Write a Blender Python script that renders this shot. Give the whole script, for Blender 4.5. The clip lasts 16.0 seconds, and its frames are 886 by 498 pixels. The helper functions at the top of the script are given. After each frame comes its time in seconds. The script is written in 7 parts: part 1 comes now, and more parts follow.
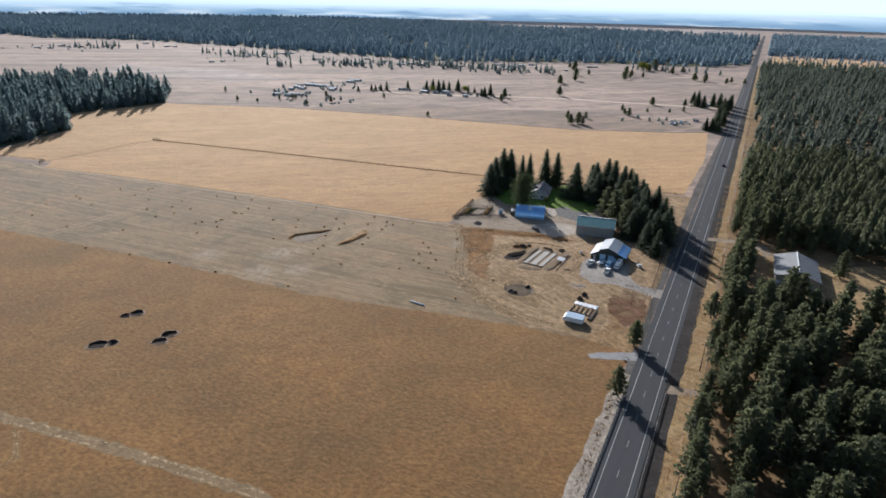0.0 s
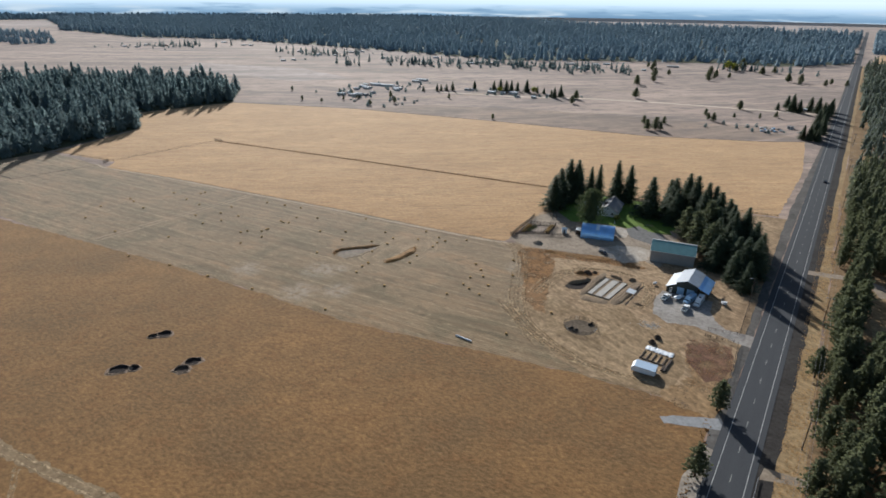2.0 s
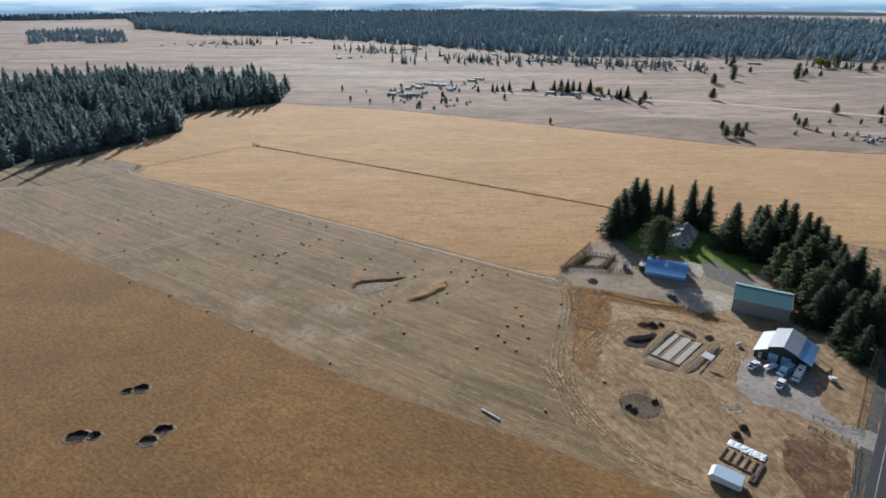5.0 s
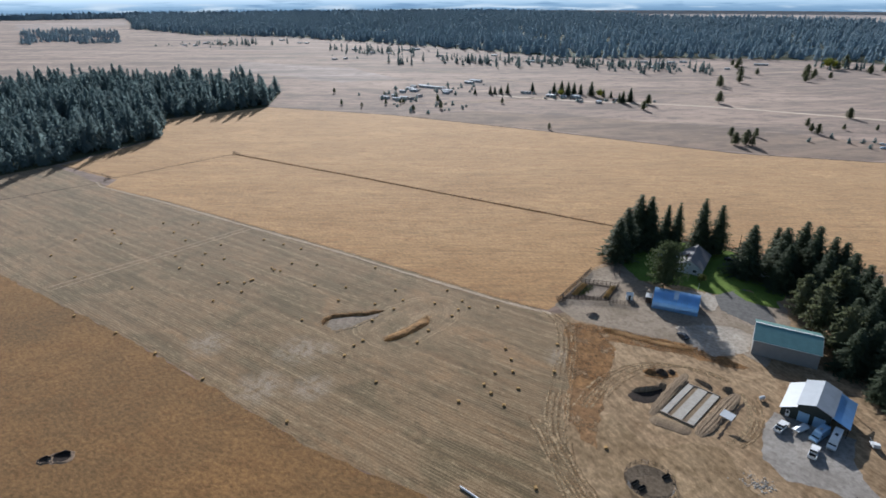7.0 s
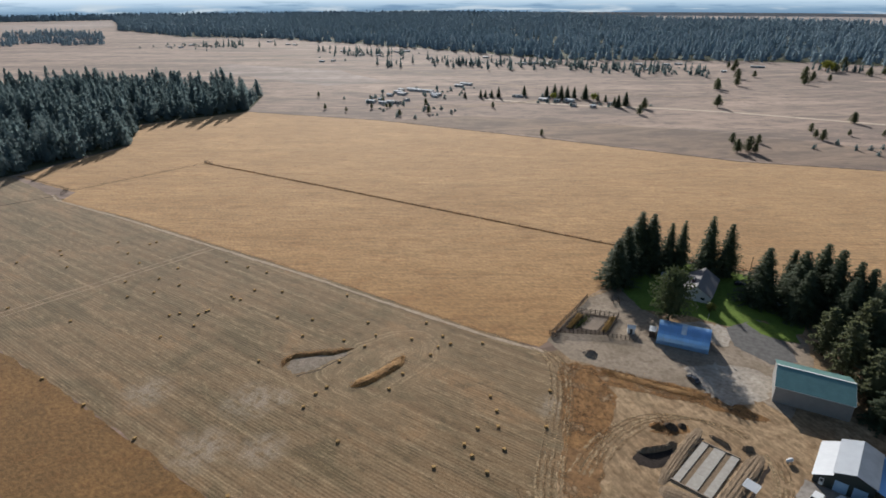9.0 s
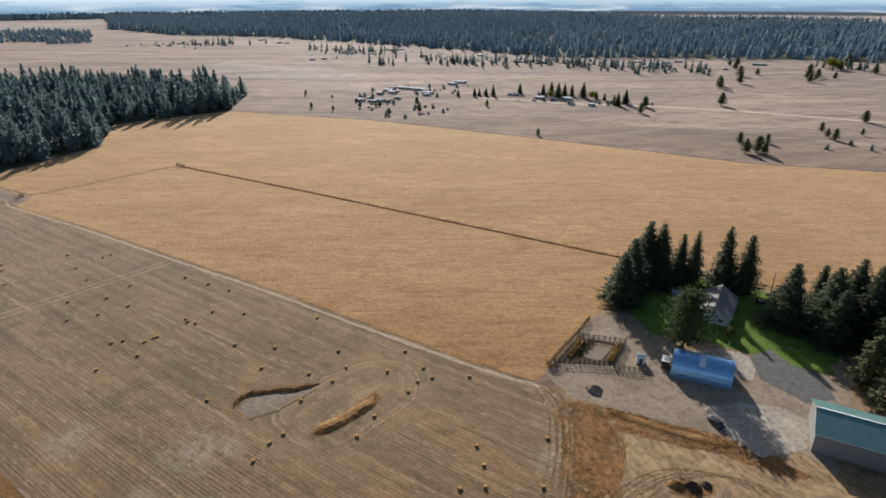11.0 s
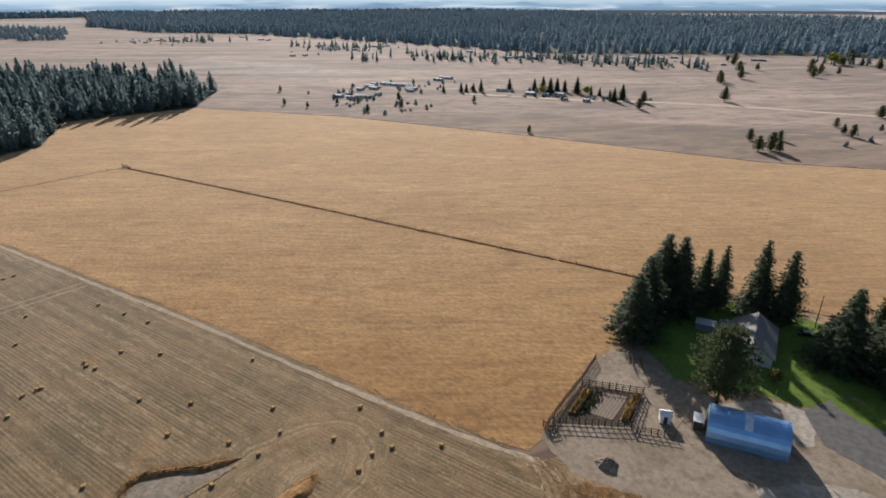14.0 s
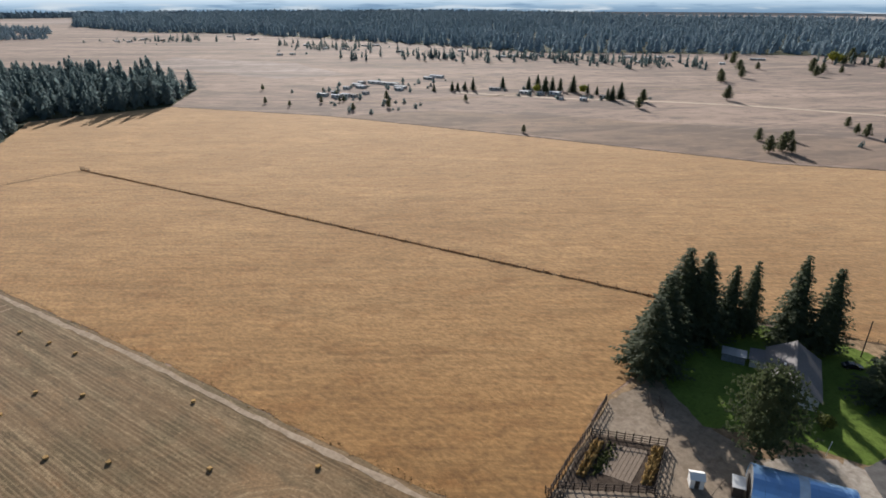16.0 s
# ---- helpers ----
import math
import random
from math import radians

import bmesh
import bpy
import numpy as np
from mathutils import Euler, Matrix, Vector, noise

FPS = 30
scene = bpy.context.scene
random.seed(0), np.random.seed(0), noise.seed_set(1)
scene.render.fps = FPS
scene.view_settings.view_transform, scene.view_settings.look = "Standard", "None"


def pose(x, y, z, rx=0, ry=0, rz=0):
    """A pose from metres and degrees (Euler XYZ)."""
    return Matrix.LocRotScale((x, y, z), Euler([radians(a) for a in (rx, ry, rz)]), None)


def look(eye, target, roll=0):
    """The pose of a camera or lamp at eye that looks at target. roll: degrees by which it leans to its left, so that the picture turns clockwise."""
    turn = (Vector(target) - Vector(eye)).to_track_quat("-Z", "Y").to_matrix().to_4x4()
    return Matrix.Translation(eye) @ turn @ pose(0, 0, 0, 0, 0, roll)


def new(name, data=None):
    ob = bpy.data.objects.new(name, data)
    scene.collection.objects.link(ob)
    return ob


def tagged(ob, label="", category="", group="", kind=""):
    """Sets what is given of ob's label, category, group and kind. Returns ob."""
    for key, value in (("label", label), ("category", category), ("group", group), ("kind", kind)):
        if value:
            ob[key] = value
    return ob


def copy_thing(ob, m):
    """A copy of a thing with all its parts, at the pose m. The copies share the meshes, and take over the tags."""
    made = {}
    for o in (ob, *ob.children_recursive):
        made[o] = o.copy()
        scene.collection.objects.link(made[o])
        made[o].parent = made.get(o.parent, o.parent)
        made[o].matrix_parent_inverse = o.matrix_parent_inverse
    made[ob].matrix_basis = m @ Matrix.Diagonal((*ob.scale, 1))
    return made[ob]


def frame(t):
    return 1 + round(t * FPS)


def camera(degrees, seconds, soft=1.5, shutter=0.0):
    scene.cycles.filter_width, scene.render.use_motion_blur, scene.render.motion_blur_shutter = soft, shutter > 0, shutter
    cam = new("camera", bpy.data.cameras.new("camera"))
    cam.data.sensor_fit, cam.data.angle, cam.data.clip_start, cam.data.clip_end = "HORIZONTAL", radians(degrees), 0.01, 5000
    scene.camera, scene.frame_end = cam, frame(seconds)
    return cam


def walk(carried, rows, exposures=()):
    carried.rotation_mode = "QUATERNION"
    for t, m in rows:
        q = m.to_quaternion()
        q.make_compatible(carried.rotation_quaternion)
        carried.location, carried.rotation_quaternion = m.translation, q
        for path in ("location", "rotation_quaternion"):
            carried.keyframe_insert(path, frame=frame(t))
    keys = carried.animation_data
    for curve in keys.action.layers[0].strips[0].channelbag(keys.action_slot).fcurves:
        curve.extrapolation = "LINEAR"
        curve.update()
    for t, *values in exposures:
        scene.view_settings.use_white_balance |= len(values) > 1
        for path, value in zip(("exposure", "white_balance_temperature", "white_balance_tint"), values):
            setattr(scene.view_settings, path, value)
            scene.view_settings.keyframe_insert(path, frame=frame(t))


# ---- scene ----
cam = camera(75.4, 16.0, 1.7)

# seconds, x, y, z, pitch, roll, yaw
PATH = [
    (0.0, 8.92, -86.06, 108.68, -23.24, 1.19, 26.73),
    (0.5, 6.84, -78.75, 108.77, -23.38, 1.14, 28.45),
    (1.0, 4.71, -72.23, 108.84, -23.46, 1.00, 30.18),
    (1.5, 2.50, -66.02, 108.86, -23.51, 0.81, 31.91),
    (2.0, 0.19, -59.83, 108.80, -23.56, 0.60, 33.78),
    (2.5, -2.24, -53.51, 108.68, -23.63, 0.40, 35.55),
    (3.0, -4.79, -47.01, 108.52, -23.69, 0.21, 37.04),
    (3.5, -7.48, -40.32, 108.37, -23.76, 0.05, 38.10),
    (4.0, -10.28, -33.51, 108.24, -23.84, -0.08, 39.40),
    (6.5, -25.65, 0.21, 108.03, -24.03, -0.33, 40.36),
    (7.0, -28.88, 6.54, 107.92, -24.04, -0.33, 40.34),
    (7.5, -32.13, 12.71, 107.69, -24.03, -0.31, 40.29),
    (8.0, -35.38, 18.73, 107.29, -24.00, -0.30, 40.24),
    (8.5, -38.63, 24.63, 106.69, -23.93, -0.28, 40.19),
    (9.0, -41.86, 30.45, 105.87, -23.88, -0.27, 39.69),
    (11.5, -57.96, 59.42, 98.33, -23.89, -0.28, 39.31),
    (12.0, -61.21, 65.24, 96.39, -23.87, -0.28, 39.19),
    (12.5, -64.50, 71.02, 94.45, -23.85, -0.28, 39.07),
    (13.0, -67.82, 76.73, 92.58, -23.83, -0.28, 38.89),
    (13.5, -71.18, 82.31, 90.84, -23.82, -0.26, 38.70),
    (14.0, -74.57, 87.75, 89.23, -23.84, -0.23, 38.45),
    (14.5, -77.97, 93.07, 87.73, -23.85, -0.20, 38.22),
    (15.0, -81.34, 98.34, 86.24, -23.86, -0.16, 38.01),
    (15.5, -84.62, 103.70, 84.55, -23.81, -0.13, 37.83),
    (16.0, -87.73, 109.44, 82.32, -23.64, -0.11, 37.79),
]


def aim(x, y, z, pitch, roll, yaw):
    a, p = radians(yaw), radians(pitch)
    way = Vector((-math.sin(a) * math.cos(p), math.cos(a) * math.cos(p), math.sin(p)))
    return look((x, y, z), Vector((x, y, z)) + way * 100, roll)


walk(cam, [(t, aim(*rest)) for t, *rest in PATH], [(0.0, 0.68, 5630, 12), (2.0, 0.56, 5630, 9), (6.5, 0.54, 5480, 10), (8.0, 0.58, 5430, 12), (8.5, 0.52, 5580, 12), (9.0, 0.4, 5880, 11), (11.5, 0.5, 5980, 12), (16.0, 0.5, 6030, 13)])

# ---- light ----
SUN_AZ, SUN_EL = radians(-44), radians(22.5)
world = bpy.data.worlds.new("sky")
scene.world = world
world.use_nodes = True
wn = world.node_tree
sky = wn.nodes.new("ShaderNodeTexSky")
sky.sky_type = "NISHITA"
sky.sun_disc = False
sky.sun_elevation, sky.sun_rotation = SUN_EL, SUN_AZ
sky.air_density, sky.dust_density, sky.ozone_density = 1.3, 2.0, 1.5
wn.links.new(sky.outputs[0], wn.nodes["Background"].inputs[0])
wn.nodes["Background"].inputs[1].default_value = 0.055
sun_data = bpy.data.lights.new("sun", "SUN")
sun_data.energy, sun_data.angle, sun_data.color = 4.95, radians(0.6), (1.0, 0.91, 0.78)
sun = new("sun", sun_data)
sun.matrix_world = look((math.sin(SUN_AZ) * math.cos(SUN_EL) * 500, math.cos(SUN_AZ) * math.cos(SUN_EL) * 500, math.sin(SUN_EL) * 500), (0, 0, 0))


# ---- materials ----
def lin(r, g, b):
    """sRGB 0..255 to linear."""
    return tuple(c / 255 / 12.92 if c < 10.3 else ((c / 255 + 0.055) / 1.055) ** 2.4 for c in (r, g, b))


class Shader:
    """A node material put together step by step."""

    def __init__(self, name, rough=0.9, spec=0.2, metal=0.0):
        self.m = bpy.data.materials.new(name)
        self.m.use_nodes = True
        self.t = self.m.node_tree
        self.b = self.t.nodes["Principled BSDF"]
        self.b.inputs["Roughness"].default_value = rough
        self.b.inputs["Specular IOR Level"].default_value = spec
        self.b.inputs["Metallic"].default_value = metal
        self.co = self.t.nodes.new("ShaderNodeTexCoord").outputs["Object"]

    def node(self, kind, **values):
        n = self.t.nodes.new(kind)
        for k, v in values.items():
            n.inputs[k].default_value = v
        return n

    def coords(self, turn=0.0, sx=1.0, sy=1.0, sz=1.0, geo=False):
        n = self.node("ShaderNodeMapping")
        n.inputs["Rotation"].default_value = (0, 0, radians(turn))
        n.inputs["Scale"].default_value = (sx, sy, sz)
        src = self.t.nodes.new("ShaderNodeNewGeometry").outputs["Position"] if geo else self.co
        self.t.links.new(src, n.inputs["Vector"])
        # turn first, then stretch
        if turn and (sx != sy):
            n.inputs["Scale"].default_value = (1, 1, 1)
            n2 = self.node("ShaderNodeMapping")
            n2.inputs["Scale"].default_value = (sx, sy, sz)
            self.t.links.new(n.outputs[0], n2.inputs["Vector"])
            return n2.outputs[0]
        return n.outputs[0]

    def noise(self, scale, detail=4.0, co=None, dist=0.0, rough=0.55):
        n = self.node("ShaderNodeTexNoise", Scale=scale, Detail=detail, Distortion=dist, Roughness=rough)
        self.t.links.new(co or self.co, n.inputs["Vector"])
        return n.outputs["Fac"]

    def wave(self, scale, co=None, dist=2.0, detail=2.0, dscale=1.0):
        n = self.node("ShaderNodeTexWave", Scale=scale, Distortion=dist, Detail=detail)
        n.inputs["Detail Scale"].default_value = dscale
        self.t.links.new(co or self.co, n.inputs["Vector"])
        return n.outputs["Fac"]

    def ramp(self, fac, stops):
        n = self.t.nodes.new("ShaderNodeValToRGB")
        while len(n.color_ramp.elements) < len(stops):
            n.color_ramp.elements.new(0.5)
        for e, (p, c) in zip(n.color_ramp.elements, stops):
            e.position, e.color = p, (*c, 1) if len(c) == 3 else c
        self.t.links.new(fac, n.inputs["Fac"])
        return n.outputs["Color"]

    def steps(self, fac, a, b):
        n = self.node("ShaderNodeMapRange")
        n.inputs["From Min"].default_value, n.inputs["From Max"].default_value = a, b
        self.t.links.new(fac, n.inputs["Value"])
        return n.outputs[0]

    def mix(self, fac, a, b, mode="MIX"):
        n = self.t.nodes.new("ShaderNodeMix")
        n.data_type, n.blend_type = "RGBA", mode
        ins = {"Factor": n.inputs[0], "A": n.inputs[6], "B": n.inputs[7]}
        for key, v in (("Factor", fac), ("A", a), ("B", b)):
            if isinstance(v, (int, float)):
                ins[key].default_value = v
            elif isinstance(v, tuple):
                ins[key].default_value = (*v[:3], 1)
            else:
                self.t.links.new(v, ins[key])
        return n.outputs[2]

    def color(self, out):
        if isinstance(out, tuple):
            self.b.inputs["Base Color"].default_value = (*out, 1)
        else:
            self.t.links.new(out, self.b.inputs["Base Color"])
        return self

    def bump(self, fac, strength=0.5, dist=0.1):
        n = self.node("ShaderNodeBump", Strength=strength, Distance=dist)
        self.t.links.new(fac, n.inputs["Height"])
        self.t.links.new(n.outputs[0], self.b.inputs["Normal"])
        return self

    def thin(self, share, col):
        """Light also comes through, as through a leaf."""
        tr = self.t.nodes.new("ShaderNodeBsdfTranslucent")
        if isinstance(col, tuple):
            tr.inputs["Color"].default_value = (*col, 1)
        else:
            self.t.links.new(col, tr.inputs["Color"])
        mx = self.t.nodes.new("ShaderNodeMixShader")
        mx.inputs[0].default_value = share
        self.t.links.new(self.b.outputs[0], mx.inputs[1])
        self.t.links.new(tr.outputs[0], mx.inputs[2])
        self.t.links.new(mx.outputs[0], self.t.nodes["Material Output"].inputs["Surface"])
        return self

    def random(self):
        return self.t.nodes.new("ShaderNodeObjectInfo").outputs["Random"]

    def island(self):
        return self.t.nodes.new("ShaderNodeNewGeometry").outputs["Random Per Island"]


def plain(name, col, rough=0.7, spec=0.3, metal=0.0, var=0.12, scale=2.0, bump=0.0):
    """A painted or solid surface with slight stains and grain."""
    s = Shader(name, rough, spec, metal)
    dark = tuple(c * (1 - var) for c in col)
    light = tuple(min(1, c * (1 + var)) for c in col)
    n1 = s.noise(scale, 5)
    s.color(s.mix(s.steps(n1, 0.3, 0.7), dark, light))
    if bump:
        s.bump(s.noise(scale * 8, 3), bump, 0.02)
    return s.m


def soil(name, a, b, c, patch=0.03, grain=0.7, turn=0.0, stretch=1.0, bump=0.6, thin=0.0, rough=0.95, con=0.45, soft=0.7, sheen=0.0, blades=0.0, comb_turn=None, holes=0.0):
    """Ground cover: broad patches between a and b, grain towards c."""
    s = Shader(name, rough, 0.08)
    big = s.noise(patch, 6, s.coords(turn, 1, stretch))
    mid = s.noise(patch * 6, 5, s.coords(turn, 1, stretch))
    sm = s.noise(grain, 6, s.coords(turn, 1, stretch), rough=soft)
    base = s.mix(s.steps(big, 0.35, 0.65), a, b)
    base = s.mix(s.steps(mid, 0.5, 0.75), base, c)
    base = s.mix(s.steps(sm, 0.25, 0.75), s.mix(con, base, (0.03, 0.02, 0.01)), s.mix(con * 0.9, base, base, "ADD"))
    if blades:
        # wind-combed blades: short streaks whose direction wanders
        turned = s.t.nodes.new("ShaderNodeVectorMath")
        turned.operation = "ADD"
        s.t.links.new(s.coords(turn + 35, 1, 1), turned.inputs[0])
        drift = s.t.nodes.new("ShaderNodeTexNoise")
        drift.inputs["Scale"].default_value, drift.inputs["Detail"].default_value = 0.05, 2.0
        s.t.links.new(s.co, drift.inputs["Vector"])
        wide = s.t.nodes.new("ShaderNodeVectorMath")
        wide.operation = "SCALE"
        wide.inputs["Scale"].default_value = 5.0
        s.t.links.new(drift.outputs["Color"], wide.inputs[0])
        s.t.links.new(wide.outputs[0], turned.inputs[1])
        squeeze = s.node("ShaderNodeMapping")
        squeeze.inputs["Scale"].default_value = (0.55, 1.0, 1.0)
        s.t.links.new(turned.outputs[0], squeeze.inputs["Vector"])
        comb = s.noise(blades, 7, squeeze.outputs[0], rough=0.68)
        base = s.mix(s.steps(comb, 0.34, 0.64), s.mix(0.38, base, (0.02, 0.013, 0.006)), s.mix(0.22, base, base, "ADD"))
        sm = s.mix(0.6, sm, comb)
    if comb_turn is not None:
        # long drifts stretched along comb_turn
        laid = s.noise(0.11, 6, s.coords(comb_turn, 0.16, 1.0), dist=0.5, rough=0.6)
        fine = s.noise(0.5, 6, s.coords(comb_turn, 0.14, 1.0), dist=0.4, rough=0.68)
        base = s.mix(s.steps(laid, 0.5, 0.66), base, s.mix(0.14, base, (0.03, 0.018, 0.008)))
        base = s.mix(s.steps(laid, 0.44, 0.34), base, s.mix(0.13, base, base, "ADD"))
        base = s.mix(s.steps(fine, 0.36, 0.62), s.mix(0.24, base, (0.03, 0.018, 0.008)), s.mix(0.12, base, base, "ADD"))
    s.color(base)
    s.b.inputs["Sheen Weight"].default_value = sheen
    s.b.inputs["Sheen Roughness"].default_value = 0.45
    s.b.inputs["Sheen Tint"].default_value = (1.0, 0.82, 0.62, 1)
    s.bump(sm, bump, 0.35)
    if thin:
        s.thin(thin, s.mix(0.25, base, (0.9, 0.7, 0.3)))
    if holes:
        there = s.steps(s.mix(0.45, s.noise(0.14, 5), s.noise(0.7, 6, rough=0.75)), holes - 0.05, holes + 0.05)
        mx = s.t.nodes.new("ShaderNodeMixShader")
        s.t.links.new(there, mx.inputs[0])
        s.t.links.new(s.t.nodes.new("ShaderNodeBsdfTransparent").outputs[0], mx.inputs[1])
        s.t.links.new(s.b.outputs[0], mx.inputs[2])
        s.t.links.new(mx.outputs[0], s.t.nodes["Material Output"].inputs["Surface"])
    return s.m


def range_material(name, dark, light):
    """Grazed dry range: long drifts of darker and paler growth, worn lines and small scrub."""
    s = Shader(name, 0.95, 0.06)
    # drifts and scrub stretched level across the camera's view to fit it
    big = s.noise(0.0045, 7, s.coords(-38, 0.35, 1.0), rough=0.62)
    drift = s.noise(0.022, 7, s.coords(-38, 0.22, 1.0), dist=0.6, rough=0.66)
    scrub = s.noise(0.085, 9, s.coords(-38, 0.45, 1.0), rough=0.8)
    base = s.mix(s.steps(big, 0.36, 0.64), dark, light)
    base = s.mix(s.steps(drift, 0.51, 0.60), base, tuple(c * 0.74 for c in dark))
    base = s.mix(s.steps(drift, 0.45, 0.36), base, tuple(c * 1.18 for c in light))
    base = s.mix(s.mix(1.0, s.steps(scrub, 0.50, 0.58), (0.8, 0.8, 0.8), "MULTIPLY"), base, tuple(c * 0.6 for c in dark))
    base = s.mix(s.mix(1.0, s.steps(scrub, 0.46, 0.38), (0.6, 0.6, 0.6), "MULTIPLY"), base, tuple(c * 1.25 for c in light))
    lines = s.noise(0.05, 3, s.coords(-62, 0.02, 1.0), rough=0.5)
    base = s.mix(s.mix(1.0, s.steps(lines, 0.62, 0.66), (0.35, 0.35, 0.35), "MULTIPLY"), base, tuple(c * 1.25 for c in light))
    s.color(base)
    s.b.inputs["Sheen Weight"].default_value = 0.15
    s.bump(scrub, 0.4, 0.4)
    return s.m


def loose_straw(name, a, b):
    """A thin scatter of pale straw: the ground shows through its gaps."""
    s = Shader(name, 0.95, 0.05)
    s.color(s.mix(s.steps(s.noise(0.8, 5), 0.35, 0.65), a, b))
    there = s.mix(1.0, s.steps(s.noise(0.55, 7, rough=0.72), 0.38, 0.60), s.steps(s.noise(0.09, 3), 0.30, 0.5), "MULTIPLY")
    clear = s.t.nodes.new("ShaderNodeBsdfTransparent")
    mx = s.t.nodes.new("ShaderNodeMixShader")
    s.t.links.new(there, mx.inputs[0])
    s.t.links.new(clear.outputs[0], mx.inputs[1])
    s.t.links.new(s.b.outputs[0], mx.inputs[2])
    s.t.links.new(mx.outputs[0], s.t.nodes["Material Output"].inputs["Surface"])
    return s.m


GOLD = soil("dry_tall_grass", (0.138, 0.083, 0.037), (0.222, 0.122, 0.047), (0.165, 0.086, 0.033), 0.022, 0.75, -39, 1.3, 0.6, con=0.42, soft=0.72, sheen=0.12, blades=1.05)
GOLD_TUFT = soil("dry_grass_tufts", (0.25, 0.128, 0.045), (0.30, 0.165, 0.062), (0.205, 0.098, 0.034), 0.02, 0.45, -20, 2.0, 0.0, 0.45, con=0.26)
# drifts turned by -38 to lie level across the camera's view
GOLD_FAR = soil("ripe_dry_grass", (0.285, 0.157, 0.059), (0.355, 0.207, 0.085), (0.24, 0.121, 0.042), 0.014, 0.45, -36, 1.7, 0.55, con=0.22, soft=0.72, sheen=0.28, blades=1.0, comb_turn=-38)
RIPE_TUFT = soil("ripe_grass_tufts", (0.40, 0.235, 0.095), (0.46, 0.285, 0.128), (0.33, 0.178, 0.066), 0.012, 0.4, -12, 4.0, 0.0, 0.45, con=0.28)
PLAIN = range_material("dry_range", (0.162, 0.104, 0.073), (0.290, 0.200, 0.147))
FLOOR = soil("forest_litter", (0.17, 0.11, 0.06), (0.25, 0.165, 0.085), (0.09, 0.07, 0.04), 0.04, 0.8)
# shade under the trees put into a dark ground colour
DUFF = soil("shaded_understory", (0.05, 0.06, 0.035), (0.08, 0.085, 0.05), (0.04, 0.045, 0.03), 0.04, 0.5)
VERGE = soil("dry_verge", (0.27, 0.185, 0.095), (0.33, 0.24, 0.13), (0.19, 0.13, 0.068), 0.05, 0.6, blades=0.8)
DIRT = soil("bare_dirt", (0.255, 0.176, 0.104), (0.36, 0.258, 0.156), (0.20, 0.132, 0.075), 0.05, 0.4, con=0.36, blades=0.9, comb_turn=30)
TRACK = soil("pale_dirt", (0.29, 0.215, 0.145), (0.34, 0.26, 0.178), (0.22, 0.155, 0.10), 0.15, 0.6, bump=0.2, con=0.4)
WORN = loose_straw("worn_pale_straw", (0.37, 0.272, 0.16), (0.43, 0.322, 0.195))
RUT = loose_straw("dark_wheel_rut", (0.17, 0.112, 0.06), (0.21, 0.14, 0.078))
GRAVEL = soil("grey_gravel", (0.212, 0.170, 0.124), (0.305, 0.25, 0.192), (0.165, 0.126, 0.092), 0.06, 0.8, bump=0.2, con=0.35)
WEEDS = soil("brown_weeds", (0.195, 0.102, 0.044), (0.27, 0.152, 0.064), (0.11, 0.058, 0.03), 0.14, 0.6, con=0.36, blades=0.7)
WEED_COVER = soil("brown_weed_cover", (0.195, 0.102, 0.044), (0.27, 0.152, 0.064), (0.11, 0.058, 0.03), 0.14, 0.6, con=0.36, blades=0.7, holes=0.46)
SHOULDER = soil("grey_road_shoulder", (0.078, 0.073, 0.068), (0.12, 0.112, 0.102), (0.056, 0.052, 0.048), 0.08, 0.8, bump=0.2, con=0.35)
# shade of the slope east of the road put into the soil colour
DITCH_SHADE = soil("shaded_ditch_soil", (0.030, 0.028, 0.027), (0.048, 0.045, 0.042), (0.022, 0.02, 0.02), 0.1, 0.8, con=0.3)
EARTH = soil("dark_dug_earth", (0.055, 0.042, 0.033), (0.09, 0.07, 0.055), (0.038, 0.029, 0.023), 0.2, 1.0)
CLAY = soil("grey_brown_clay", (0.24, 0.19, 0.145), (0.31, 0.25, 0.195), (0.17, 0.125, 0.09), 0.2, 1.2)
LAWN = soil("green_lawn", (0.10, 0.158, 0.028), (0.145, 0.21, 0.04), (0.08, 0.12, 0.024), 0.12, 1.5, con=0.25)


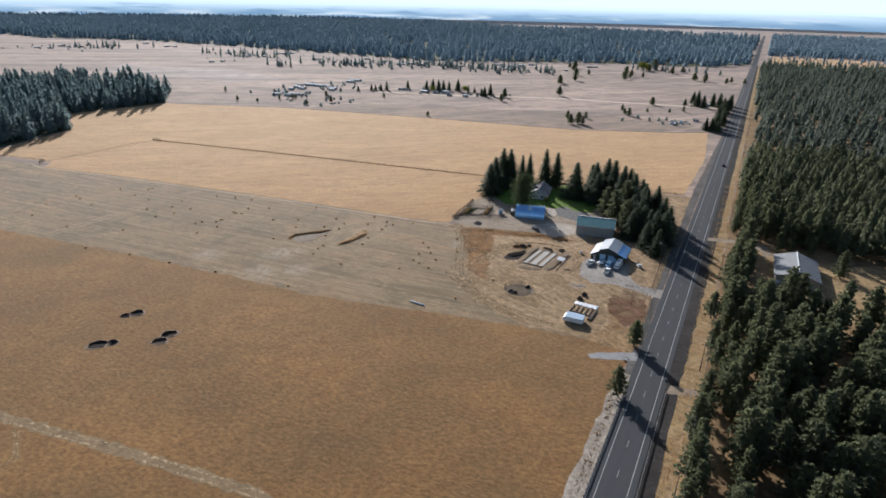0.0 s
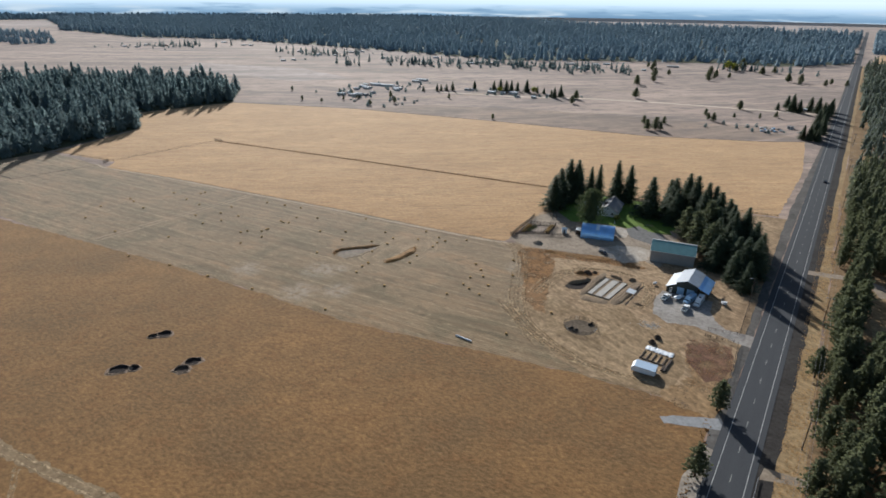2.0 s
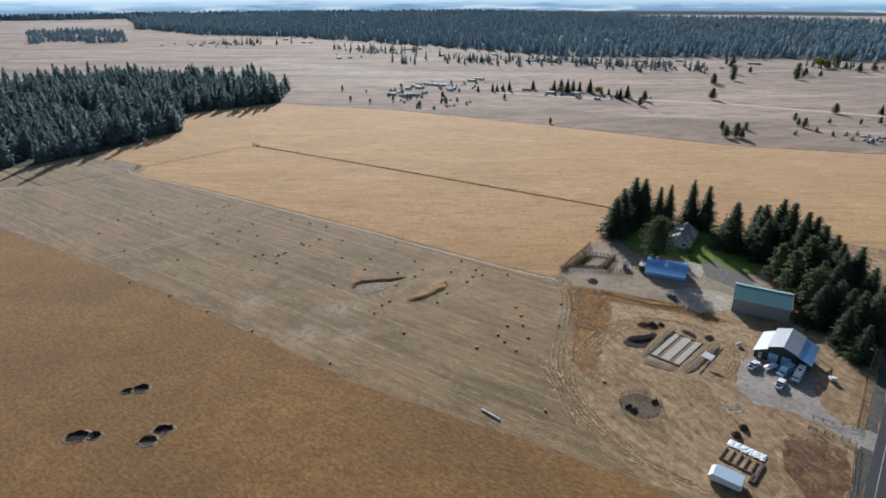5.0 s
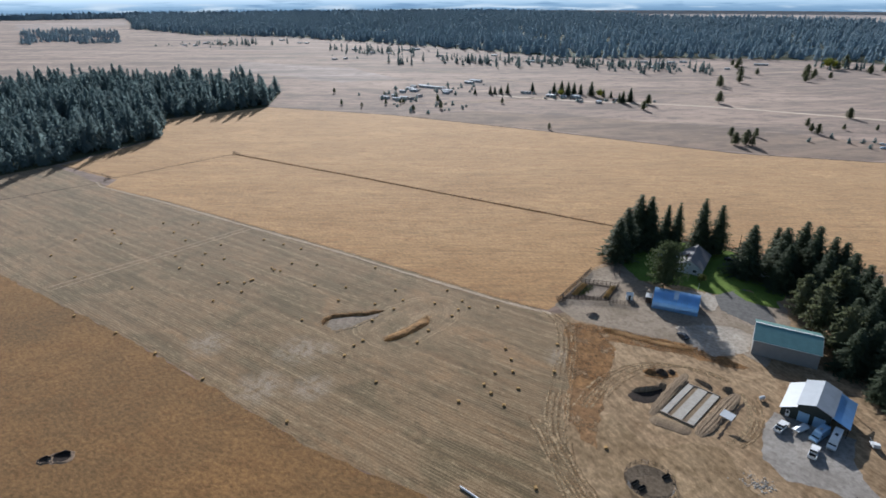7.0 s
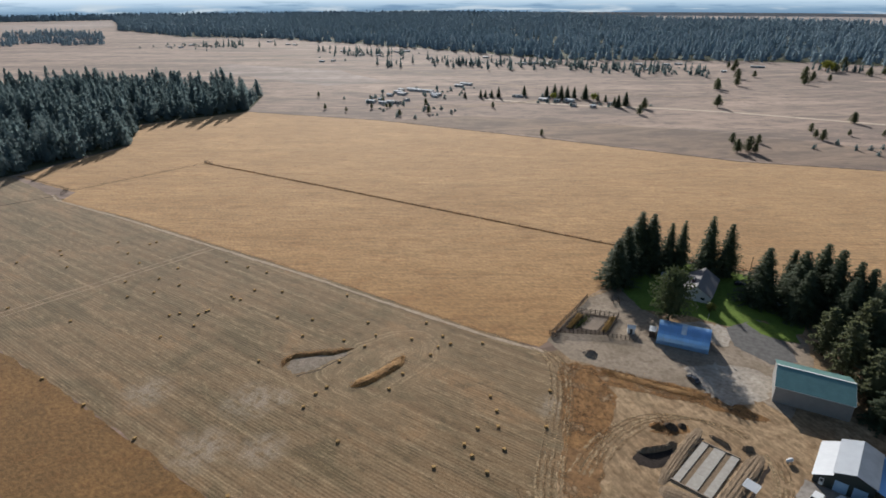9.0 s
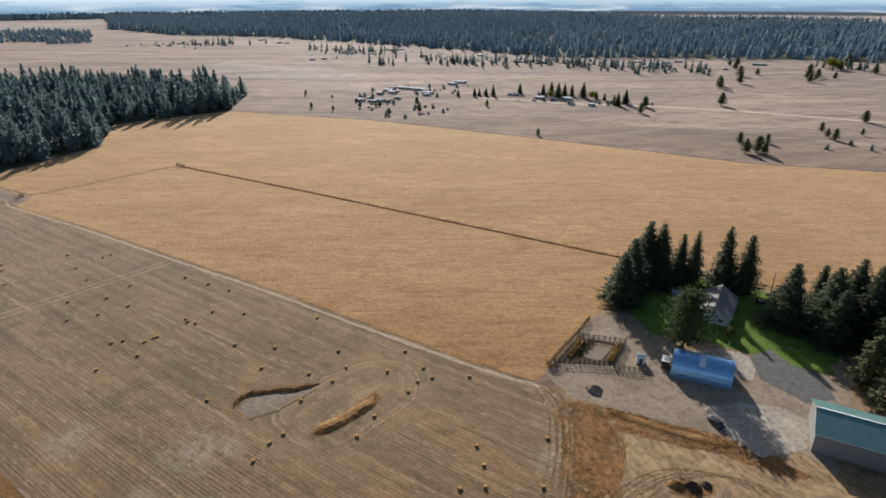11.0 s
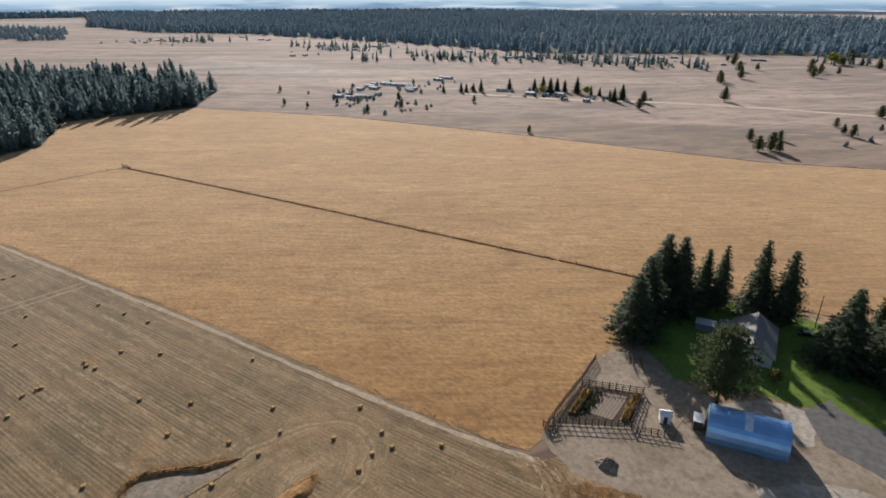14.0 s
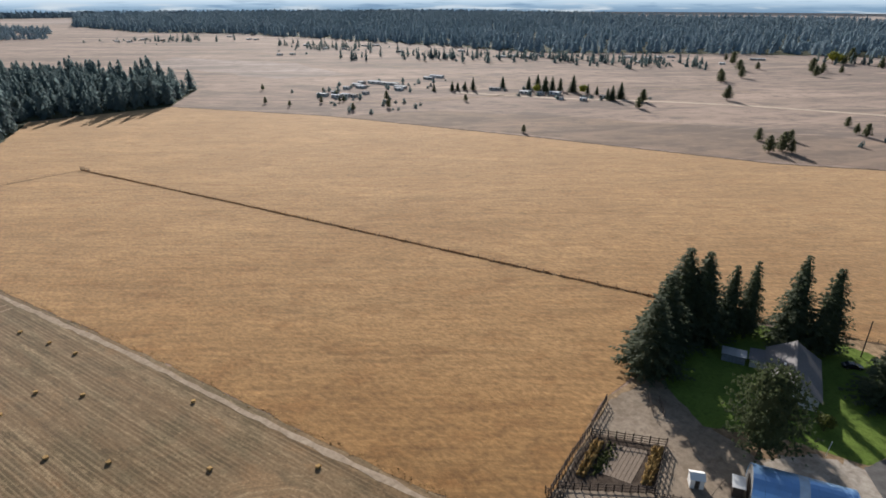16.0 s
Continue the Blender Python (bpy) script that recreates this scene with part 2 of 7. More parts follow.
def mown_material():
    """Cut stubble: straw rows along the field, turned round the weedy bank, with olive regrowth and bare spots."""
    s = Shader("mown_stubble", 0.95, 0.08)
    place = s.t.nodes.new("ShaderNodeSeparateXYZ")
    wander = s.t.nodes.new("ShaderNodeTexNoise")
    wander.inputs["Scale"].default_value, wander.inputs["Detail"].default_value = 0.05, 4.0
    s.t.links.new(s.co, wander.inputs["Vector"])
    sway = s.t.nodes.new("ShaderNodeVectorMath")
    sway.operation = "MULTIPLY_ADD"
    sway.inputs[1].default_value = (13.0, 13.0, 0.0)
    s.t.links.new(wander.outputs["Color"], sway.inputs[0])
    s.t.links.new(s.co, sway.inputs[2])
    s.t.links.new(sway.outputs[0], place.inputs[0])

    def calc(kind, a, b=0.0):
        n = s.t.nodes.new("ShaderNodeMath")
        n.operation = kind
        for sock, v in zip(n.inputs, (a, b)):
            if isinstance(v, float):
                sock.default_value = v
            else:
                s.t.links.new(v, sock)
        return n.outputs[0]

    # distance from the weedy bank, a short line in the stubble
    along = calc("MAXIMUM", calc("SUBTRACT", calc("ABSOLUTE", calc("SUBTRACT", place.outputs[1], 141.0)), 8.0), 0.0)
    across = calc("ADD", place.outputs[0], 146.5)
    away = calc("SQRT", calc("ADD", calc("MULTIPLY", along, along), calc("MULTIPLY", across, across)))
    ring = s.node("ShaderNodeTexNoise", Scale=0.62, Detail=7.0, Roughness=0.72)
    ring.noise_dimensions = "1D"
    s.t.links.new(away, ring.inputs["W"])
    rows = s.noise(0.42, 9, s.coords(-5.5, 0.02, 1.0), dist=0.15, rough=0.82)
    bits = s.noise(0.8, 8, s.coords(-5.5, 0.3, 1.0), rough=0.82)
    grain = s.noise(1.6, 6, rough=0.78)
    big = s.noise(0.02, 7, rough=0.6)
    patch = s.noise(0.06, 7, s.coords(-5.5, 0.55, 1.0), dist=0.8, rough=0.68)
    near = s.mix(1.0, s.steps(away, 23.0, 9.0), s.steps(s.noise(0.1, 5), 0.36, 0.54), "MULTIPLY")
    lines = s.mix(near, s.mix(0.5, rows, bits), s.mix(0.25, ring.outputs[0], bits))
    base = s.mix(s.steps(big, 0.36, 0.64), (0.168, 0.110, 0.056), (0.222, 0.147, 0.078))
    base = s.mix(s.steps(patch, 0.50, 0.60), base, (0.118, 0.088, 0.044))
    base = s.mix(s.steps(patch, 0.45, 0.36), base, (0.25, 0.152, 0.074))
    tuft = s.noise(0.22, 7, s.coords(-5.5, 0.6, 1.0), rough=0.72)
    base = s.mix(s.mix(1.0, s.steps(tuft, 0.53, 0.61), (0.75, 0.75, 0.75), "MULTIPLY"), base, (0.10, 0.074, 0.038))
    base = s.mix(s.mix(1.0, s.steps(lines, 0.515, 0.575), (0.8, 0.8, 0.8), "MULTIPLY"), base, (0.36, 0.265, 0.15))
    base = s.mix(s.mix(1.0, s.steps(lines, 0.48, 0.42), (0.75, 0.75, 0.75), "MULTIPLY"), base, (0.105, 0.072, 0.038))
    drill = s.node("ShaderNodeTexWave", Scale=0.33, Distortion=9.0, Detail=7.0)
    drill.bands_direction = "Y"
    drill.inputs["Detail Scale"].default_value = 0.45
    drill.inputs["Detail Roughness"].default_value = 0.7
    s.t.links.new(s.coords(-5.5, 0.045, 1.0), drill.inputs["Vector"])
    plain_rows = s.mix(1.0, s.steps(near, 0.7, 0.1), s.steps(s.noise(0.12, 6, s.coords(-5.5, 0.3, 1.0), rough=0.7), 0.36, 0.56), "MULTIPLY")
    crest = s.mix(1.0, s.mix(1.0, s.steps(drill.outputs["Fac"], 0.62, 0.95), plain_rows, "MULTIPLY"), (0.42, 0.42, 0.42), "MULTIPLY")
    base = s.mix(crest, base, (0.35, 0.262, 0.155))
    furrow = s.mix(1.0, s.mix(1.0, s.steps(drill.outputs["Fac"], 0.35, 0.05), plain_rows, "MULTIPLY"), (0.34, 0.34, 0.34), "MULTIPLY")
    base = s.mix(furrow, base, (0.095, 0.066, 0.034))
    swath = s.node("ShaderNodeTexWave", Scale=0.062, Distortion=2.2, Detail=5.0)
    swath.bands_direction = "Y"
    swath.inputs["Detail Scale"].default_value = 0.5
    s.t.links.new(s.coords(-5.5, 0.06, 1.0), swath.inputs["Vector"])
    kept = s.mix(1.0, s.steps(swath.outputs["Fac"], 0.55, 0.95), s.steps(near, 0.7, 0.1), "MULTIPLY")
    base = s.mix(s.mix(1.0, kept, (0.1, 0.1, 0.1), "MULTIPLY"), base, (0.40, 0.31, 0.19))
    base = s.mix(s.mix(1.0, near, (0.3, 0.3, 0.3), "MULTIPLY"), base, (0.37, 0.275, 0.165))
    spots = None
    for x, y, rad in ((-169.0, 97.5, 10.0), (-162.0, 78.0, 10.0), (-150.0, 88.0, 8.0), (-196.0, 80.0, 9.0), (-163.0, 104.0, 5.0), (-100.0, 150.0, 7.0)):
        mp = s.node("ShaderNodeMapping")
        mp.inputs["Location"].default_value = (-x, -y, 0)
        s.t.links.new(s.co, mp.inputs["Vector"])
        d = s.t.nodes.new("ShaderNodeVectorMath")
        d.operation = "LENGTH"
        s.t.links.new(mp.outputs[0], d.inputs[0])
        one = s.steps(d.outputs["Value"], rad, rad * 0.3)
        spots = one if spots is None else s.mix(1.0, spots, one, "LIGHTEN")
    spots = s.mix(1.0, spots, s.steps(s.noise(0.28, 7, rough=0.7), 0.40, 0.60), "MULTIPLY")
    base = s.mix(s.mix(1.0, spots, (0.85, 0.85, 0.85), "MULTIPLY"), base, (0.33, 0.272, 0.205))
    base = s.mix(s.steps(grain, 0.36, 0.6), s.mix(0.42, base, (0.03, 0.02, 0.01)), s.mix(0.12, base, base, "ADD"))
    s.color(base)
    s.b.inputs["Sheen Weight"].default_value = 0.1
    s.bump(lines, 0.4, 0.25)
    return s.m


MOWN = mown_material()


def asphalt_material():
    s = Shader("asphalt", 0.85, 0.15)
    n1, n2 = s.noise(0.3, 5, s.coords(0, 1, 0.08)), s.noise(6, 3)
    base = s.mix(s.steps(n1, 0.3, 0.7), (0.034, 0.037, 0.042), (0.048, 0.051, 0.056))
    s.color(s.mix(s.steps(n2, 0.3, 0.8), base, (0.062, 0.064, 0.068)))
    s.bump(n2, 0.3, 0.01)
    return s.m


ASPHALT = asphalt_material()
LINE = plain("road_paint", (0.42, 0.42, 0.40), 0.7, var=0.25, scale=0.8)
LANE_PAINT = plain("worn_lane_paint", (0.22, 0.22, 0.20), 0.7, var=0.25, scale=0.8)


def needle_material(name, dark, light, rough=0.7, sheen=0.0, thin=0.35):
    s = Shader(name, rough, 0.15)
    r = s.island()
    obj = s.random()
    base = s.mix(r, dark, light)
    base = s.mix(s.steps(obj, 0.0, 1.0), base, s.mix(0.5, base, tuple(c * 0.7 for c in light)))
    s.color(base)
    s.thin(thin, s.mix(0.5, base, tuple(min(1, c * 1.6) for c in light)))
    s.b.inputs["Sheen Weight"].default_value = sheen
    s.b.inputs["Sheen Roughness"].default_value = 0.6
    s.b.inputs["Sheen Tint"].default_value = (0.8, 0.9, 1.0, 1)
    return s.m


SPRUCE = needle_material("spruce_needles", (0.046, 0.062, 0.04), (0.10, 0.124, 0.07), 0.7, 0.0, 0.42)
# haze over the woods put into a paler, bluer base colour
HAZE_CONIFER = needle_material("hazed_conifer_needles", (0.125, 0.172, 0.178), (0.15, 0.198, 0.20), 0.9, 0.0, 0.5)
PINE = needle_material("pine_needles", (0.066, 0.08, 0.044), (0.14, 0.152, 0.08), 0.75, 0.05, 0.42)
YARD_PINE = needle_material("yard_pine_needles", (0.042, 0.06, 0.03), (0.10, 0.122, 0.058), 0.7, 0.0, 0.35)
# copy of the pine needles with shade put into the base colour
PINE_FAR = needle_material("shaded_pine_needles", (0.066, 0.082, 0.058), (0.112, 0.13, 0.09), 0.8, 0.2, 0.42)
BUSH = needle_material("shrub_leaves", (0.05, 0.07, 0.015), (0.12, 0.13, 0.035))
LEAF_Y = needle_material("yellow_green_leaves", (0.14, 0.16, 0.02), (0.26, 0.27, 0.05))
# blue haze of the distance put into the pale base colour
HAZE_WOODS = needle_material("haze_blue_needles", (0.195, 0.265, 0.31), (0.205, 0.275, 0.32), 0.95, 0.0, 0.2)
DRY_WEED = needle_material("dead_weed_stalks", (0.26, 0.135, 0.06), (0.40, 0.235, 0.10), 0.9, 0.0, 0.5)
BARK = plain("bark", (0.09, 0.06, 0.042), 0.95, 0.1, var=0.4, scale=3.0, bump=0.5)


# ---- building blocks ----
class Geo:
    """Vertices and faces gathered for one mesh."""

    def __init__(self):
        self.v, self.f = [], []

    def add(self, verts, faces, m=None):
        k = len(self.v)
        self.v += [tuple(m @ Vector(p)) for p in verts] if m else [tuple(p) for p in verts]
        self.f += [tuple(i + k for i in f) for f in faces]
        return self

    def box(self, x0, x1, y0, y1, z0, z1, m=None, bevel=0.0):
        if bevel:
            bm = bmesh.new()
            bmesh.ops.create_cube(bm, size=1.0)
            for v in bm.verts:
                v.co = ((x0 + x1) / 2 + v.co.x * (x1 - x0), (y0 + y1) / 2 + v.co.y * (y1 - y0), (z0 + z1) / 2 + v.co.z * (z1 - z0))
            bmesh.ops.bevel(bm, geom=bm.edges[:], offset=bevel, segments=2, affect="EDGES")
            bm.verts.index_update()
            vs, fs = [v.co.copy() for v in bm.verts], [[v.index for v in f.verts] for f in bm.faces]
            bm.free()
            return self.add(vs, fs, m)
        v = [(x, y, z) for x in (x0, x1) for y in (y0, y1) for z in (z0, z1)]
        return self.add(v, [(0, 1, 3, 2), (4, 6, 7, 5), (0, 4, 5, 1), (2, 3, 7, 6), (0, 2, 6, 4), (1, 5, 7, 3)], m)

    def tube(self, p, q, r0, r1, n=8, m=None):
        p, q = Vector(p), Vector(q)
        d = (q - p).normalized()
        a = d.orthogonal().normalized()
        b = d.cross(a)
        v = [c + (a * math.cos(i * math.tau / n) + b * math.sin(i * math.tau / n)) * r for c, r in ((p, r0), (q, r1)) for i in range(n)]
        f = [(i, (i + 1) % n, n + (i + 1) % n, n + i) for i in range(n)] + [tuple(range(n))[::-1], tuple(range(n, 2 * n))]
        return self.add(v, f, m)

    def prism(self, poly, z0, z1, m=None):
        """A polygon in x, y raised from z0 to z1."""
        n = len(poly)
        v = [(x, y, z0) for x, y in poly] + [(x, y, z1) for x, y in poly]
        return self.add(v, [tuple(range(n))[::-1], tuple(range(n, 2 * n))] + [(i, (i + 1) % n, n + (i + 1) % n, n + i) for i in range(n)], m)

    def slab(self, quad, thick, m=None):
        """A four-cornered plate with thickness below it."""
        q = [Vector(p) for p in quad]
        nrm = (q[1] - q[0]).cross(q[3] - q[0]).normalized()
        v = q + [p - nrm * thick for p in q]
        return self.add(v, [(0, 1, 2, 3), (7, 6, 5, 4), (0, 4, 5, 1), (1, 5, 6, 2), (2, 6, 7, 3), (3, 7, 4, 0)], m)


def link(name, geo, material, parent=None, label="", smooth=False):
    me = bpy.data.meshes.new(name)
    me.from_pydata(geo.v, [], geo.f)
    me.materials.append(material)
    if smooth:
        me.polygons.foreach_set("use_smooth", [True] * len(me.polygons))
    me.update()
    ob = new(name, me)
    if parent:
        ob.parent = parent
    if label:
        ob["label"] = label
    return ob


part = link


def cloud(name, verts, faces, material, parent=None):
    """A mesh from arrays of triangles or quads."""
    me = bpy.data.meshes.new(name)
    nv, nf, k = len(verts), len(faces), faces.shape[1]
    me.vertices.add(nv)
    me.vertices.foreach_set("co", np.asarray(verts, np.float32).ravel())
    me.loops.add(nf * k)
    me.loops.foreach_set("vertex_index", np.asarray(faces, np.int32).ravel())
    me.polygons.add(nf)
    me.polygons.foreach_set("loop_start", np.arange(0, nf * k, k, dtype=np.int32))
    me.materials.append(material)
    me.update(calc_edges=True)
    ob = new(name, me)
    if parent:
        ob.parent = parent
    return ob


def empty(name, m, label, category, group=""):
    ob = new(name)
    ob.matrix_basis = m
    return tagged(ob, label, category, group)


rng = np.random.default_rng(7)


def rough_outline(poly, step=4.0, jitter=0.5):
    out = []
    for (x0, y0), (x1, y1) in zip(poly, poly[1:] + poly[:1]):
        n = min(60, max(1, int(math.hypot(x1 - x0, y1 - y0) / step)))
        for i in range(n):
            k = i / n
            out.append((x0 + (x1 - x0) * k + rng.uniform(-jitter, jitter), y0 + (y1 - y0) * k + rng.uniform(-jitter, jitter)))
    return out


def sheet(name, poly, z, material, label, category="ground", step=4.0, jitter=0.5):
    g = Geo()
    p = rough_outline(poly, step, jitter)
    g.add([(x, y, z) for x, y in p], [tuple(range(len(p)))])
    ob = link(name, g, material)
    return tagged(ob, label, category, kind="structure")


def strip(pts, width):
    """A ribbon's outline along points."""
    left, right = [], []
    for i, (x, y) in enumerate(pts):
        a, b = pts[max(0, i - 1)], pts[min(len(pts) - 1, i + 1)]
        dx, dy = b[0] - a[0], b[1] - a[1]
        s = width / 2 / math.hypot(dx, dy)
        left.append((x - dy * s, y + dx * s))
        right.append((x + dy * s, y - dx * s))
    return left + right[::-1]


def ribbon(name, pts, width, z, material, label, category="track", step=3.0, jitter=0.25):
    """A band along points, of short pieces with ragged edges."""
    fine = []
    for (x0, y0), (x1, y1) in zip(pts, pts[1:]):
        n = max(1, int(math.hypot(x1 - x0, y1 - y0) / step))
        fine += [(x0 + (x1 - x0) * i / n, y0 + (y1 - y0) * i / n) for i in range(n)]
    fine.append(pts[-1])
    g = Geo()
    for i, (x, y) in enumerate(fine):
        a, b = fine[max(0, i - 2)], fine[min(len(fine) - 1, i + 2)]
        d = math.hypot(b[0] - a[0], b[1] - a[1])
        nx, ny = -(b[1] - a[1]) / d, (b[0] - a[0]) / d
        for s in (1, -1):
            w = s * width / 2 + rng.uniform(-jitter, jitter)
            g.v.append((x + nx * w, y + ny * w, z))
    g.f = [(2 * i, 2 * i + 1, 2 * i + 3, 2 * i + 2) for i in range(len(fine) - 1)]
    return tagged(link(name, g, material), label, category, kind="structure")


def road_x(y):
    return 0.014 * (y - 70)


# ---- ground ----
sheet("ground", [(-4900, -4900), (4900, -4900), (4900, 4900), (-4900, 4900)], 0.0, PLAIN, "dry brown open rangeland reaching to the horizon", step=9e9, jitter=0)
EDGE_NEAR = [(-700, -10), (-500, 18), (-377, 41), (-321, 50), (-229, 63), (-181, 68), (-128, 72), (-85, 82), (-47, 90), (-20, 94)]
EDGE_UP = [(-421, 132), (-410, 130.5), (-350, 141.5), (-276, 152), (-240, 157.4), (-213, 161), (-187, 163.5), (-160, 166.8), (-134, 170), (-119, 173)]
EDGE_FAR = [(-565, 352), (-427, 405), (-270, 436), (-130, 458), (-44, 495), (-14, 515)]
sheet("field_near", EDGE_NEAR + [(-9, 91), (-7.8, 60), (-7.8, -400), (-700, -400)], 0.03, GOLD, "tall golden-brown dry grass field", "field", 3.0, 0.6)
sheet("field_mown", EDGE_NEAR[3:] + [(-12, 110), (-30, 180), (-108, 185), (-116, 172)] + EDGE_UP[::-1][1:] + [(-426, 80), (-460, 40)], 0.015, MOWN, "mown stubble hay field with straw rows", "field", 3.0, 0.4)
sheet("field_upper", [(-482, 130), (-417, 141), (-405, 130)] + EDGE_UP[2:] + [(-119, 184), (-123, 212), (-119, 235), (-128, 262), (-103, 272), (-82, 277), (-40, 284), (-12, 292), (-8, 400)] + EDGE_FAR[::-1] + [(-583, 253), (-510, 214)], 0.045, GOLD_FAR, "pale golden ripe dry grass field", "field", 4.0, 0.5)
sheet("field_side", [(-600, 90), (-482, 128), (-417, 130), (-426, 80), (-470, 38), (-620, 20)], 0.02, MOWN, "mown brown stubble field beside the woods", "field")
sheet("forest_floor", [(15, -400), (16, 300), (26, 1320), (1500, 1320), (1500, -400)], 0.012, FLOOR, "brown needle litter under the pines", "ground", 6, 1.0)
sheet("verge_east", [(5, -400), (14, -400), (15.5, 300), (28, 1320), (22, 1320), (9, 300)], 0.02, VERGE, "dry grass verge beside the road", "ground", 4, 0.5)
sheet("verge_west", [(-4, -400), (-8.0, -400), (-8.2, 90), (-7.5, 140), (-7.5, 300), (-1, 520), (11, 1300), (14, 1300), (3, 520), (-3, 300), (-5, 140)], 0.062, SHOULDER, "grey gravel shoulder beside the road", "ground", 4, 0.4)
sheet("gravel_shoulder", [(-11.4, -400), (-11.2, 20), (-10.4, 40), (-9.9, 64), (-8.6, 79), (-5.6, 79), (-5.4, -400)], 0.066, soil("pale_shoulder_gravel", (0.24, 0.205, 0.165), (0.34, 0.30, 0.25), (0.17, 0.14, 0.11), 0.15, 0.8, bump=0.3, con=0.45), "pale gravel shoulder below the guard rail", "ground", 3.0, 0.6)
sheet("ditch_east", [(2.5, -400), (7.6, -400), (9.0, 80), (10.2, 130), (12.6, 300), (25.5, 1320), (18, 1320), (5.4, 300), (3.5, 80)], 0.035, DITCH_SHADE, "ditch edge beside the road, slope shade in its dark colour", "ground", 4, 0.4)
YARD = [(-110, 172), (-119, 184), (-123, 212), (-119, 230), (-112, 260), (-90, 276), (-40, 284), (-6.5, 290), (-5.8, 97), (-20, 95), (-47, 91), (-60, 96), (-76, 112), (-86, 125), (-94, 147), (-103, 163)]
sheet("farmyard", YARD, 0.05, DIRT, "trodden dry dirt of the farmyard", "ground", 2.5, 0.6)
sheet("yard_stubble", [(-84, 122), (-74, 110), (-60, 97), (-47, 92), (-22, 95), (-20, 112), (-26, 126), (-38, 130), (-47, 140), (-54, 138), (-62, 128), (-76, 134)], 0.056, soil("cut_dry_grass", (0.235, 0.162, 0.092), (0.33, 0.238, 0.142), (0.175, 0.122, 0.066), 0.06, 0.45, con=0.4, blades=0.9, comb_turn=18), "short cut dry grass at the yard's edge", "ground", 2.0, 0.6)
sheet("gravel_yard", [(-119, 178), (-122, 214), (-117, 229), (-103, 219), (-92, 215), (-76, 224), (-62, 238), (-52, 232), (-47, 215), (-48, 186), (-60, 190), (-72, 183), (-92, 177), (-108, 173)], 0.065, GRAVEL, "grey gravel yard between the barns", "ground", 2.0, 0.5)
sheet("gravel_drive", [(-41, 164), (-22, 166), (-21.5, 157), (-18, 150), (-14, 146), (-4.5, 146.5), (-4.5, 138), (-9, 138.6), (-16, 140.5), (-24, 142), (-33, 139), (-39, 143), (-42, 154)], 0.068, soil("pale_drive_gravel", (0.235, 0.212, 0.188), (0.33, 0.305, 0.275), (0.18, 0.158, 0.135), 0.1, 0.7, bump=0.2, con=0.35), "grey gravel drive up to the garage", "ground", 1.5, 0.3)
sheet("lawn", [(-103, 218), (-114, 227), (-117, 242), (-114, 262), (-98, 272), (-80, 272), (-55, 262), (-54, 236), (-60, 231), (-66, 238), (-75, 226), (-88, 224)], 0.075, LAWN, "watered green lawn round the house", "ground", 2.0, 0.4)
sheet("paved_yard", [(-75.5, 224.5), (-68, 237), (-62, 232), (-57, 226), (-52, 217), (-58, 210), (-70, 214)], 0.082, plain("worn_asphalt", (0.12, 0.115, 0.11), 0.9, 0.2, var=0.25, scale=0.6), "worn grey paved yard by the lawn", "ground", 1.5, 0.25)
sheet("lawn", [(-71, 231.5), (-69.2, 236), (-63, 236), (-56, 235), (-53.5, 229), (-57.5, 227.5), (-65, 227.5)], 0.087, LAWN, "strip of green lawn beyond the path", "ground", 1.5, 0.3)
sheet("field_approach", [(-21, 84), (-18, 86.5), (-6, 93), (-4.5, 88), (-12, 85), (-19, 82)], 0.07, plain("faded_asphalt", (0.24, 0.24, 0.24), 0.9, 0.2, var=0.2, scale=0.8), "short paved field entrance off the road", "ground", 1.5, 0.2)
sheet("weed_patch", [(-109, 167), (-100.5, 174), (-89, 165), (-84, 151), (-85, 140), (-90.6, 138), (-97, 149), (-102, 157)], 0.061, WEED_COVER, "patch of brown dead weeds", "ground", 2.2, 0.8)
sheet("weed_patch", [(-112, 169.5), (-97, 176.3), (-80, 181.3), (-62, 184), (-52, 182), (-55, 178.5), (-70, 176), (-93, 168)], 0.063, WEED_COVER, "strip of brown dead weeds below the yard", "ground", 2.2, 0.7)
sheet("weed_patch", [(-23.5, 131), (-18, 136), (-9.5, 134), (-7.8, 122), (-8.6, 112), (-13, 109), (-18, 113), (-22.5, 121)], 0.064, soil("maroon_dead_weeds", (0.125, 0.068, 0.046), (0.19, 0.108, 0.066), (0.075, 0.044, 0.034), 0.2, 0.7, con=0.4, blades=0.8, holes=0.475), "dark reddish brown dead weeds by the fence", "ground", 2.0, 0.7)
sheet("weed_patch", [(-19, 124), (-8.0, 126), (-7.4, 112), (-7.0, 98), (-7.4, 91), (-13, 91.5), (-22, 92.5), (-24, 97), (-20, 104), (-18, 110), (-22, 117)], 0.0625, soil("dry_gold_grass", (0.24, 0.155, 0.08), (0.30, 0.20, 0.108), (0.17, 0.108, 0.055), 0.12, 0.5, con=0.35, blades=0.5, holes=0.42), "dry golden grass by the fence corner", "ground", 1.2, 0.9)
sheet("weed_patch", [(-76, 157), (-73, 162), (-69, 166), (-67.5, 163), (-72, 158)], 0.064, WEED_COVER, "small patch of dark brown weeds", "ground", 1.0, 0.3)
PALE_TRACK = soil("pale_dusty_track", (0.35, 0.275, 0.20), (0.41, 0.33, 0.245), (0.27, 0.205, 0.145), 0.15, 0.6, bump=0.2, con=0.35)
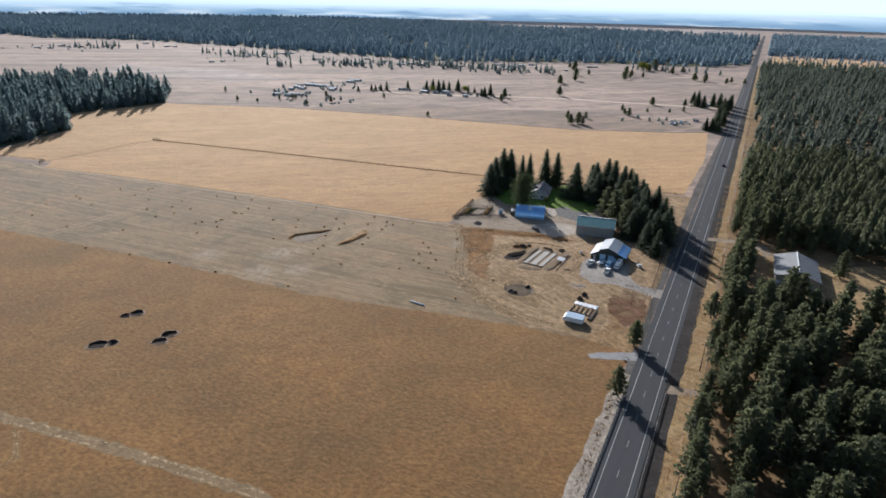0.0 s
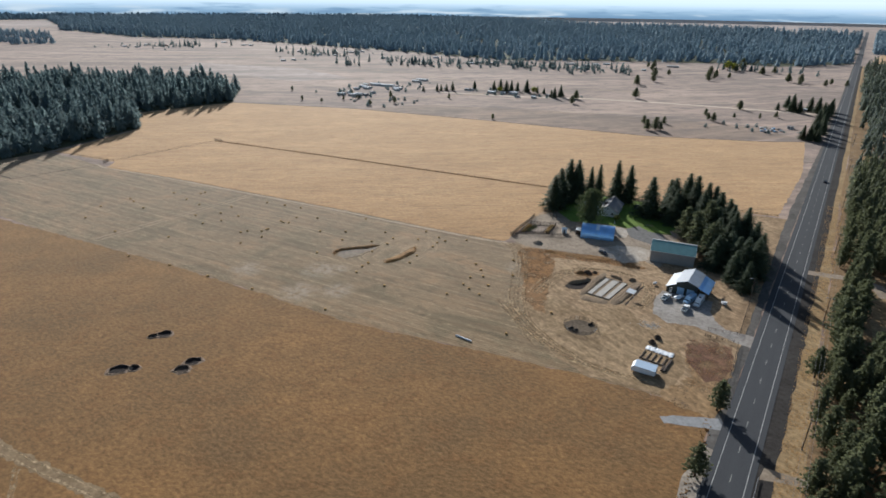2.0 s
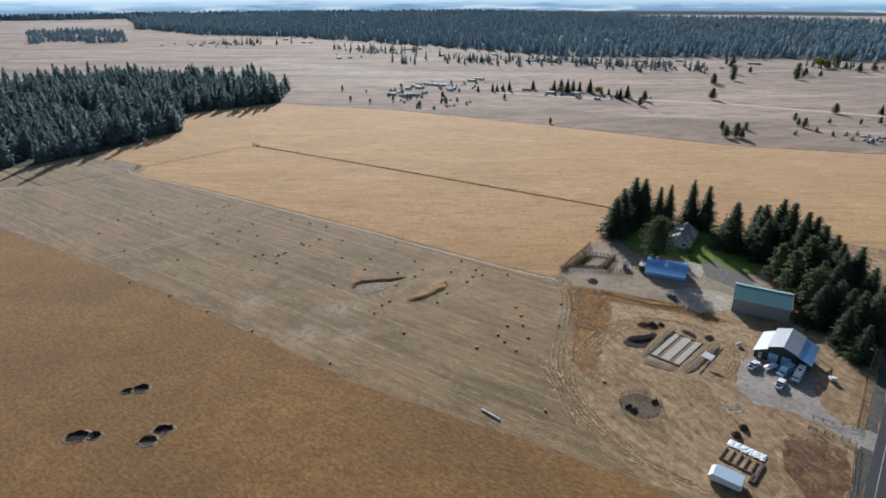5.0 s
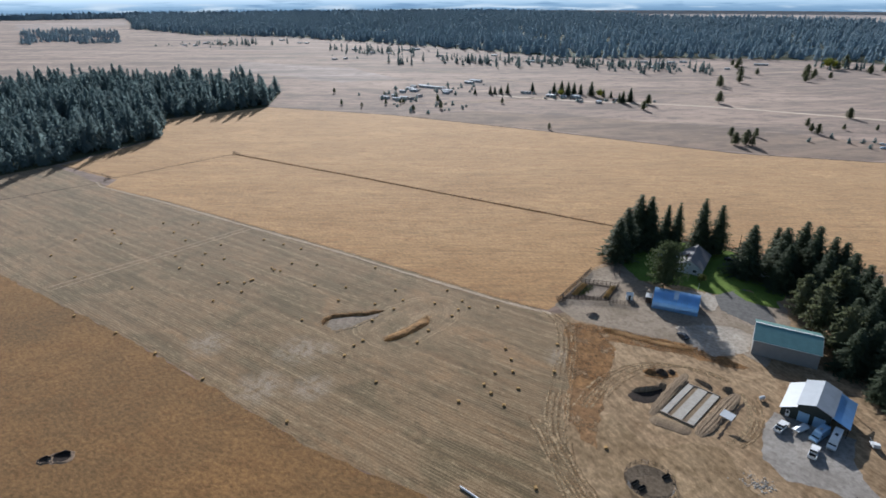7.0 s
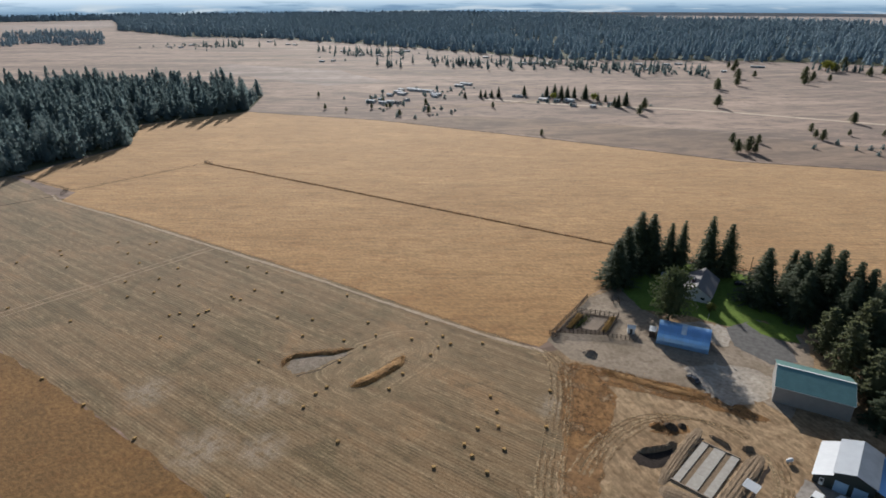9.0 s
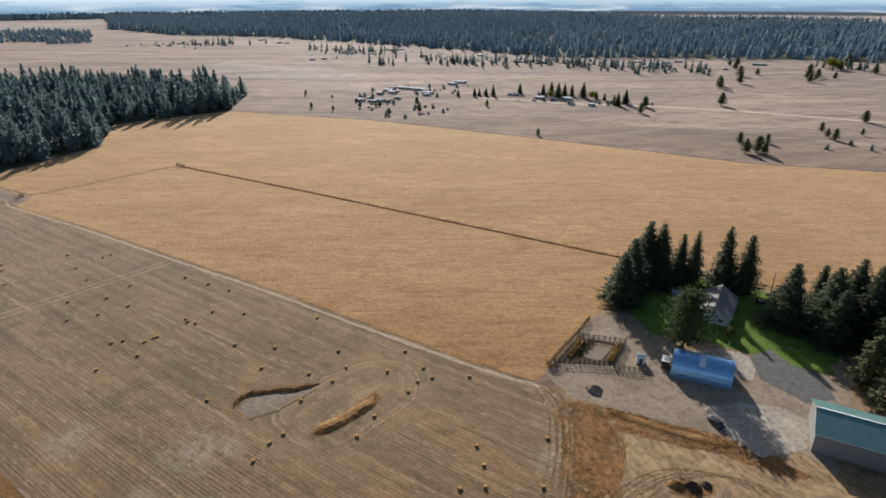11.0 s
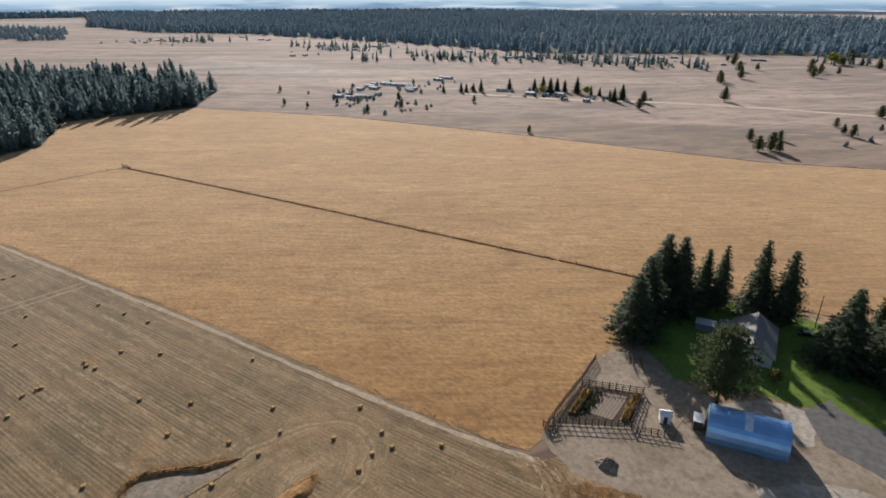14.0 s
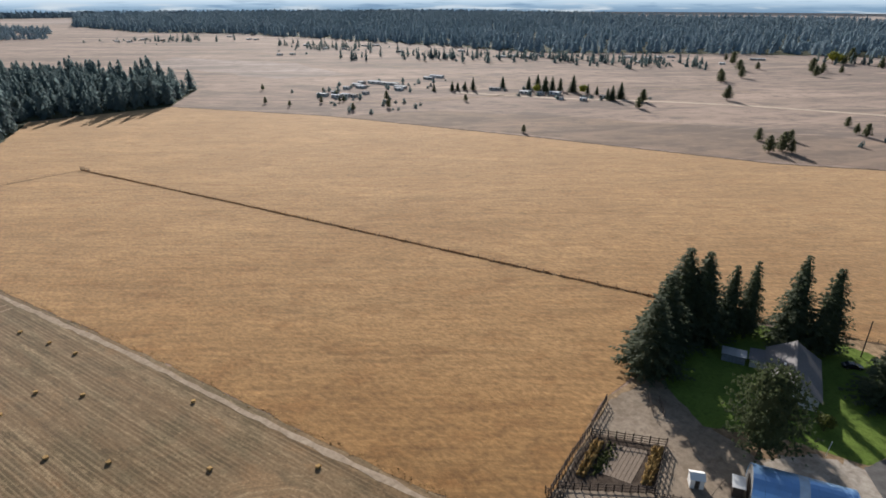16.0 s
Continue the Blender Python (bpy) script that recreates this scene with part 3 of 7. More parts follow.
ribbon("field_track", [(-421, 130.5), (-410, 128.8), (-350, 139.6), (-276, 149.9), (-240, 155.3), (-213, 158.9), (-187, 161.4), (-160, 164.7), (-134, 168), (-120, 171), (-116, 172)], 1.4, 0.04, PALE_TRACK, "pale dirt track along the field edge", "track", 3.0, 0.3)
for k, (x0, x1) in enumerate(((-276, -280.5), (-279.5, -284))):
    ribbon("field_track", [(x0, 148), (x0 - 2.5, 100), (x1, 60)], 0.8, 0.03, TRACK, "faint pale wheel track across the stubble", "track", 3.0, 0.2)
ribbon("field_track", [(-240, -38), (-157, -27), (-118, -20), (-75, -14), (-40, -29)], 3.6, 0.036, soil("trampled_grass", (0.19, 0.135, 0.078), (0.24, 0.175, 0.105), (0.14, 0.098, 0.056), 0.2, 0.5), "trampled strip through the dry grass", "track", 1.5, 0.5)
for dx, dy in ((0, 0), (0.4, 2.0)):
    ribbon("field_track", [(-240 + dx, -39 + dy), (-157 + dx, -28 + dy), (-118 + dx, -21 + dy), (-75 + dx, -15 + dy), (-40 + dx, -30 + dy)], 0.6, 0.044, WORN, "pale wheel rut through the dry grass", "track", 2.0, 0.3)
for dx in (0, 1.9):
    ribbon("field_track", [(-150 + dx, -28), (-139 + dx, -34), (-134 + dx, -50), (-136 + dx, -80)], 0.5, 0.042, WORN, "faint wheel rut curving through the grass", "track", 2.0, 0.3)
worn_count = []


def round_off(pts, times=3):
    """A line with its corners cut away."""
    for _ in range(times):
        out = [pts[0]]
        for (x0, y0), (x1, y1) in zip(pts, pts[1:]):
            out += [(x0 * 0.75 + x1 * 0.25, y0 * 0.75 + y1 * 0.25), (x0 * 0.25 + x1 * 0.75, y0 * 0.25 + y1 * 0.75)]
        pts = out + [pts[-1]]
    return pts


def worn_lines(path, count, gap, label, width=0.8):
    """Broken parallel wheel lines that follow a path."""
    for k in range(count * 2):
        o = (k - count) * gap * 0.55 + rng.uniform(-0.4, 0.4)
        pts = round_off([(x + o * 0.9 + rng.uniform(-0.15, 0.15), y + o * 0.35 + rng.uniform(-0.15, 0.15)) for x, y in path])
        i = int(rng.integers(0, 9))
        j = len(pts) - int(rng.integers(0, 9))
        worn_count.append(label)
        ribbon("wheel_track", pts[i:j], width, 0.0692 + 0.0006 * len(worn_count), RUT if k % 2 else WORN, label.replace("pale", "dark") if k % 2 else label, "track", 1.2, 0.3)


worn_lines([(-118, 172.5), (-110, 169.5), (-105, 163), (-100, 154), (-96, 145), (-92, 136), (-88, 126), (-82, 116), (-74, 106), (-62, 97)], 5, 1.5, "curved pale wheel line at the field's end", 0.5)
worn_lines([(-82, 132), (-83, 142), (-82, 152), (-78, 162), (-72, 168), (-64, 171), (-56, 170)], 5, 1.4, "curved pale wheel line round the slab", 0.5)
worn_lines([(-90, 120), (-78, 110), (-64, 101), (-48, 96), (-30, 98)], 5, 1.6, "long pale wheel line along the field edge", 0.6)
worn_lines([(-49, 168), (-44, 160), (-43, 150), (-46, 142)], 4, 1.2, "faint pale wheel line by the garage", 0.5)
sheet("gravel_apron", [(-78, 191), (-73, 199), (-65, 204), (-56, 203), (-55.5, 189), (-62, 181.5), (-70, 183)], 0.0775, soil("pale_gravel", (0.30, 0.262, 0.215), (0.43, 0.385, 0.328), (0.25, 0.21, 0.17), 0.12, 0.7, bump=0.2, con=0.4), "pale gravel apron between barn and shed", "ground", 1.2, 1.1)
sheet("gravel_apron", [(-91.5, 213), (-88, 219), (-84, 222.3), (-76.5, 224.5), (-73, 224), (-71, 217), (-72.5, 210.5), (-78, 212), (-90.5, 209)], 0.0775, bpy.data.materials["pale_gravel"], "pale gravel behind the barn", "ground", 1.2, 0.9)
sheet("weed_patch", [(-104, 160), (-90, 162), (-84, 150), (-78, 132), (-72, 118), (-84, 124), (-92, 138)], 0.0565, soil("dry_brown_grass", (0.20, 0.112, 0.052), (0.275, 0.165, 0.082), (0.135, 0.076, 0.038), 0.09, 0.4, blades=0.6, holes=0.45), "dry brown grass at the field's end", "ground", 2.5, 0.9)
FENCE_WEEDS = soil("fence_line_weeds", (0.075, 0.052, 0.034), (0.12, 0.083, 0.052), (0.05, 0.036, 0.026), 0.2, 0.8)
ribbon("fence_weeds", [(-416, 224), (-300, 243), (-136, 267.5), (-103, 272), (-82, 277), (-40, 285)], 0.8, 0.07, FENCE_WEEDS, "dark weedy strip below the field fence", "ground", 1.5, 0.25)
ribbon("fence_weeds", [(-482, 131), (-421, 142.5), (-416, 224)], 0.7, 0.07, FENCE_WEEDS, "thin weedy strip below the field fence", "ground", 2, 0.25)
ribbon("fence_weeds", [(-560, 70), (-428, 81), (-418, 131)], 1.2, 0.055, EARTH, "dark weedy strip along the side field", "ground", 2, 0.25)
ribbon("fence_weeds", EDGE_FAR, 1.6, 0.06, EARTH, "dark weedy field boundary", "ground", 3, 0.35)
ribbon("range_road", [(-420, 560), (-330, 585), (-247, 624), (-188, 645), (-120, 657), (-63, 667), (-5, 676)], 7.0, 0.10, plain("bright_dirt_road", (0.52, 0.43, 0.34), 0.95, 0.05, var=0.15, scale=0.1), "pale dirt road across the range", "track", 4, 0.4)
ribbon("range_road", [(-440, 470), (-400, 520), (-370, 590)], 2.4, 0.10, TRACK, "pale dirt lane to the farmstead", "track", 4, 0.4)
ribbon("range_road", [(-700, 700), (-560, 690), (-430, 668), (-300, 690), (-190, 735)], 2.4, 0.12, TRACK, "pale dirt road across the far range", "track", 4, 0.5)
ribbon("range_road", [(-470, 440), (-430, 500), (-380, 560), (-300, 640)], 1.8, 0.14, TRACK, "faint dirt lane over the range", "track", 4, 0.5)
ribbon("range_road", [(-1500, 640), (-1100, 690), (-800, 720), (-640, 760), (-500, 850)], 3.0, 0.16, TRACK, "pale dirt road along the far houses", "track", 6, 0.6)
PALE_RANGE = range_material("pale_range", (0.20, 0.145, 0.118), (0.30, 0.23, 0.19))
sheet("range_patch", [(-900, 500), (-640, 520), (-600, 600), (-760, 640), (-980, 590)], 0.06, PALE_RANGE, "paler grazed range near the west woods", "ground", 20, 6.0)
sheet("range_patch", [(-420, 408), (-270, 440), (-130, 462), (-50, 496), (-20, 530), (-60, 560), (-150, 545), (-260, 520), (-380, 470)], 0.06, range_material("grey_brown_range", (0.146, 0.089, 0.054), (0.215, 0.138, 0.086)), "greyer grazed range beyond the field", "ground", 14, 3.0)
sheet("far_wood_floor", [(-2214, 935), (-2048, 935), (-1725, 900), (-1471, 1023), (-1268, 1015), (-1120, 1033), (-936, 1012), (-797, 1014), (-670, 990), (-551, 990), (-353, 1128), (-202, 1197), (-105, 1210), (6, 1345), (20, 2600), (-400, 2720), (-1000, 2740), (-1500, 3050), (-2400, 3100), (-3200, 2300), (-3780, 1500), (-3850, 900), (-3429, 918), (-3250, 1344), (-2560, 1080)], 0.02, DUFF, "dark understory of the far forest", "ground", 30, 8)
sheet("far_field", [(-1417, 3080), (-1500, 3900), (-100, 3900), (20, 2700), (-400, 2780), (-1000, 2790)], 0.02, PALE_RANGE, "pale harvested fields beyond the forest", "field", 60, 12)
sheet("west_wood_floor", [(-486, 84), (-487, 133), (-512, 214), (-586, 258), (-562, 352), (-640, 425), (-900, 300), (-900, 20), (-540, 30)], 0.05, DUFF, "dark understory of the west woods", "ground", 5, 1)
sheet("clearing", [(30, 170), (58, 150), (70, 152), (80, 178), (86, 226), (64, 212), (30, 214)], 0.03, VERGE, "dry grass clearing round the roadside house", "ground", 3, 1)
sheet("house_drive", [(5, 216), (5, 221), (20, 224), (34, 222), (38, 210), (33, 208), (30, 217), (20, 219)], 0.04, GRAVEL, "gravel drive to the roadside house", "ground", 2, 0.3)
sheet("side_approach", [(6, 74), (6.5, 79), (16, 80.5), (17, 78)], 0.045, GRAVEL, "short gravel turnout off the road", "ground", 1.5, 0.2)
sheet("far_clearing", [(34, 1330), (60, 1640), (1500, 1640), (1500, 1330)], 0.02, GOLD_FAR, "pale dry field beyond the pine woods", "ground", 20, 4)
sheet("far_field", [(-3022, 808), (-3101, 1282), (-2522, 1040), (-2386, 852), (-2483, 662)], 0.03, PALE_RANGE, "pale harvested field far off", "field", 40, 10)

# ---- road ----
ys = [-400, -200, 0, 150, 300, 500, 800, 1300, 2000, 3000]
g = Geo()
g.prism(strip([(road_x(y) - 0.3, y) for y in ys], 10.8), 0.0, 0.10)
road = tagged(link("road", g, ASPHALT), "grey two-lane asphalt road with white edge lines", "road", kind="structure")
for side, nm in ((-3.55, "edge_line"), (3.55, "edge_line")):
    g = Geo()
    p = strip([(road_x(y) + side, y) for y in ys], 0.13)
    g.add([(x, y, 0.106) for x, y in p], [tuple(range(len(p)))])
    link(nm, g, LINE, road)
for i in range(60):
    y = 20 + i * 12.2
    g = Geo()
    x = road_x(y)
    g.add([(x - 0.08, y, 0.106), (x + 0.08, y, 0.106), (x + 0.12, y + 3.1, 0.106), (x - 0.04, y + 3.1, 0.106)], [(0, 1, 2, 3)])
    link("lane_dash", g, LANE_PAINT, road)

# ---- distance ----
def backdrop():
    """Hazy plain and low hills beyond the woods, a ring far off."""
    s = Shader("hazy_distance", 1.0, 0.0)
    z = s.t.nodes.new("ShaderNodeSeparateXYZ")
    s.t.links.new(s.co, z.inputs[0])
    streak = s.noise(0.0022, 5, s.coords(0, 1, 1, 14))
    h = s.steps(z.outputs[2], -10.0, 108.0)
    # haze put into the ring's own glowing colours, paler towards the top
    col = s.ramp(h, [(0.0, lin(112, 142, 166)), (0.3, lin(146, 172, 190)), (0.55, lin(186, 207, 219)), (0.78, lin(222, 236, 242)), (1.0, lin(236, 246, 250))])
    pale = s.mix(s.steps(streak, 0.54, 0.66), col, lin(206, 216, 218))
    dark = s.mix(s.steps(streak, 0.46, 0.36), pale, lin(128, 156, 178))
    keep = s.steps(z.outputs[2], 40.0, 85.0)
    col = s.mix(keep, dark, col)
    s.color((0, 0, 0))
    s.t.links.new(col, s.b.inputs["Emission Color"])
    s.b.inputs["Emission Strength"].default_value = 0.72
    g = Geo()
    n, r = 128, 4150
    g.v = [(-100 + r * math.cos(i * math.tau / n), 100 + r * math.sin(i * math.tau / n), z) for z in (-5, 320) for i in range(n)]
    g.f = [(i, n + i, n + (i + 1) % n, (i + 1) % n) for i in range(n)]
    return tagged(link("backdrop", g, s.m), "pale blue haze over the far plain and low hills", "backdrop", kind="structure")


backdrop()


# ---- trees ----
def ragged_core(r, height, base, width, prof, sides=9, rings=9):
    """The dense dark inside of a crown, with jagged rings."""
    V, F = [], []
    for q in range(rings):
        k = q / (rings - 1)
        for i in range(sides):
            a = i * math.tau / sides + 0.35 * q
            w = width * (prof(k) * r.uniform(0.62, 1.05) + 0.01)
            V.append((math.cos(a) * w, math.sin(a) * w, height * (base + (0.97 - base) * k) - w * 0.25 * (i % 2)))
    for q in range(rings - 1):
        for i in range(sides):
            a, b = q * sides + i, q * sides + (i + 1) % sides
            F.append((a, b, b + sides, a + sides))
    return V, F


def spruce_mesh(seed, height=24.0, spread=6.0, base=0.04, droop=0.4):
    """Arrays of a spruce crown: whorls of drooping fronds, each with twigs to both sides."""
    r = np.random.default_rng(seed)
    lobe, turn = r.uniform(0.10, 0.2), r.uniform(0, math.tau)

    def prof(k):
        return (1 - k) ** 0.8 * min(1.0, 0.8 + k * 2.2) + 0.014

    V, F = ragged_core(r, height, base + 0.02, spread * 0.55, prof)
    levels = int(height * 1.55)
    for i in range(levels):
        k = (i + r.uniform(0, 0.9)) / levels
        h = height * (base + (1 - base) * k)
        nb = max(5, int(5 + 0.75 * spread * prof(k)))
        a0 = r.uniform(0, math.tau)
        tier = r.uniform(0.82, 1.1)
        for j in range(nb):
            a = a0 + j * math.tau / nb + r.uniform(-0.35, 0.35)
            length = max(0.4, spread * prof(k) * tier * r.uniform(0.72, 1.18) * (1 + lobe * math.sin(2 * a + turn + 4 * k)))
            d = np.array([math.cos(a), math.sin(a), 0.0])
            side = np.array([-d[1], d[0], 0.0])
            rise = r.uniform(0.0, 0.16) + 0.35 * max(0.0, k - 0.7)
            m = max(2, int(length * 1.15))
            for q in range(m):
                s = 0.32 + 0.68 * (q + r.uniform(0.1, 0.9)) / m
                c = d * length * s + np.array([0, 0, h + length * (rise * s - droop * s * s + 0.16 * s ** 4)])
                size = (0.45 + 0.75 * (1 - s) * min(1.0, length / 3.5) + 0.25 * r.random()) * (height / 24) ** 0.5
                for g in (-1, 1):
                    u = d * r.uniform(0.45, 0.9) + side * g * r.uniform(0.5, 0.95) + np.array([0, 0, r.uniform(-0.55, -0.05)])
                    u /= np.linalg.norm(u)
                    w = np.cross(u, np.array([r.normal(0, 0.4), r.normal(0, 0.4), 1.0]))
                    w /= np.linalg.norm(w)
                    b = len(V)
                    V += [c - u * 0.1, c + u * size * 0.55 + w * size * 0.36, c + u * size * 1.35, c + u * size * 0.55 - w * size * 0.36 - np.array([0, 0, 0.12])]
                    F.append((b, b + 1, b + 2, b + 3))
            c = d * length * 0.86 + np.array([0, 0, h + length * (rise * 0.86 - droop * 0.74 + 0.09)])
            b = len(V)
            V += [c, c + d * 0.3 + side * 0.2, c + d * (0.5 + 0.09 * length) + np.array([0, 0, r.uniform(-0.15, 0.1)]), c + d * 0.3 - side * 0.2]
            F.append((b, b + 1, b + 2, b + 3))
    b = len(V)
    V += [np.array([0.14, 0, height - 1.0]), np.array([-0.07, 0.12, height - 1.0]), np.array([0, 0, height + 0.4]), np.array([-0.07, -0.12, height - 1.0])]
    F.append((b, b + 1, b + 2, b + 3))
    return np.array(V), np.array(F)


def pine_mesh(seed, height=20.0, spread=4.6, base=0.12, round_top=False):
    """Arrays of a pine crown: uneven limbs that end in tufts of needles, with gaps between."""
    r = np.random.default_rng(seed)

    def prof(k):
        if round_top:
            return min(1.0, 0.66 + 1.5 * k) * math.sqrt(max(0.0, 1 - max(0.0, (k - 0.28) / 0.73) ** 2)) + 0.04
        return min(1.0, 0.62 + 1.9 * k) * (1 - k) ** 0.6 + 0.05

    V, F = ragged_core(r, height, base + 0.04, spread * 0.5, prof, 8, 8)
    limbs = int(height * (20 if round_top else 4.6))
    for i in range(limbs):
        k = (i + r.uniform(0, 1)) / limbs
        h = height * (base + (1 - base) * k)
        a = i * 2.4 + r.uniform(-0.5, 0.5)
        length = max(0.5, spread * prof(k) * r.uniform(0.6, 1.16))
        d = np.array([math.cos(a), math.sin(a), 0.0])
        rise = r.uniform(-0.18, 0.22)
        for s in ((0.55, 0.8, 1.0) if length > 2.2 else (0.65, 1.0)):
            c0 = d * length * s + np.array([0, 0, h + length * rise * s]) + r.normal(0, 0.22, 3)
            size = (0.5 + 0.3 * r.random()) * (1.15 if s < 1 else 0.95) * (0.55 if round_top else 1.0)
            for _ in range(9 if round_top else 7):
                u = d * 0.55 + r.normal(0, 0.75, 3) + np.array([0, 0, 0.35])
                u /= np.linalg.norm(u)
                w = np.cross(u, r.normal(0, 1, 3))
                w /= np.linalg.norm(w)
                c = c0 + u * size * 0.35 + r.normal(0, 0.12, 3)
                b = len(V)
                V += [c - u * size * 0.55, c + w * size * 0.42, c + u * size * 0.85, c - w * size * 0.42]
                F.append((b, b + 1, b + 2, b + 3))
    b = len(V)
    V += [np.array([0.2, 0, height - 1.0]), np.array([-0.1, 0.18, height - 1.0]), np.array([0, 0, height + 0.3]), np.array([-0.1, -0.18, height - 1.0])]
    F.append((b, b + 1, b + 2, b + 3))
    return np.array(V), np.array(F)


def trunk_geo(height, radius, seed, limbs=6):
    r = random.Random(seed)
    g = Geo()
    pts = [Vector((r.uniform(-0.12, 0.12) * k, r.uniform(-0.12, 0.12) * k, height * k / 5)) for k in range(6)]
    for k in range(5):
        g.tube(pts[k], pts[k + 1], radius * (1 - k / 5.6) * (1.25 if k == 0 else 1), radius * (1 - (k + 1) / 5.6), 7)
    for _ in range(limbs):
        k = r.uniform(0.1, 0.7)
        a = r.uniform(0, math.tau)
        p = Vector((0, 0, height * k))
        g.tube(p, p + Vector((math.cos(a) * 1.8, math.sin(a) * 1.8, r.uniform(-0.4, 0.5))), radius * 0.22, radius * 0.06, 5)
    return g


def make_tree(name, label, category, seed, height, spread, base, mat, pine=False, droop=0.4, round_top=False):
    t = empty(name, pose(0, 0, -50), label, category)
    part("trunk", trunk_geo(height * 0.93, height * 0.013 + 0.06, seed, 8 if pine else 5), BARK, t)
    v, f = pine_mesh(seed, height, spread, base, round_top) if pine else spruce_mesh(seed, height, spread, base, droop)
    cloud("crown", v, f, mat, t)
    return t


SPRUCES = [make_tree("spruce_tree", "tall dark green spruce with drooping branches", "tree", 10 + i, 24, sp, ba, SPRUCE, False, dr) for i, (sp, ba, dr) in enumerate(((7.6, 0.03, 0.42), (7.0, 0.05, 0.36), (8.0, 0.02, 0.46), (6.7, 0.05, 0.33)))]
PINES = [make_tree("pine_tree", "green ponderosa pine with an open crown", "tree", 30 + i, 20, sp, ba, PINE, True) for i, (sp, ba) in enumerate(((4.9, 0.08), (4.3, 0.12), (5.4, 0.07), (4.0, 0.10), (4.6, 0.15)))]
BROAD = make_tree("pine_tree", "broad round-crowned green pine on a bare trunk", "tree", 45, 20, 7.9, 0.2, YARD_PINE, True, 0.4, True)
used = set()


def plant(kind, x, y, height, wide=1.0, group="", label=""):
    """A tree of one of the kinds, scaled to its height."""
    src = kind[int(rng.integers(len(kind)))] if isinstance(kind, list) else kind
    ref = 24.0 if src in SPRUCES else 20.0
    s = height / ref
    m = Matrix.Translation((x, y, 0)) @ Matrix.Rotation(rng.uniform(0, math.tau), 4, "Z")
    if src not in used:
        used.add(src)
        src.matrix_basis = m
        ob = src
    else:
        ob = copy_thing(src, m)
    ob.scale = (s * wide, s * wide, s)
    return tagged(ob, label, "", group)


G1 = "trees round the farmhouse"
FARM_TREES = [(-119, 252, 25, 1.1), (-114.5, 253, 24.5, 1.1), (-119, 231, 20, 1.35), (-119.5, 240, 22, 1.2), (-109, 260, 20, 0.85), (-104.8, 262.5, 21.5, 0.72), (-94.7, 264, 25, 0.82), (-87.5, 265, 23.5, 0.92), (-71, 250.5, 22.5, 1.2), (-64.5, 263, 19.5, 0.95), (-60, 254, 23, 1.3), (-55, 262, 24.5, 1.1), (-50, 257, 25.5, 1.15), (-44, 256, 23, 1.1), (-40, 254, 22.5, 1.1), (-57, 247, 19, 1.2)]
for x, y, h, wd in FARM_TREES:
    plant(SPRUCES, x, y, h, wd * 1.12, G1)
for x, y, h, wd in [(-40.5, 217, 19, 1.5), (-31.5, 207.5, 18, 1.6), (-47, 226, 17, 1.4), (-38, 233, 20, 1.5)]:
    plant(PINES, x, y, h, wd, G1, "dark green pine with a loose crown behind the shed")
plant(BROAD, -92.1, 214.6, 20.5, 0.92, G1)
for x, y, h, wd in [(-36, 246, 22, 1.525), (-31, 240, 21, 1.525), (-34, 231, 19, 1.464), (-26, 228, 19, 1.464), (-27, 217, 17, 1.403), (-24, 205, 17, 1.464), (-16.5, 197, 18.5, 1.403), (-12.5, 199, 18.5, 1.403), (-12, 211, 17, 1.342), (-16, 222, 18, 1.342), (-28, 199, 16, 1.342), (-31, 214, 19, 1.342), (-20, 200, 17, 1.342), (-19, 189, 15, 1.342), (-13, 182, 14, 1.342), (-44, 246, 21, 1.342), (-28, 234, 20, 1.342), (-22, 238, 19, 1.342)]:
    plant(SPRUCES, x, y, h, wd * 0.95, G1)
for x, y, h in [(-7.9, 96.3, 10.5), (-7.6, 66, 10.0), (14.5, 131, 11)]:
    plant(PINES, x, y, h, 1.5, "trees along the road")

def inside(poly, x, y):
    c = np.zeros(len(x), bool)
    for (x0, y0), (x1, y1) in zip(poly, poly[1:] + poly[:1]):
        c ^= ((y0 > y) != (y1 > y)) & (x < (x1 - x0) * (y - y0) / (y1 - y0 + 1e-12) + x0)
    return c


def scatter(poly, n, seed, gap=0.0):
    r = np.random.default_rng(seed)
    xs, ys = [p[0] for p in poly], [p[1] for p in poly]
    p = np.stack([r.uniform(min(xs), max(xs), n * 8), r.uniform(min(ys), max(ys), n * 8)], 1)
    p = p[inside(poly, p[:, 0], p[:, 1])]
    if gap:
        cell = np.floor(p / gap).astype(int)
        _, first = np.unique(cell[:, 0] * 100003 + cell[:, 1], return_index=True)
        p = p[np.sort(first)]
    return p[:n]


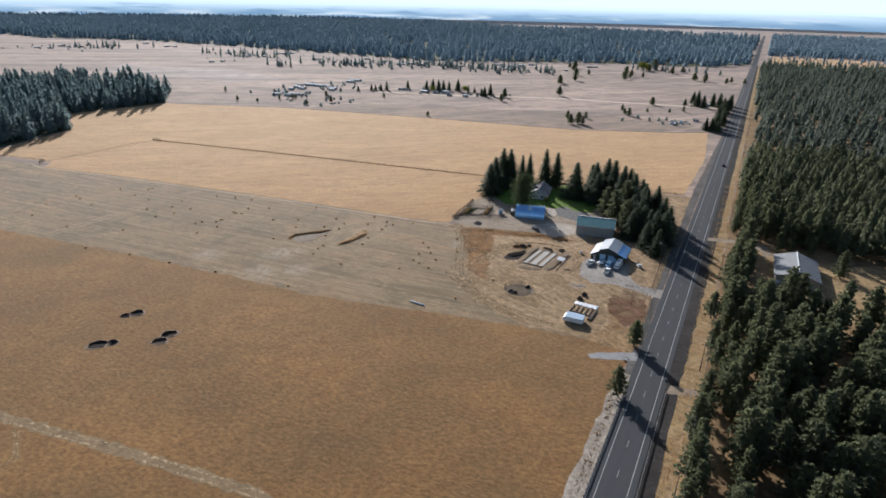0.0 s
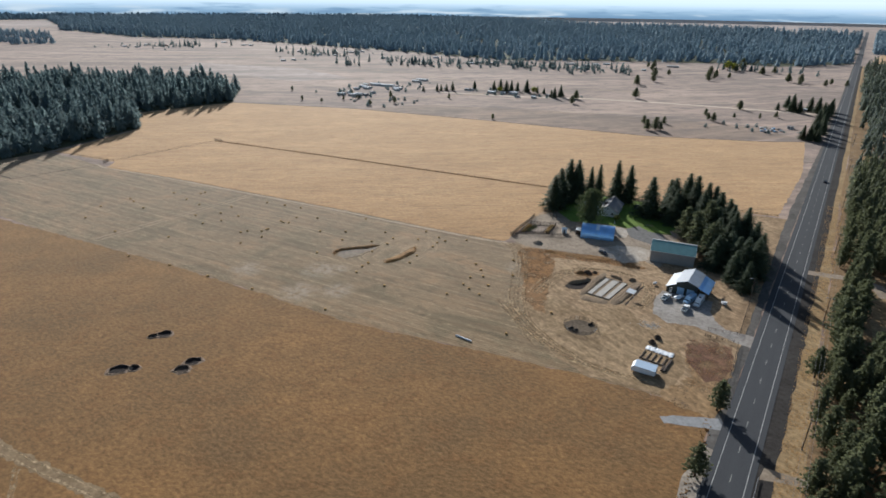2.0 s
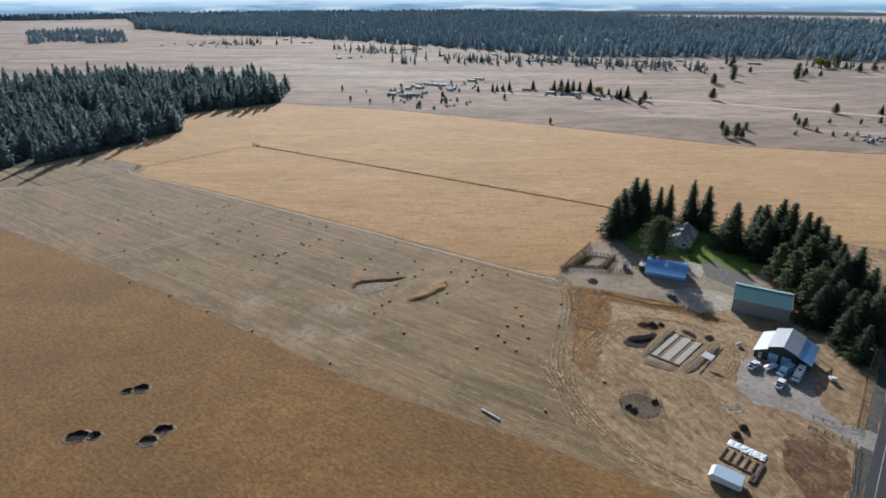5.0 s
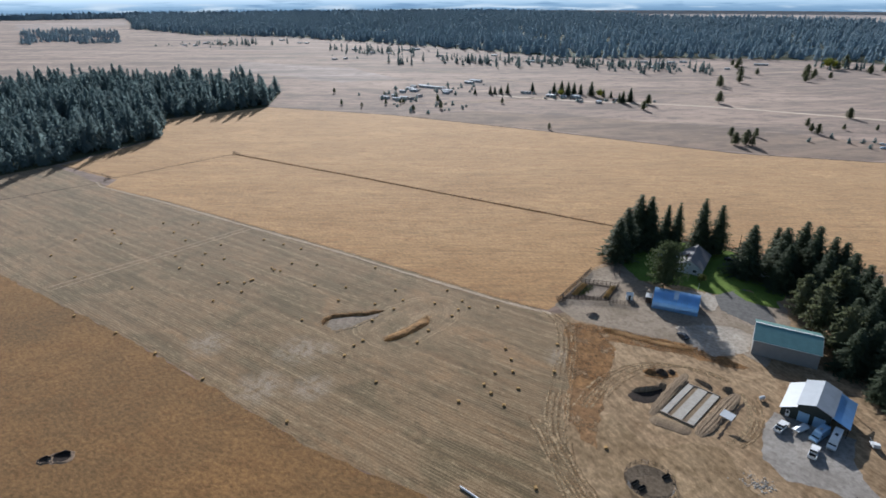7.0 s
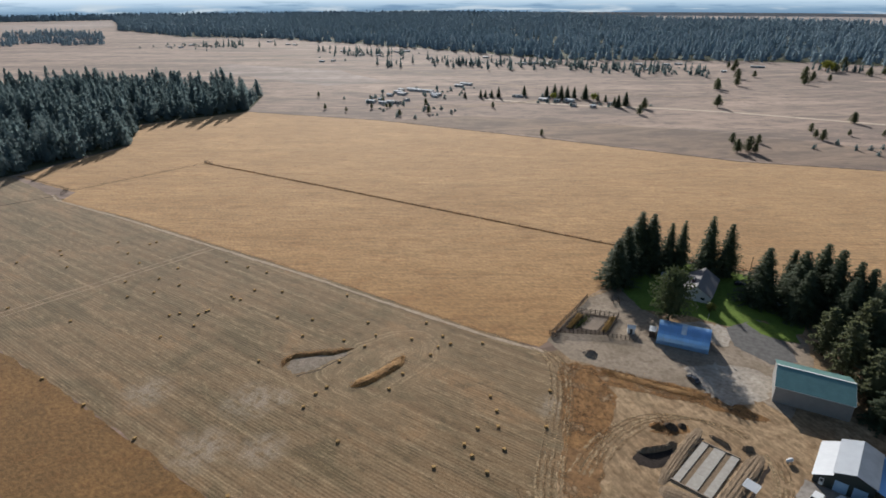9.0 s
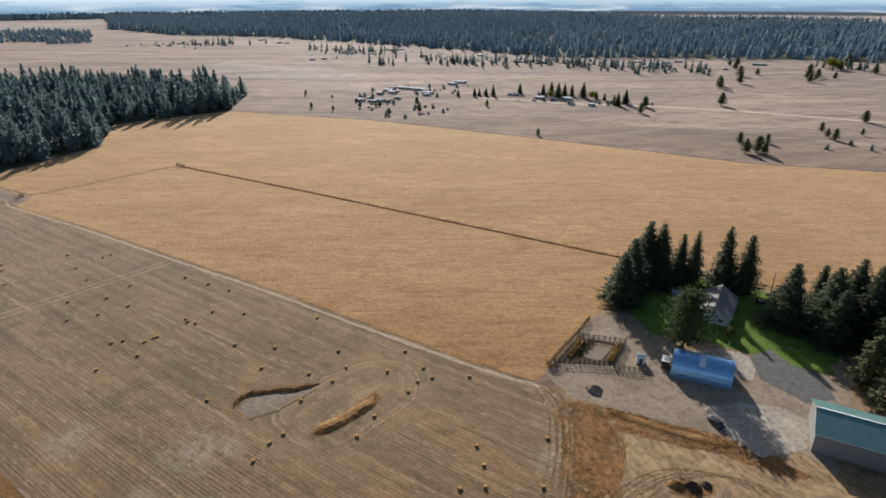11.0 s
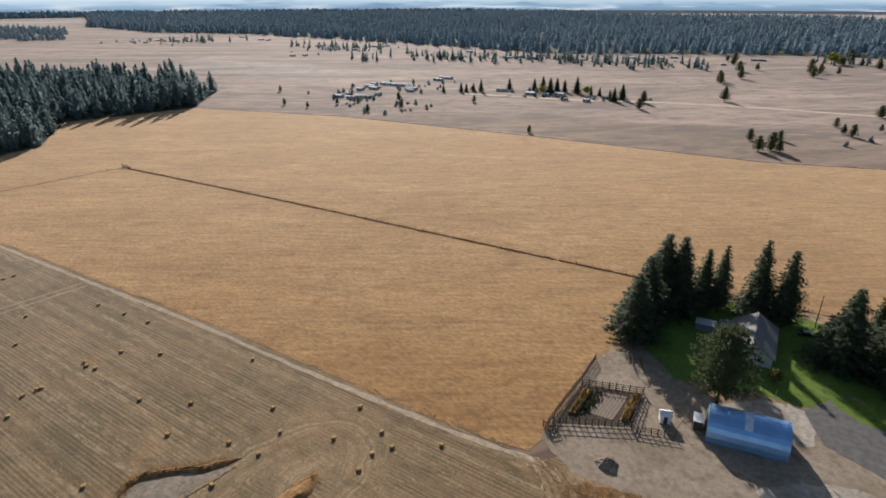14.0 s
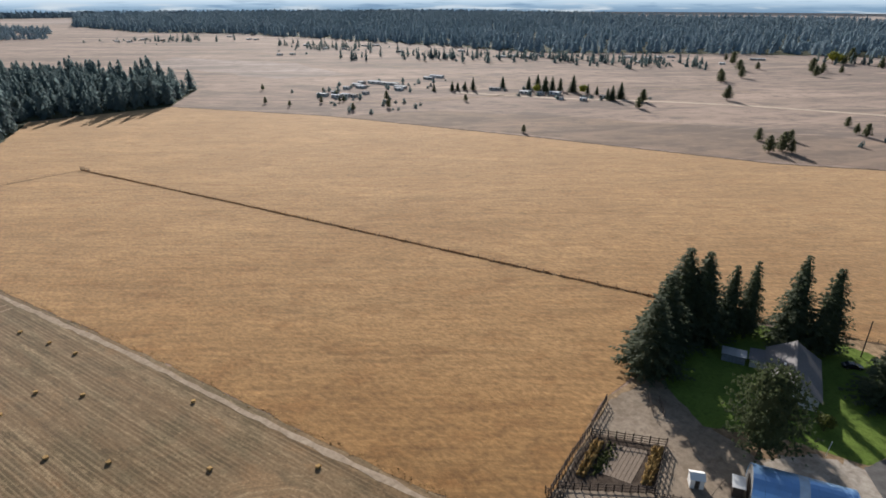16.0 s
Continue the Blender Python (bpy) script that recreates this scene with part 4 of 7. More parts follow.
def clump_trees(name, places, heights, widths, clumps, size, material, label, seed=3, low=0.12, power=0.75, core=6, loose=0.3):
    """Many trees as one mesh: in each a dark ragged core and loose sprays over its outline."""
    r = np.random.default_rng(seed)
    P, H, Wd = np.asarray(places), np.asarray(heights), np.asarray(widths)
    n = len(P)
    k = low + (1 - low) * r.random((n, clumps)) ** 1.15
    bulge = np.minimum(1.0, 0.45 + (k - low) * 3.2)
    rad = Wd[:, None] * (np.maximum(0.0, 1 - k) ** power * bulge + 0.03) * r.uniform(0.72, 1.18, (n, clumps)) * 1.1
    a = r.uniform(0, math.tau, (n, clumps))
    lean = r.normal(0, 0.04, (n, 2))
    c = np.stack([P[:, :1] + np.cos(a) * rad + lean[:, :1] * H[:, None] * k, P[:, 1:] + np.sin(a) * rad + lean[:, 1:] * H[:, None] * k, H[:, None] * k], -1)
    out = np.stack([np.cos(a) * 0.5, np.sin(a) * 0.5, r.uniform(-1.1, -0.5, a.shape)], -1) + r.normal(0, loose, (n, clumps, 3))
    out /= np.linalg.norm(out, axis=-1, keepdims=True)
    w = np.cross(out, np.stack([np.cos(a), np.sin(a), np.full(a.shape, 0.5)], -1) + r.normal(0, loose, (n, clumps, 3)))
    w /= np.linalg.norm(w, axis=-1, keepdims=True) + 1e-9
    s = size * r.uniform(0.7, 1.3, (n, clumps, 1)) * (0.6 + 0.6 * (1 - k[..., None])) * (H / H.mean())[:, None, None]
    quad = np.stack([c - out * s * 0.8, c + w * s * 0.55, c + out * s * 1.1, c - w * s * 0.55], 2)
    V = [quad.reshape(-1, 3)]
    F = [np.arange(n * clumps * 4).reshape(-1, 4)]
    base = n * clumps * 4
    ang = np.arange(core) * math.tau / core + r.uniform(0, 1, (n, 1))
    for lo, hi, q in ((low, 0.72, 0.7), (0.45, 0.98, 0.42)):
        rr = Wd[:, None] * q * r.uniform(0.7, 1.15, (n, core))
        ring = np.stack([P[:, :1] + np.cos(ang) * rr, P[:, 1:] + np.sin(ang) * rr, H[:, None] * (lo + r.uniform(-0.04, 0.06, (n, core)))], -1)
        tip = np.stack([P[:, 0] + lean[:, 0] * H * hi, P[:, 1] + lean[:, 1] * H * hi, H * hi], -1)[:, None]
        V.append(np.concatenate([ring, tip], 1).reshape(-1, 3))
        i = np.arange(core)
        f = np.stack([i, (i + 1) % core, np.full(core, core), np.full(core, core)], -1)
        f = (f[None] + (np.arange(n) * (core + 1))[:, None, None]).reshape(-1, 4) + base
        F.append(f)
        base += n * (core + 1)
    v, f = np.concatenate(V), np.concatenate(F)
    me = bpy.data.meshes.new(name)
    quads = f[f[:, 2] != f[:, 3]]
    tris = f[f[:, 2] == f[:, 3]][:, :3]
    me.vertices.add(len(v))
    me.vertices.foreach_set("co", v.astype(np.float32).ravel())
    me.loops.add(len(quads) * 4 + len(tris) * 3)
    me.loops.foreach_set("vertex_index", np.concatenate([quads.ravel(), tris.ravel()]).astype(np.int32))
    me.polygons.add(len(quads) + len(tris))
    me.polygons.foreach_set("loop_start", np.concatenate([np.arange(len(quads)) * 4, len(quads) * 4 + np.arange(len(tris)) * 3]).astype(np.int32))
    me.materials.append(material)
    me.update(calc_edges=True)
    return tagged(new(name, me), label, "trees", kind="stuff")


# pines across the road: the nearest ones singly, the rest as one wood
def keep_out(p):
    x, y = p[:, 0], p[:, 1]
    house = (x > 29) & (x < 66) & (y > 157) & (y < 216)
    clear = (x > 53) & (x < 84) & (y > 152) & (y < 226) & (x - 53 < (y - 140) * 0.5)
    drive = (x < 36) & (y > 214) & (y < 226)
    edge = x < np.clip(13.6 + (y - 70) * 0.05, 13.6, 19.5) + 1.2 * np.sin(y * 0.23) + 1.2 * np.sin(y * 0.071)
    path = np.abs(x - 40 - 0.25 * (y - 60)) < 1.8
    return p[~(house | clear | drive | edge | (path & (y < 160)))]


p = keep_out(scatter([(14, 5), (150, 5), (150, 420), (22, 420)], 3000, 4, 7.2))
score = np.abs(p[:, 0] - 17) + np.abs(p[:, 1] - 110) * 0.45
order = np.argsort(score)
for x, y in p[order[:285]]:
    plant(PINES, x, y, rng.uniform(7, 12) if 150 < y < 226 and 26 < x < 100 else (rng.uniform(12, 21) if x > 24 else rng.uniform(9, 17)), rng.uniform(0.95, 1.3), "pines across the road")
for x, y, h, wd in [(62.5, 198, 13, 1.2), (21.5, 171, 15, 1.0), (24, 182, 16, 1.0), (22, 192, 15, 1.05), (23, 214, 14, 1.0)]:
    plant(PINES, x, y, h, wd, "pines across the road")
rest = p[order[285:]]
tall = np.where((rest[:, 1] > 140) & (rest[:, 1] < 200) & (rest[:, 0] > 50) & (rest[:, 0] < 105), 0.6, 1.0)
clump_trees("pine_wood", rest, rng.uniform(11, 21, len(rest)) * tall, rng.uniform(3.0, 4.6, len(rest)), 170, 0.95, PINE, "dense green pine wood across the road", 11, 0.15, 0.85)
p = scatter([(150, 15), (460, 15), (700, 1300), (28, 1290), (22, 422), (150, 420)], 5200, 5, 7.6)
clump_trees("pine_wood", p, rng.uniform(11, 24, len(p)), rng.uniform(3.0, 4.8, len(p)), 60, 1.25, PINE_FAR, "pine woods reaching far along the road", 12, 0.12, 0.75)
# woods beyond the fields on the west
WEST = [(-488, 84), (-489, 133), (-515, 214), (-590, 258), (-566, 352), (-640, 420), (-900, 300), (-900, 20), (-540, 30)]
p = scatter(WEST, 1100, 6, 10.0)
clump_trees("conifer_wood", p, rng.uniform(11, 29, len(p)) * (1 + 0.2 * np.sin(p[:, 0] * 0.05) * np.sin(p[:, 1] * 0.06)), rng.uniform(4.2, 6.4, len(p)), 210, 1.35, HAZE_CONIFER, "dense dark conifer wood bordering the field", 13, 0.05, 0.7)
# far woods
FAR = [(-2214, 930), (-2048, 930), (-1725, 894), (-1471, 1019), (-1268, 1011), (-1120, 1028), (-936, 1006), (-797, 1008), (-670, 984), (-551, 984), (-353, 1122), (-202, 1191), (-105, 1203), (6, 1340), (20, 2600), (-400, 2720), (-1000, 2740), (-1500, 3050), (-2400, 3100), (-3200, 2300), (-3780, 1500), (-3850, 900), (-3429, 918), (-3250, 1344), (-2560, 1080)]
p = scatter(FAR, 16000, 7, 14.5)
gap = np.sin(p[:, 0] * 0.011 + 1.5 * np.sin(p[:, 1] * 0.006)) * np.sin(p[:, 1] * 0.017 + 1.2 * np.sin(p[:, 0] * 0.004))
p = p[(gap < 0.62) | (p[:, 1] < 1250)]
far_off = np.hypot(p[:, 0] + 50, p[:, 1]) > 1750
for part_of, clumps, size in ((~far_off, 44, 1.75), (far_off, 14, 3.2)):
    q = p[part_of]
    clump_trees("far_wood", q, rng.uniform(12, 29, len(q)), rng.uniform(5.5, 9.0, len(q)), clumps, size, HAZE_WOODS, "wide belt of distant conifer forest", 14, 0.05, 0.7, 5, 0.16)
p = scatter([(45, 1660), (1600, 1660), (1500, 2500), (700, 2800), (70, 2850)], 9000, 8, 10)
clump_trees("far_wood", p, rng.uniform(13, 24, len(p)), rng.uniform(4.5, 7, len(p)), 8, 2.6, HAZE_WOODS, "distant conifer forest beyond the clearing", 15, 0.05, 0.7, 5, 0.16)


# ---- farm buildings ----
def siding(name, col, rough=0.5, pitch=0.45, spec=0.4):
    """Ribbed sheet-metal cladding with faint stains."""
    s = Shader(name, rough, spec)
    n1 = s.noise(0.6, 6)
    rib = s.wave(1.0 / pitch / 3.2, None, 0.0, 0.0)
    s.color(s.mix(s.steps(n1, 0.3, 0.75), tuple(c * 0.88 for c in col), tuple(min(1, c * 1.06) for c in col)))
    s.bump(rib, 0.25, 0.03)
    return s.m


WALL_DARK = siding("dark_green_siding", (0.03, 0.04, 0.037))
WALL_BEIGE = siding("grey_beige_siding", (0.27, 0.265, 0.255))
WALL_WHITE = plain("white_siding", (0.46, 0.47, 0.48), 0.6, var=0.06)
WALL_TAN = plain("tan_siding", (0.42, 0.35, 0.26), 0.7, var=0.1)
ROOF_WHITE = plain("white_metal_roof", (0.25, 0.28, 0.32), 0.5, 0.4, 0.0, var=0.06, scale=0.5)
ROOF_GREEN = plain("green_metal_roof", (0.15, 0.28, 0.27), 0.38, 0.5, 0.4, var=0.1, scale=0.5)
# reflected blue of the sky put into the metal's base colour
ROOF_SKY = plain("sky_tinted_roof", (0.29, 0.50, 0.82), 0.3, 0.5, 0.6, var=0.1, scale=0.3)
ROOF_GREY = plain("grey_shingles", (0.20, 0.19, 0.19), 0.85, var=0.2, scale=4, bump=0.4)
ROOF_SILVER = plain("galvanised_roof", (0.42, 0.44, 0.46), 0.45, 0.5, 0.6, var=0.12, scale=0.4)
TRIM = plain("white_trim", (0.75, 0.75, 0.73), 0.5, var=0.05)
GLASS_DARK = plain("dark_glass", (0.02, 0.025, 0.03), 0.08, 0.6, var=0.05)
STEEL = plain("galvanised_steel", (0.42, 0.43, 0.44), 0.45, 0.5, 0.8, var=0.1)
RAIL_WOOD = plain("weathered_wood", (0.075, 0.058, 0.048), 0.9, 0.2, var=0.35, scale=5, bump=0.4)
PALE_WOOD = plain("grey_plank", (0.26, 0.21, 0.16), 0.9, 0.2, var=0.3, scale=4, bump=0.3)
CONCRETE = plain("concrete", (0.36, 0.335, 0.295), 0.85, 0.2, var=0.15, scale=1.0, bump=0.2)
RUBBER = plain("black_rubber", (0.02, 0.02, 0.02), 0.8, 0.2)
PAINT_WHITE = plain("white_car_paint", (0.70, 0.71, 0.71), 0.3, 0.5, var=0.04)
PAINT_BLUE = plain("pale_blue_paint", (0.30, 0.45, 0.62), 0.3, 0.5, var=0.06)
PAINT_DARK = plain("dark_car_paint", (0.03, 0.035, 0.045), 0.25, 0.5, var=0.06)
TARP = plain("white_tarpaulin", (0.68, 0.69, 0.70), 0.55, 0.4, var=0.1, scale=0.8, bump=0.3)


def window(parent, m, w=1.1, h=1.2):
    """A window on a wall: m is its middle, y facing out of the wall."""
    g = Geo()
    for x0, x1, z0, z1 in ((-w / 2 - 0.09, -w / 2, -h / 2 - 0.09, h / 2 + 0.09), (w / 2, w / 2 + 0.09, -h / 2 - 0.09, h / 2 + 0.09), (-w / 2, w / 2, h / 2, h / 2 + 0.09), (-w / 2, w / 2, -h / 2 - 0.12, -h / 2), (-0.03, 0.03, -h / 2, h / 2)):
        g.box(x0, x1, -0.02, 0.07, z0, z1, m)
    f = part("window", g, TRIM, parent)
    g = Geo()
    g.box(-w / 2, w / 2, -0.02, 0.03, -h / 2, h / 2, m)
    part("pane", g, GLASS_DARK, f, "dark window pane")


def roof_plane(q, thick=0.1):
    """A roof plate from eave corner, eave corner, ridge corner, ridge corner."""
    g = Geo()
    g.slab(q, thick)
    return g


def seams(q, pitch, material, parent):
    """Standing seams up a roof plate."""
    a, b, c, d = (Vector(p) for p in q)
    n = max(2, int((b - a).length / pitch))
    nrm = (b - a).cross(d - a).normalized()
    side = (b - a).normalized() * 0.025
    for i in range(1, n):
        p, r = a.lerp(b, i / n), d.lerp(c, i / n)
        g = Geo()
        g.slab([p - side + nrm * 0.018, p + side + nrm * 0.018, r + side + nrm * 0.018, r - side + nrm * 0.018], 0.05)
        part("seam", g, material, parent)


def gable_block(name, m, length, depth, eave, ridge, wall, roof, label, over=0.4, rib=0.9, cap=None, category="building"):
    """A gabled building, its ridge along its own x."""
    t = empty(name, m, label, category)
    a, b = length / 2, depth / 2
    g = Geo()
    g.add([(-a, -b, 0), (a, -b, 0), (a, b, 0), (-a, b, 0), (-a, -b, eave), (a, -b, eave), (a, b, eave), (-a, b, eave), (-a, 0, ridge), (a, 0, ridge)],
          [(0, 1, 5, 4), (2, 3, 7, 6), (1, 2, 6, 9, 5), (3, 0, 4, 8, 7), (3, 2, 1, 0)])
    part("wall", g, wall, t)
    k = (ridge - eave) / b
    for s in (-1, 1):
        q = [(-a - over, s * (b + over), eave - k * over + 0.12), (a + over, s * (b + over), eave - k * over + 0.12), (a + over, 0, ridge + 0.12), (-a - over, 0, ridge + 0.12)]
        q = q if s < 0 else [q[1], q[0], q[3], q[2]]
        plate = part("roof", roof_plane(q, 0.1), roof, t)
        if rib:
            seams(q, rib, roof, plate)
    g = Geo()
    g.box(-a - over, a + over, -0.22, 0.22, ridge + 0.1, ridge + 0.2)
    part("ridge_cap", g, cap or roof, t)
    for s in (-1, 1):
        g = Geo()
        g.box(-a - over, a + over, s * (b + over) - 0.06, s * (b + over) + 0.06, eave - k * over - 0.06, eave - k * over + 0.07)
        part("gutter", g, cap or TRIM, t)
    return t


shed = gable_block("metal_shed", pose(-46.2, 199.6, 0, 0, 0, 11), 18.6, 14.2, 5.4, 8.0, WALL_BEIGE, ROOF_GREEN, "long beige metal shed with a green roof", 0.3, 0.9, TRIM)
for s in (-1, 1):
    g = Geo()
    g.slab([(s * 9.62, -7.4, 5.42), (s * 9.62 + 0.06, -7.4, 5.42), (s * 9.62 + 0.06, 0, 8.14), (s * 9.62, 0, 8.14)], 0.25)
    part("barge_board", g, TRIM, shed)
g = Geo()
g.box(9.3, 9.36, -3, 3, 0, 4.4)
part("roller_door", g, TRIM, shed, "white roller door")

barn = empty("arched_barn", pose(-84.0, 206.0, 0, 0, 0, 14.5), "arched metal barn, its shiny roof tinted with reflected sky blue", "building")
ARC = [(4.7 * math.cos(math.pi * i / 16), 6.1 * math.sin(math.pi * i / 16) ** 0.9) for i in range(17)]
for j in range(8):
    x0, x1 = -8.0 + 2 * j, -6.02 + 2 * j
    g = Geo()
    g.v = [(x, -y * s, z * s) for s in (1.0, 0.985) for x in (x0, x1) for y, z in ARC]
    n = 17
    g.f = [(i, i + 1, n + i + 1, n + i) for i in range(n - 1)] + [(3 * n + i, 3 * n + i + 1, 2 * n + i + 1, 2 * n + i) for i in range(n - 1)]
    g.f += [(i + 1, i, 2 * n + i, 2 * n + i + 1) for i in range(n - 1)] + [(n + i, n + i + 1, 3 * n + i + 1, 3 * n + i) for i in range(n - 1)]
    part("arch_sheet", g, ROOF_SKY, barn)
g = Geo()
for x in (-0.9, 0.7):
    g.v += [(x, -4.7 * 1.006 * math.cos(math.pi * i / 16), 6.1 * 1.006 * math.sin(math.pi * i / 16) ** 0.9) for i in range(4, 11)]
g.f = [(i, i + 1, i + 8, i + 7) for i in range(6)]
part("skylight", g, plain("pale_skylight_sheet", (0.55, 0.64, 0.74), 0.4, 0.4, var=0.15, scale=0.8), barn, "pale translucent skylight sheet")
for x, s in ((-7.9, -1), (7.9, 1)):
    g = Geo()
    g.v = [(x, -y * 0.97, z * 0.97) for y, z in ARC] + [(x - s * 0.15, -y * 0.97, z * 0.97) for y, z in ARC]
    n = 17
    g.f = [tuple(range(n))[::s], tuple(range(n, 2 * n))[::-s]]
    part("end_wall", g, WALL_BEIGE, barn)
g = Geo()
g.box(-7.99, -7.92, -1.8, 1.8, 0, 3.4)
part("barn_door", g, RAIL_WOOD, barn, "dark sliding barn door")

annex = empty("fuel_shed", pose(-93.2, 203.0, 0, 0, 0, 14.5), "small white-roofed lean-to shed beside the barn", "shed")
g = Geo()
g.box(-0.9, 0.9, -1.1, 1.1, 0, 2.6)
part("wall", g, RAIL_WOOD, annex)
part("roof", roof_plane([(-1.15, -1.4, 2.62), (1.15, -1.4, 2.62), (1.15, 1.4, 3.1), (-1.15, 1.4, 3.1)], 0.1), TRIM, annex)

# garage: a gabled middle with a lean-to on each side
garage = empty("garage", pose(-32.3, 171.2, 0), "dark green garage with white metal roofs and lean-tos", "building")
g = Geo()
g.add([(-4, -6.6, 0), (4, -6.6, 0), (4, -6.6, 5.2), (0, -6.6, 6.7), (-4, -6.6, 5.2), (-4, 6.6, 0), (4, 6.6, 0), (4, 6.6, 5.2), (0, 6.6, 6.7), (-4, 6.6, 5.2)],
      [(0, 1, 2, 3, 4), (9, 8, 7, 6, 5), (1, 6, 7, 2), (5, 0, 4, 9), (5, 6, 1, 0)])
part("wall", g, WALL_DARK, garage)
g = Geo()
g.add([(-7.6, -6.5, 0), (-4, -6.5, 0), (-4, -6.5, 4.3), (-7.6, -6.5, 2.5), (-7.6, 6.5, 0), (-4, 6.5, 0), (-4, 6.5, 4.3), (-7.6, 6.5, 2.5)], [(0, 1, 2, 3), (7, 6, 5, 4), (0, 3, 7, 4), (4, 5, 1, 0)])
part("lean_to_wall", g, WALL_DARK, garage)
# slopes coloured apart: sunlit white, shaded grey, reflected sky blue
for q, mat, lb in (([(-4.35, -7.1, 5.2), (0, -7.1, 6.83), (0, 7.1, 6.83), (-4.35, 7.1, 5.2)], ROOF_WHITE, "white metal roof"),
                   ([(0, -7.1, 6.83), (4.4, -7.1, 5.18), (4.4, 7.1, 5.18), (0, 7.1, 6.83)], ROOF_SILVER, "grey metal roof on the shaded slope"),
                   ([(-8.0, -7.1, 2.4), (-4.02, -7.1, 4.5), (-4.02, 7.1, 4.5), (-8.0, 7.1, 2.4)], ROOF_WHITE, "white lean-to roof"),
                   ([(4.02, -6.9, 5.0), (8.5, -6.9, 3.2), (8.5, 6.9, 3.2), (4.02, 6.9, 5.0)], ROOF_SKY, "lean-to roof tinted with reflected sky blue")):
    part("roof", roof_plane([q[0], q[1], q[2], q[3]], 0.1), mat, garage, lb)
for y in (-6.5, -2.2, 2.2, 6.5):
    g = Geo()
    g.box(8.0, 8.2, y - 0.1, y + 0.1, 0, 3.25)
    part("post", g, RAIL_WOOD, garage)
for x in (-2.1, 1.6):
    g = Geo()
    for k in range(5):
        g.box(x - 1.35, x + 1.35, -6.68, -6.6, 0.1 + k * 0.62, 0.68 + k * 0.62)
    part("garage_door", g, PAINT_BLUE, garage, "pale blue sectional garage door")
g = Geo()
g.box(-6.3, -5.4, -6.58, -6.5, 0.05, 2.1)
part("door", g, TRIM, garage, "white side door")
g = Geo()
g.box(-6.15, -5.55, -6.62, -6.575, 1.1, 1.9)
part("pane", g, GLASS_DARK, garage, "dark door pane")

house = gable_block("farmhouse", pose(-91.2, 245.5, 0, 0, 0, 97.5), 17.5, 10.5, 3.1, 6.3, WALL_WHITE, ROOF_GREY, "white farmhouse with a grey shingle roof", 0.6, 0, ROOF_GREY, "house")
for y in (-2.6, 2.2):
    window(house, pose(-8.76, y, 1.7, 0, 0, 90), 1.5, 1.2)
window(house, pose(-8.76, -0.2, 4.3, 0, 0, 90), 1.0, 0.9)
for x in (-5, -1, 4):
    window(house, pose(x, -5.26, 1.7, 0, 0, 180), 1.3, 1.2)
g = Geo()
g.box(-3.6, -2.5, 1.6, 2.6, 4.2, 6.1).box(-3.75, -2.35, 1.45, 2.75, 6.1, 6.3)
ch = part("chimney", g, plain("dark_brick", (0.10, 0.06, 0.05), 0.9, var=0.3, scale=5), house, "dark brick chimney")
g = Geo()
g.box(-3.3, -2.8, 1.85, 2.35, 6.3, 6.75)
part("flue", g, TRIM, ch, "white flue pot")
g = Geo()
g.add([(2.5, 5.2, 0), (2.5, 8.8, 0), (7.5, 8.8, 0), (7.5, 5.2, 0), (2.5, 5.2, 2.5), (2.5, 8.8, 2.2), (7.5, 8.8, 2.2), (7.5, 5.2, 2.5)], [(0, 1, 5, 4), (1, 2, 6, 5), (2, 3, 7, 6), (3, 2, 1, 0)])
part("porch_wall", g, WALL_WHITE, house)
part("porch_roof", roof_plane([(7.9, 5.0, 2.75), (7.9, 9.2, 2.35), (2.1, 9.2, 2.35), (2.1, 5.0, 2.75)], 0.1), ROOF_GREY, house)
camper = empty("garden_shed", pose(-104, 247.5, 0, 0, 0, 10), "low garden shed with a pale flat roof", "shed")
g = Geo()
g.box(-2.6, 2.6, -1.4, 1.4, 0, 2.2)
part("wall", g, plain("blue_grey_boards", (0.14, 0.17, 0.21), 0.8, var=0.2), camper)
part("roof", roof_plane([(-2.8, -1.6, 2.25), (2.8, -1.6, 2.25), (2.8, 1.6, 2.55), (-2.8, 1.6, 2.55)], 0.08), ROOF_SILVER, camper)
port = empty("carport", pose(-64, 250.5, 0, 0, 0, 38), "open carport with a pale roof under the trees", "carport")
part("roof", roof_plane([(-3.3, -2.4, 2.7), (3.3, -2.4, 2.7), (3.3, 2.4, 3.1), (-3.3, 2.4, 3.1)], 0.08), ROOF_SILVER, port)
for x in (-3.1, 3.1):
    for y in (-2.2, 2.2):
        g = Geo()
        g.box(x - 0.07, x + 0.07, y - 0.07, y + 0.07, 0, 2.75)
        part("post", g, RAIL_WOOD, port)

east = gable_block("roadside_house", pose(45.0, 191.3, 0, 0, 0, 90), 25, 16.5, 3.6, 6.4, WALL_TAN, plain("grey_ribbed_roof", (0.20, 0.205, 0.21), 0.55, 0.4, 0.2, var=0.1, scale=0.5), "tan house with a pale metal roof among pines", 0.5, 1.4, TRIM, "house")
for y in (-5, 0, 5):
    window(east, pose(-12.51, y, 1.7, 0, 0, 90), 1.4, 1.2)
for x in (-8, -2, 4, 9):
    window(east, pose(x, 8.26, 1.7, 0, 0, 0), 1.3, 1.2)
g = Geo()
g.box(-12.9, -12.5, 6.3, 8.2, 0, 0.5).box(-13.0, -12.9, 6.3, 8.2, 0.4, 1.6)
part("porch", g, TRIM, east, "white porch rail")


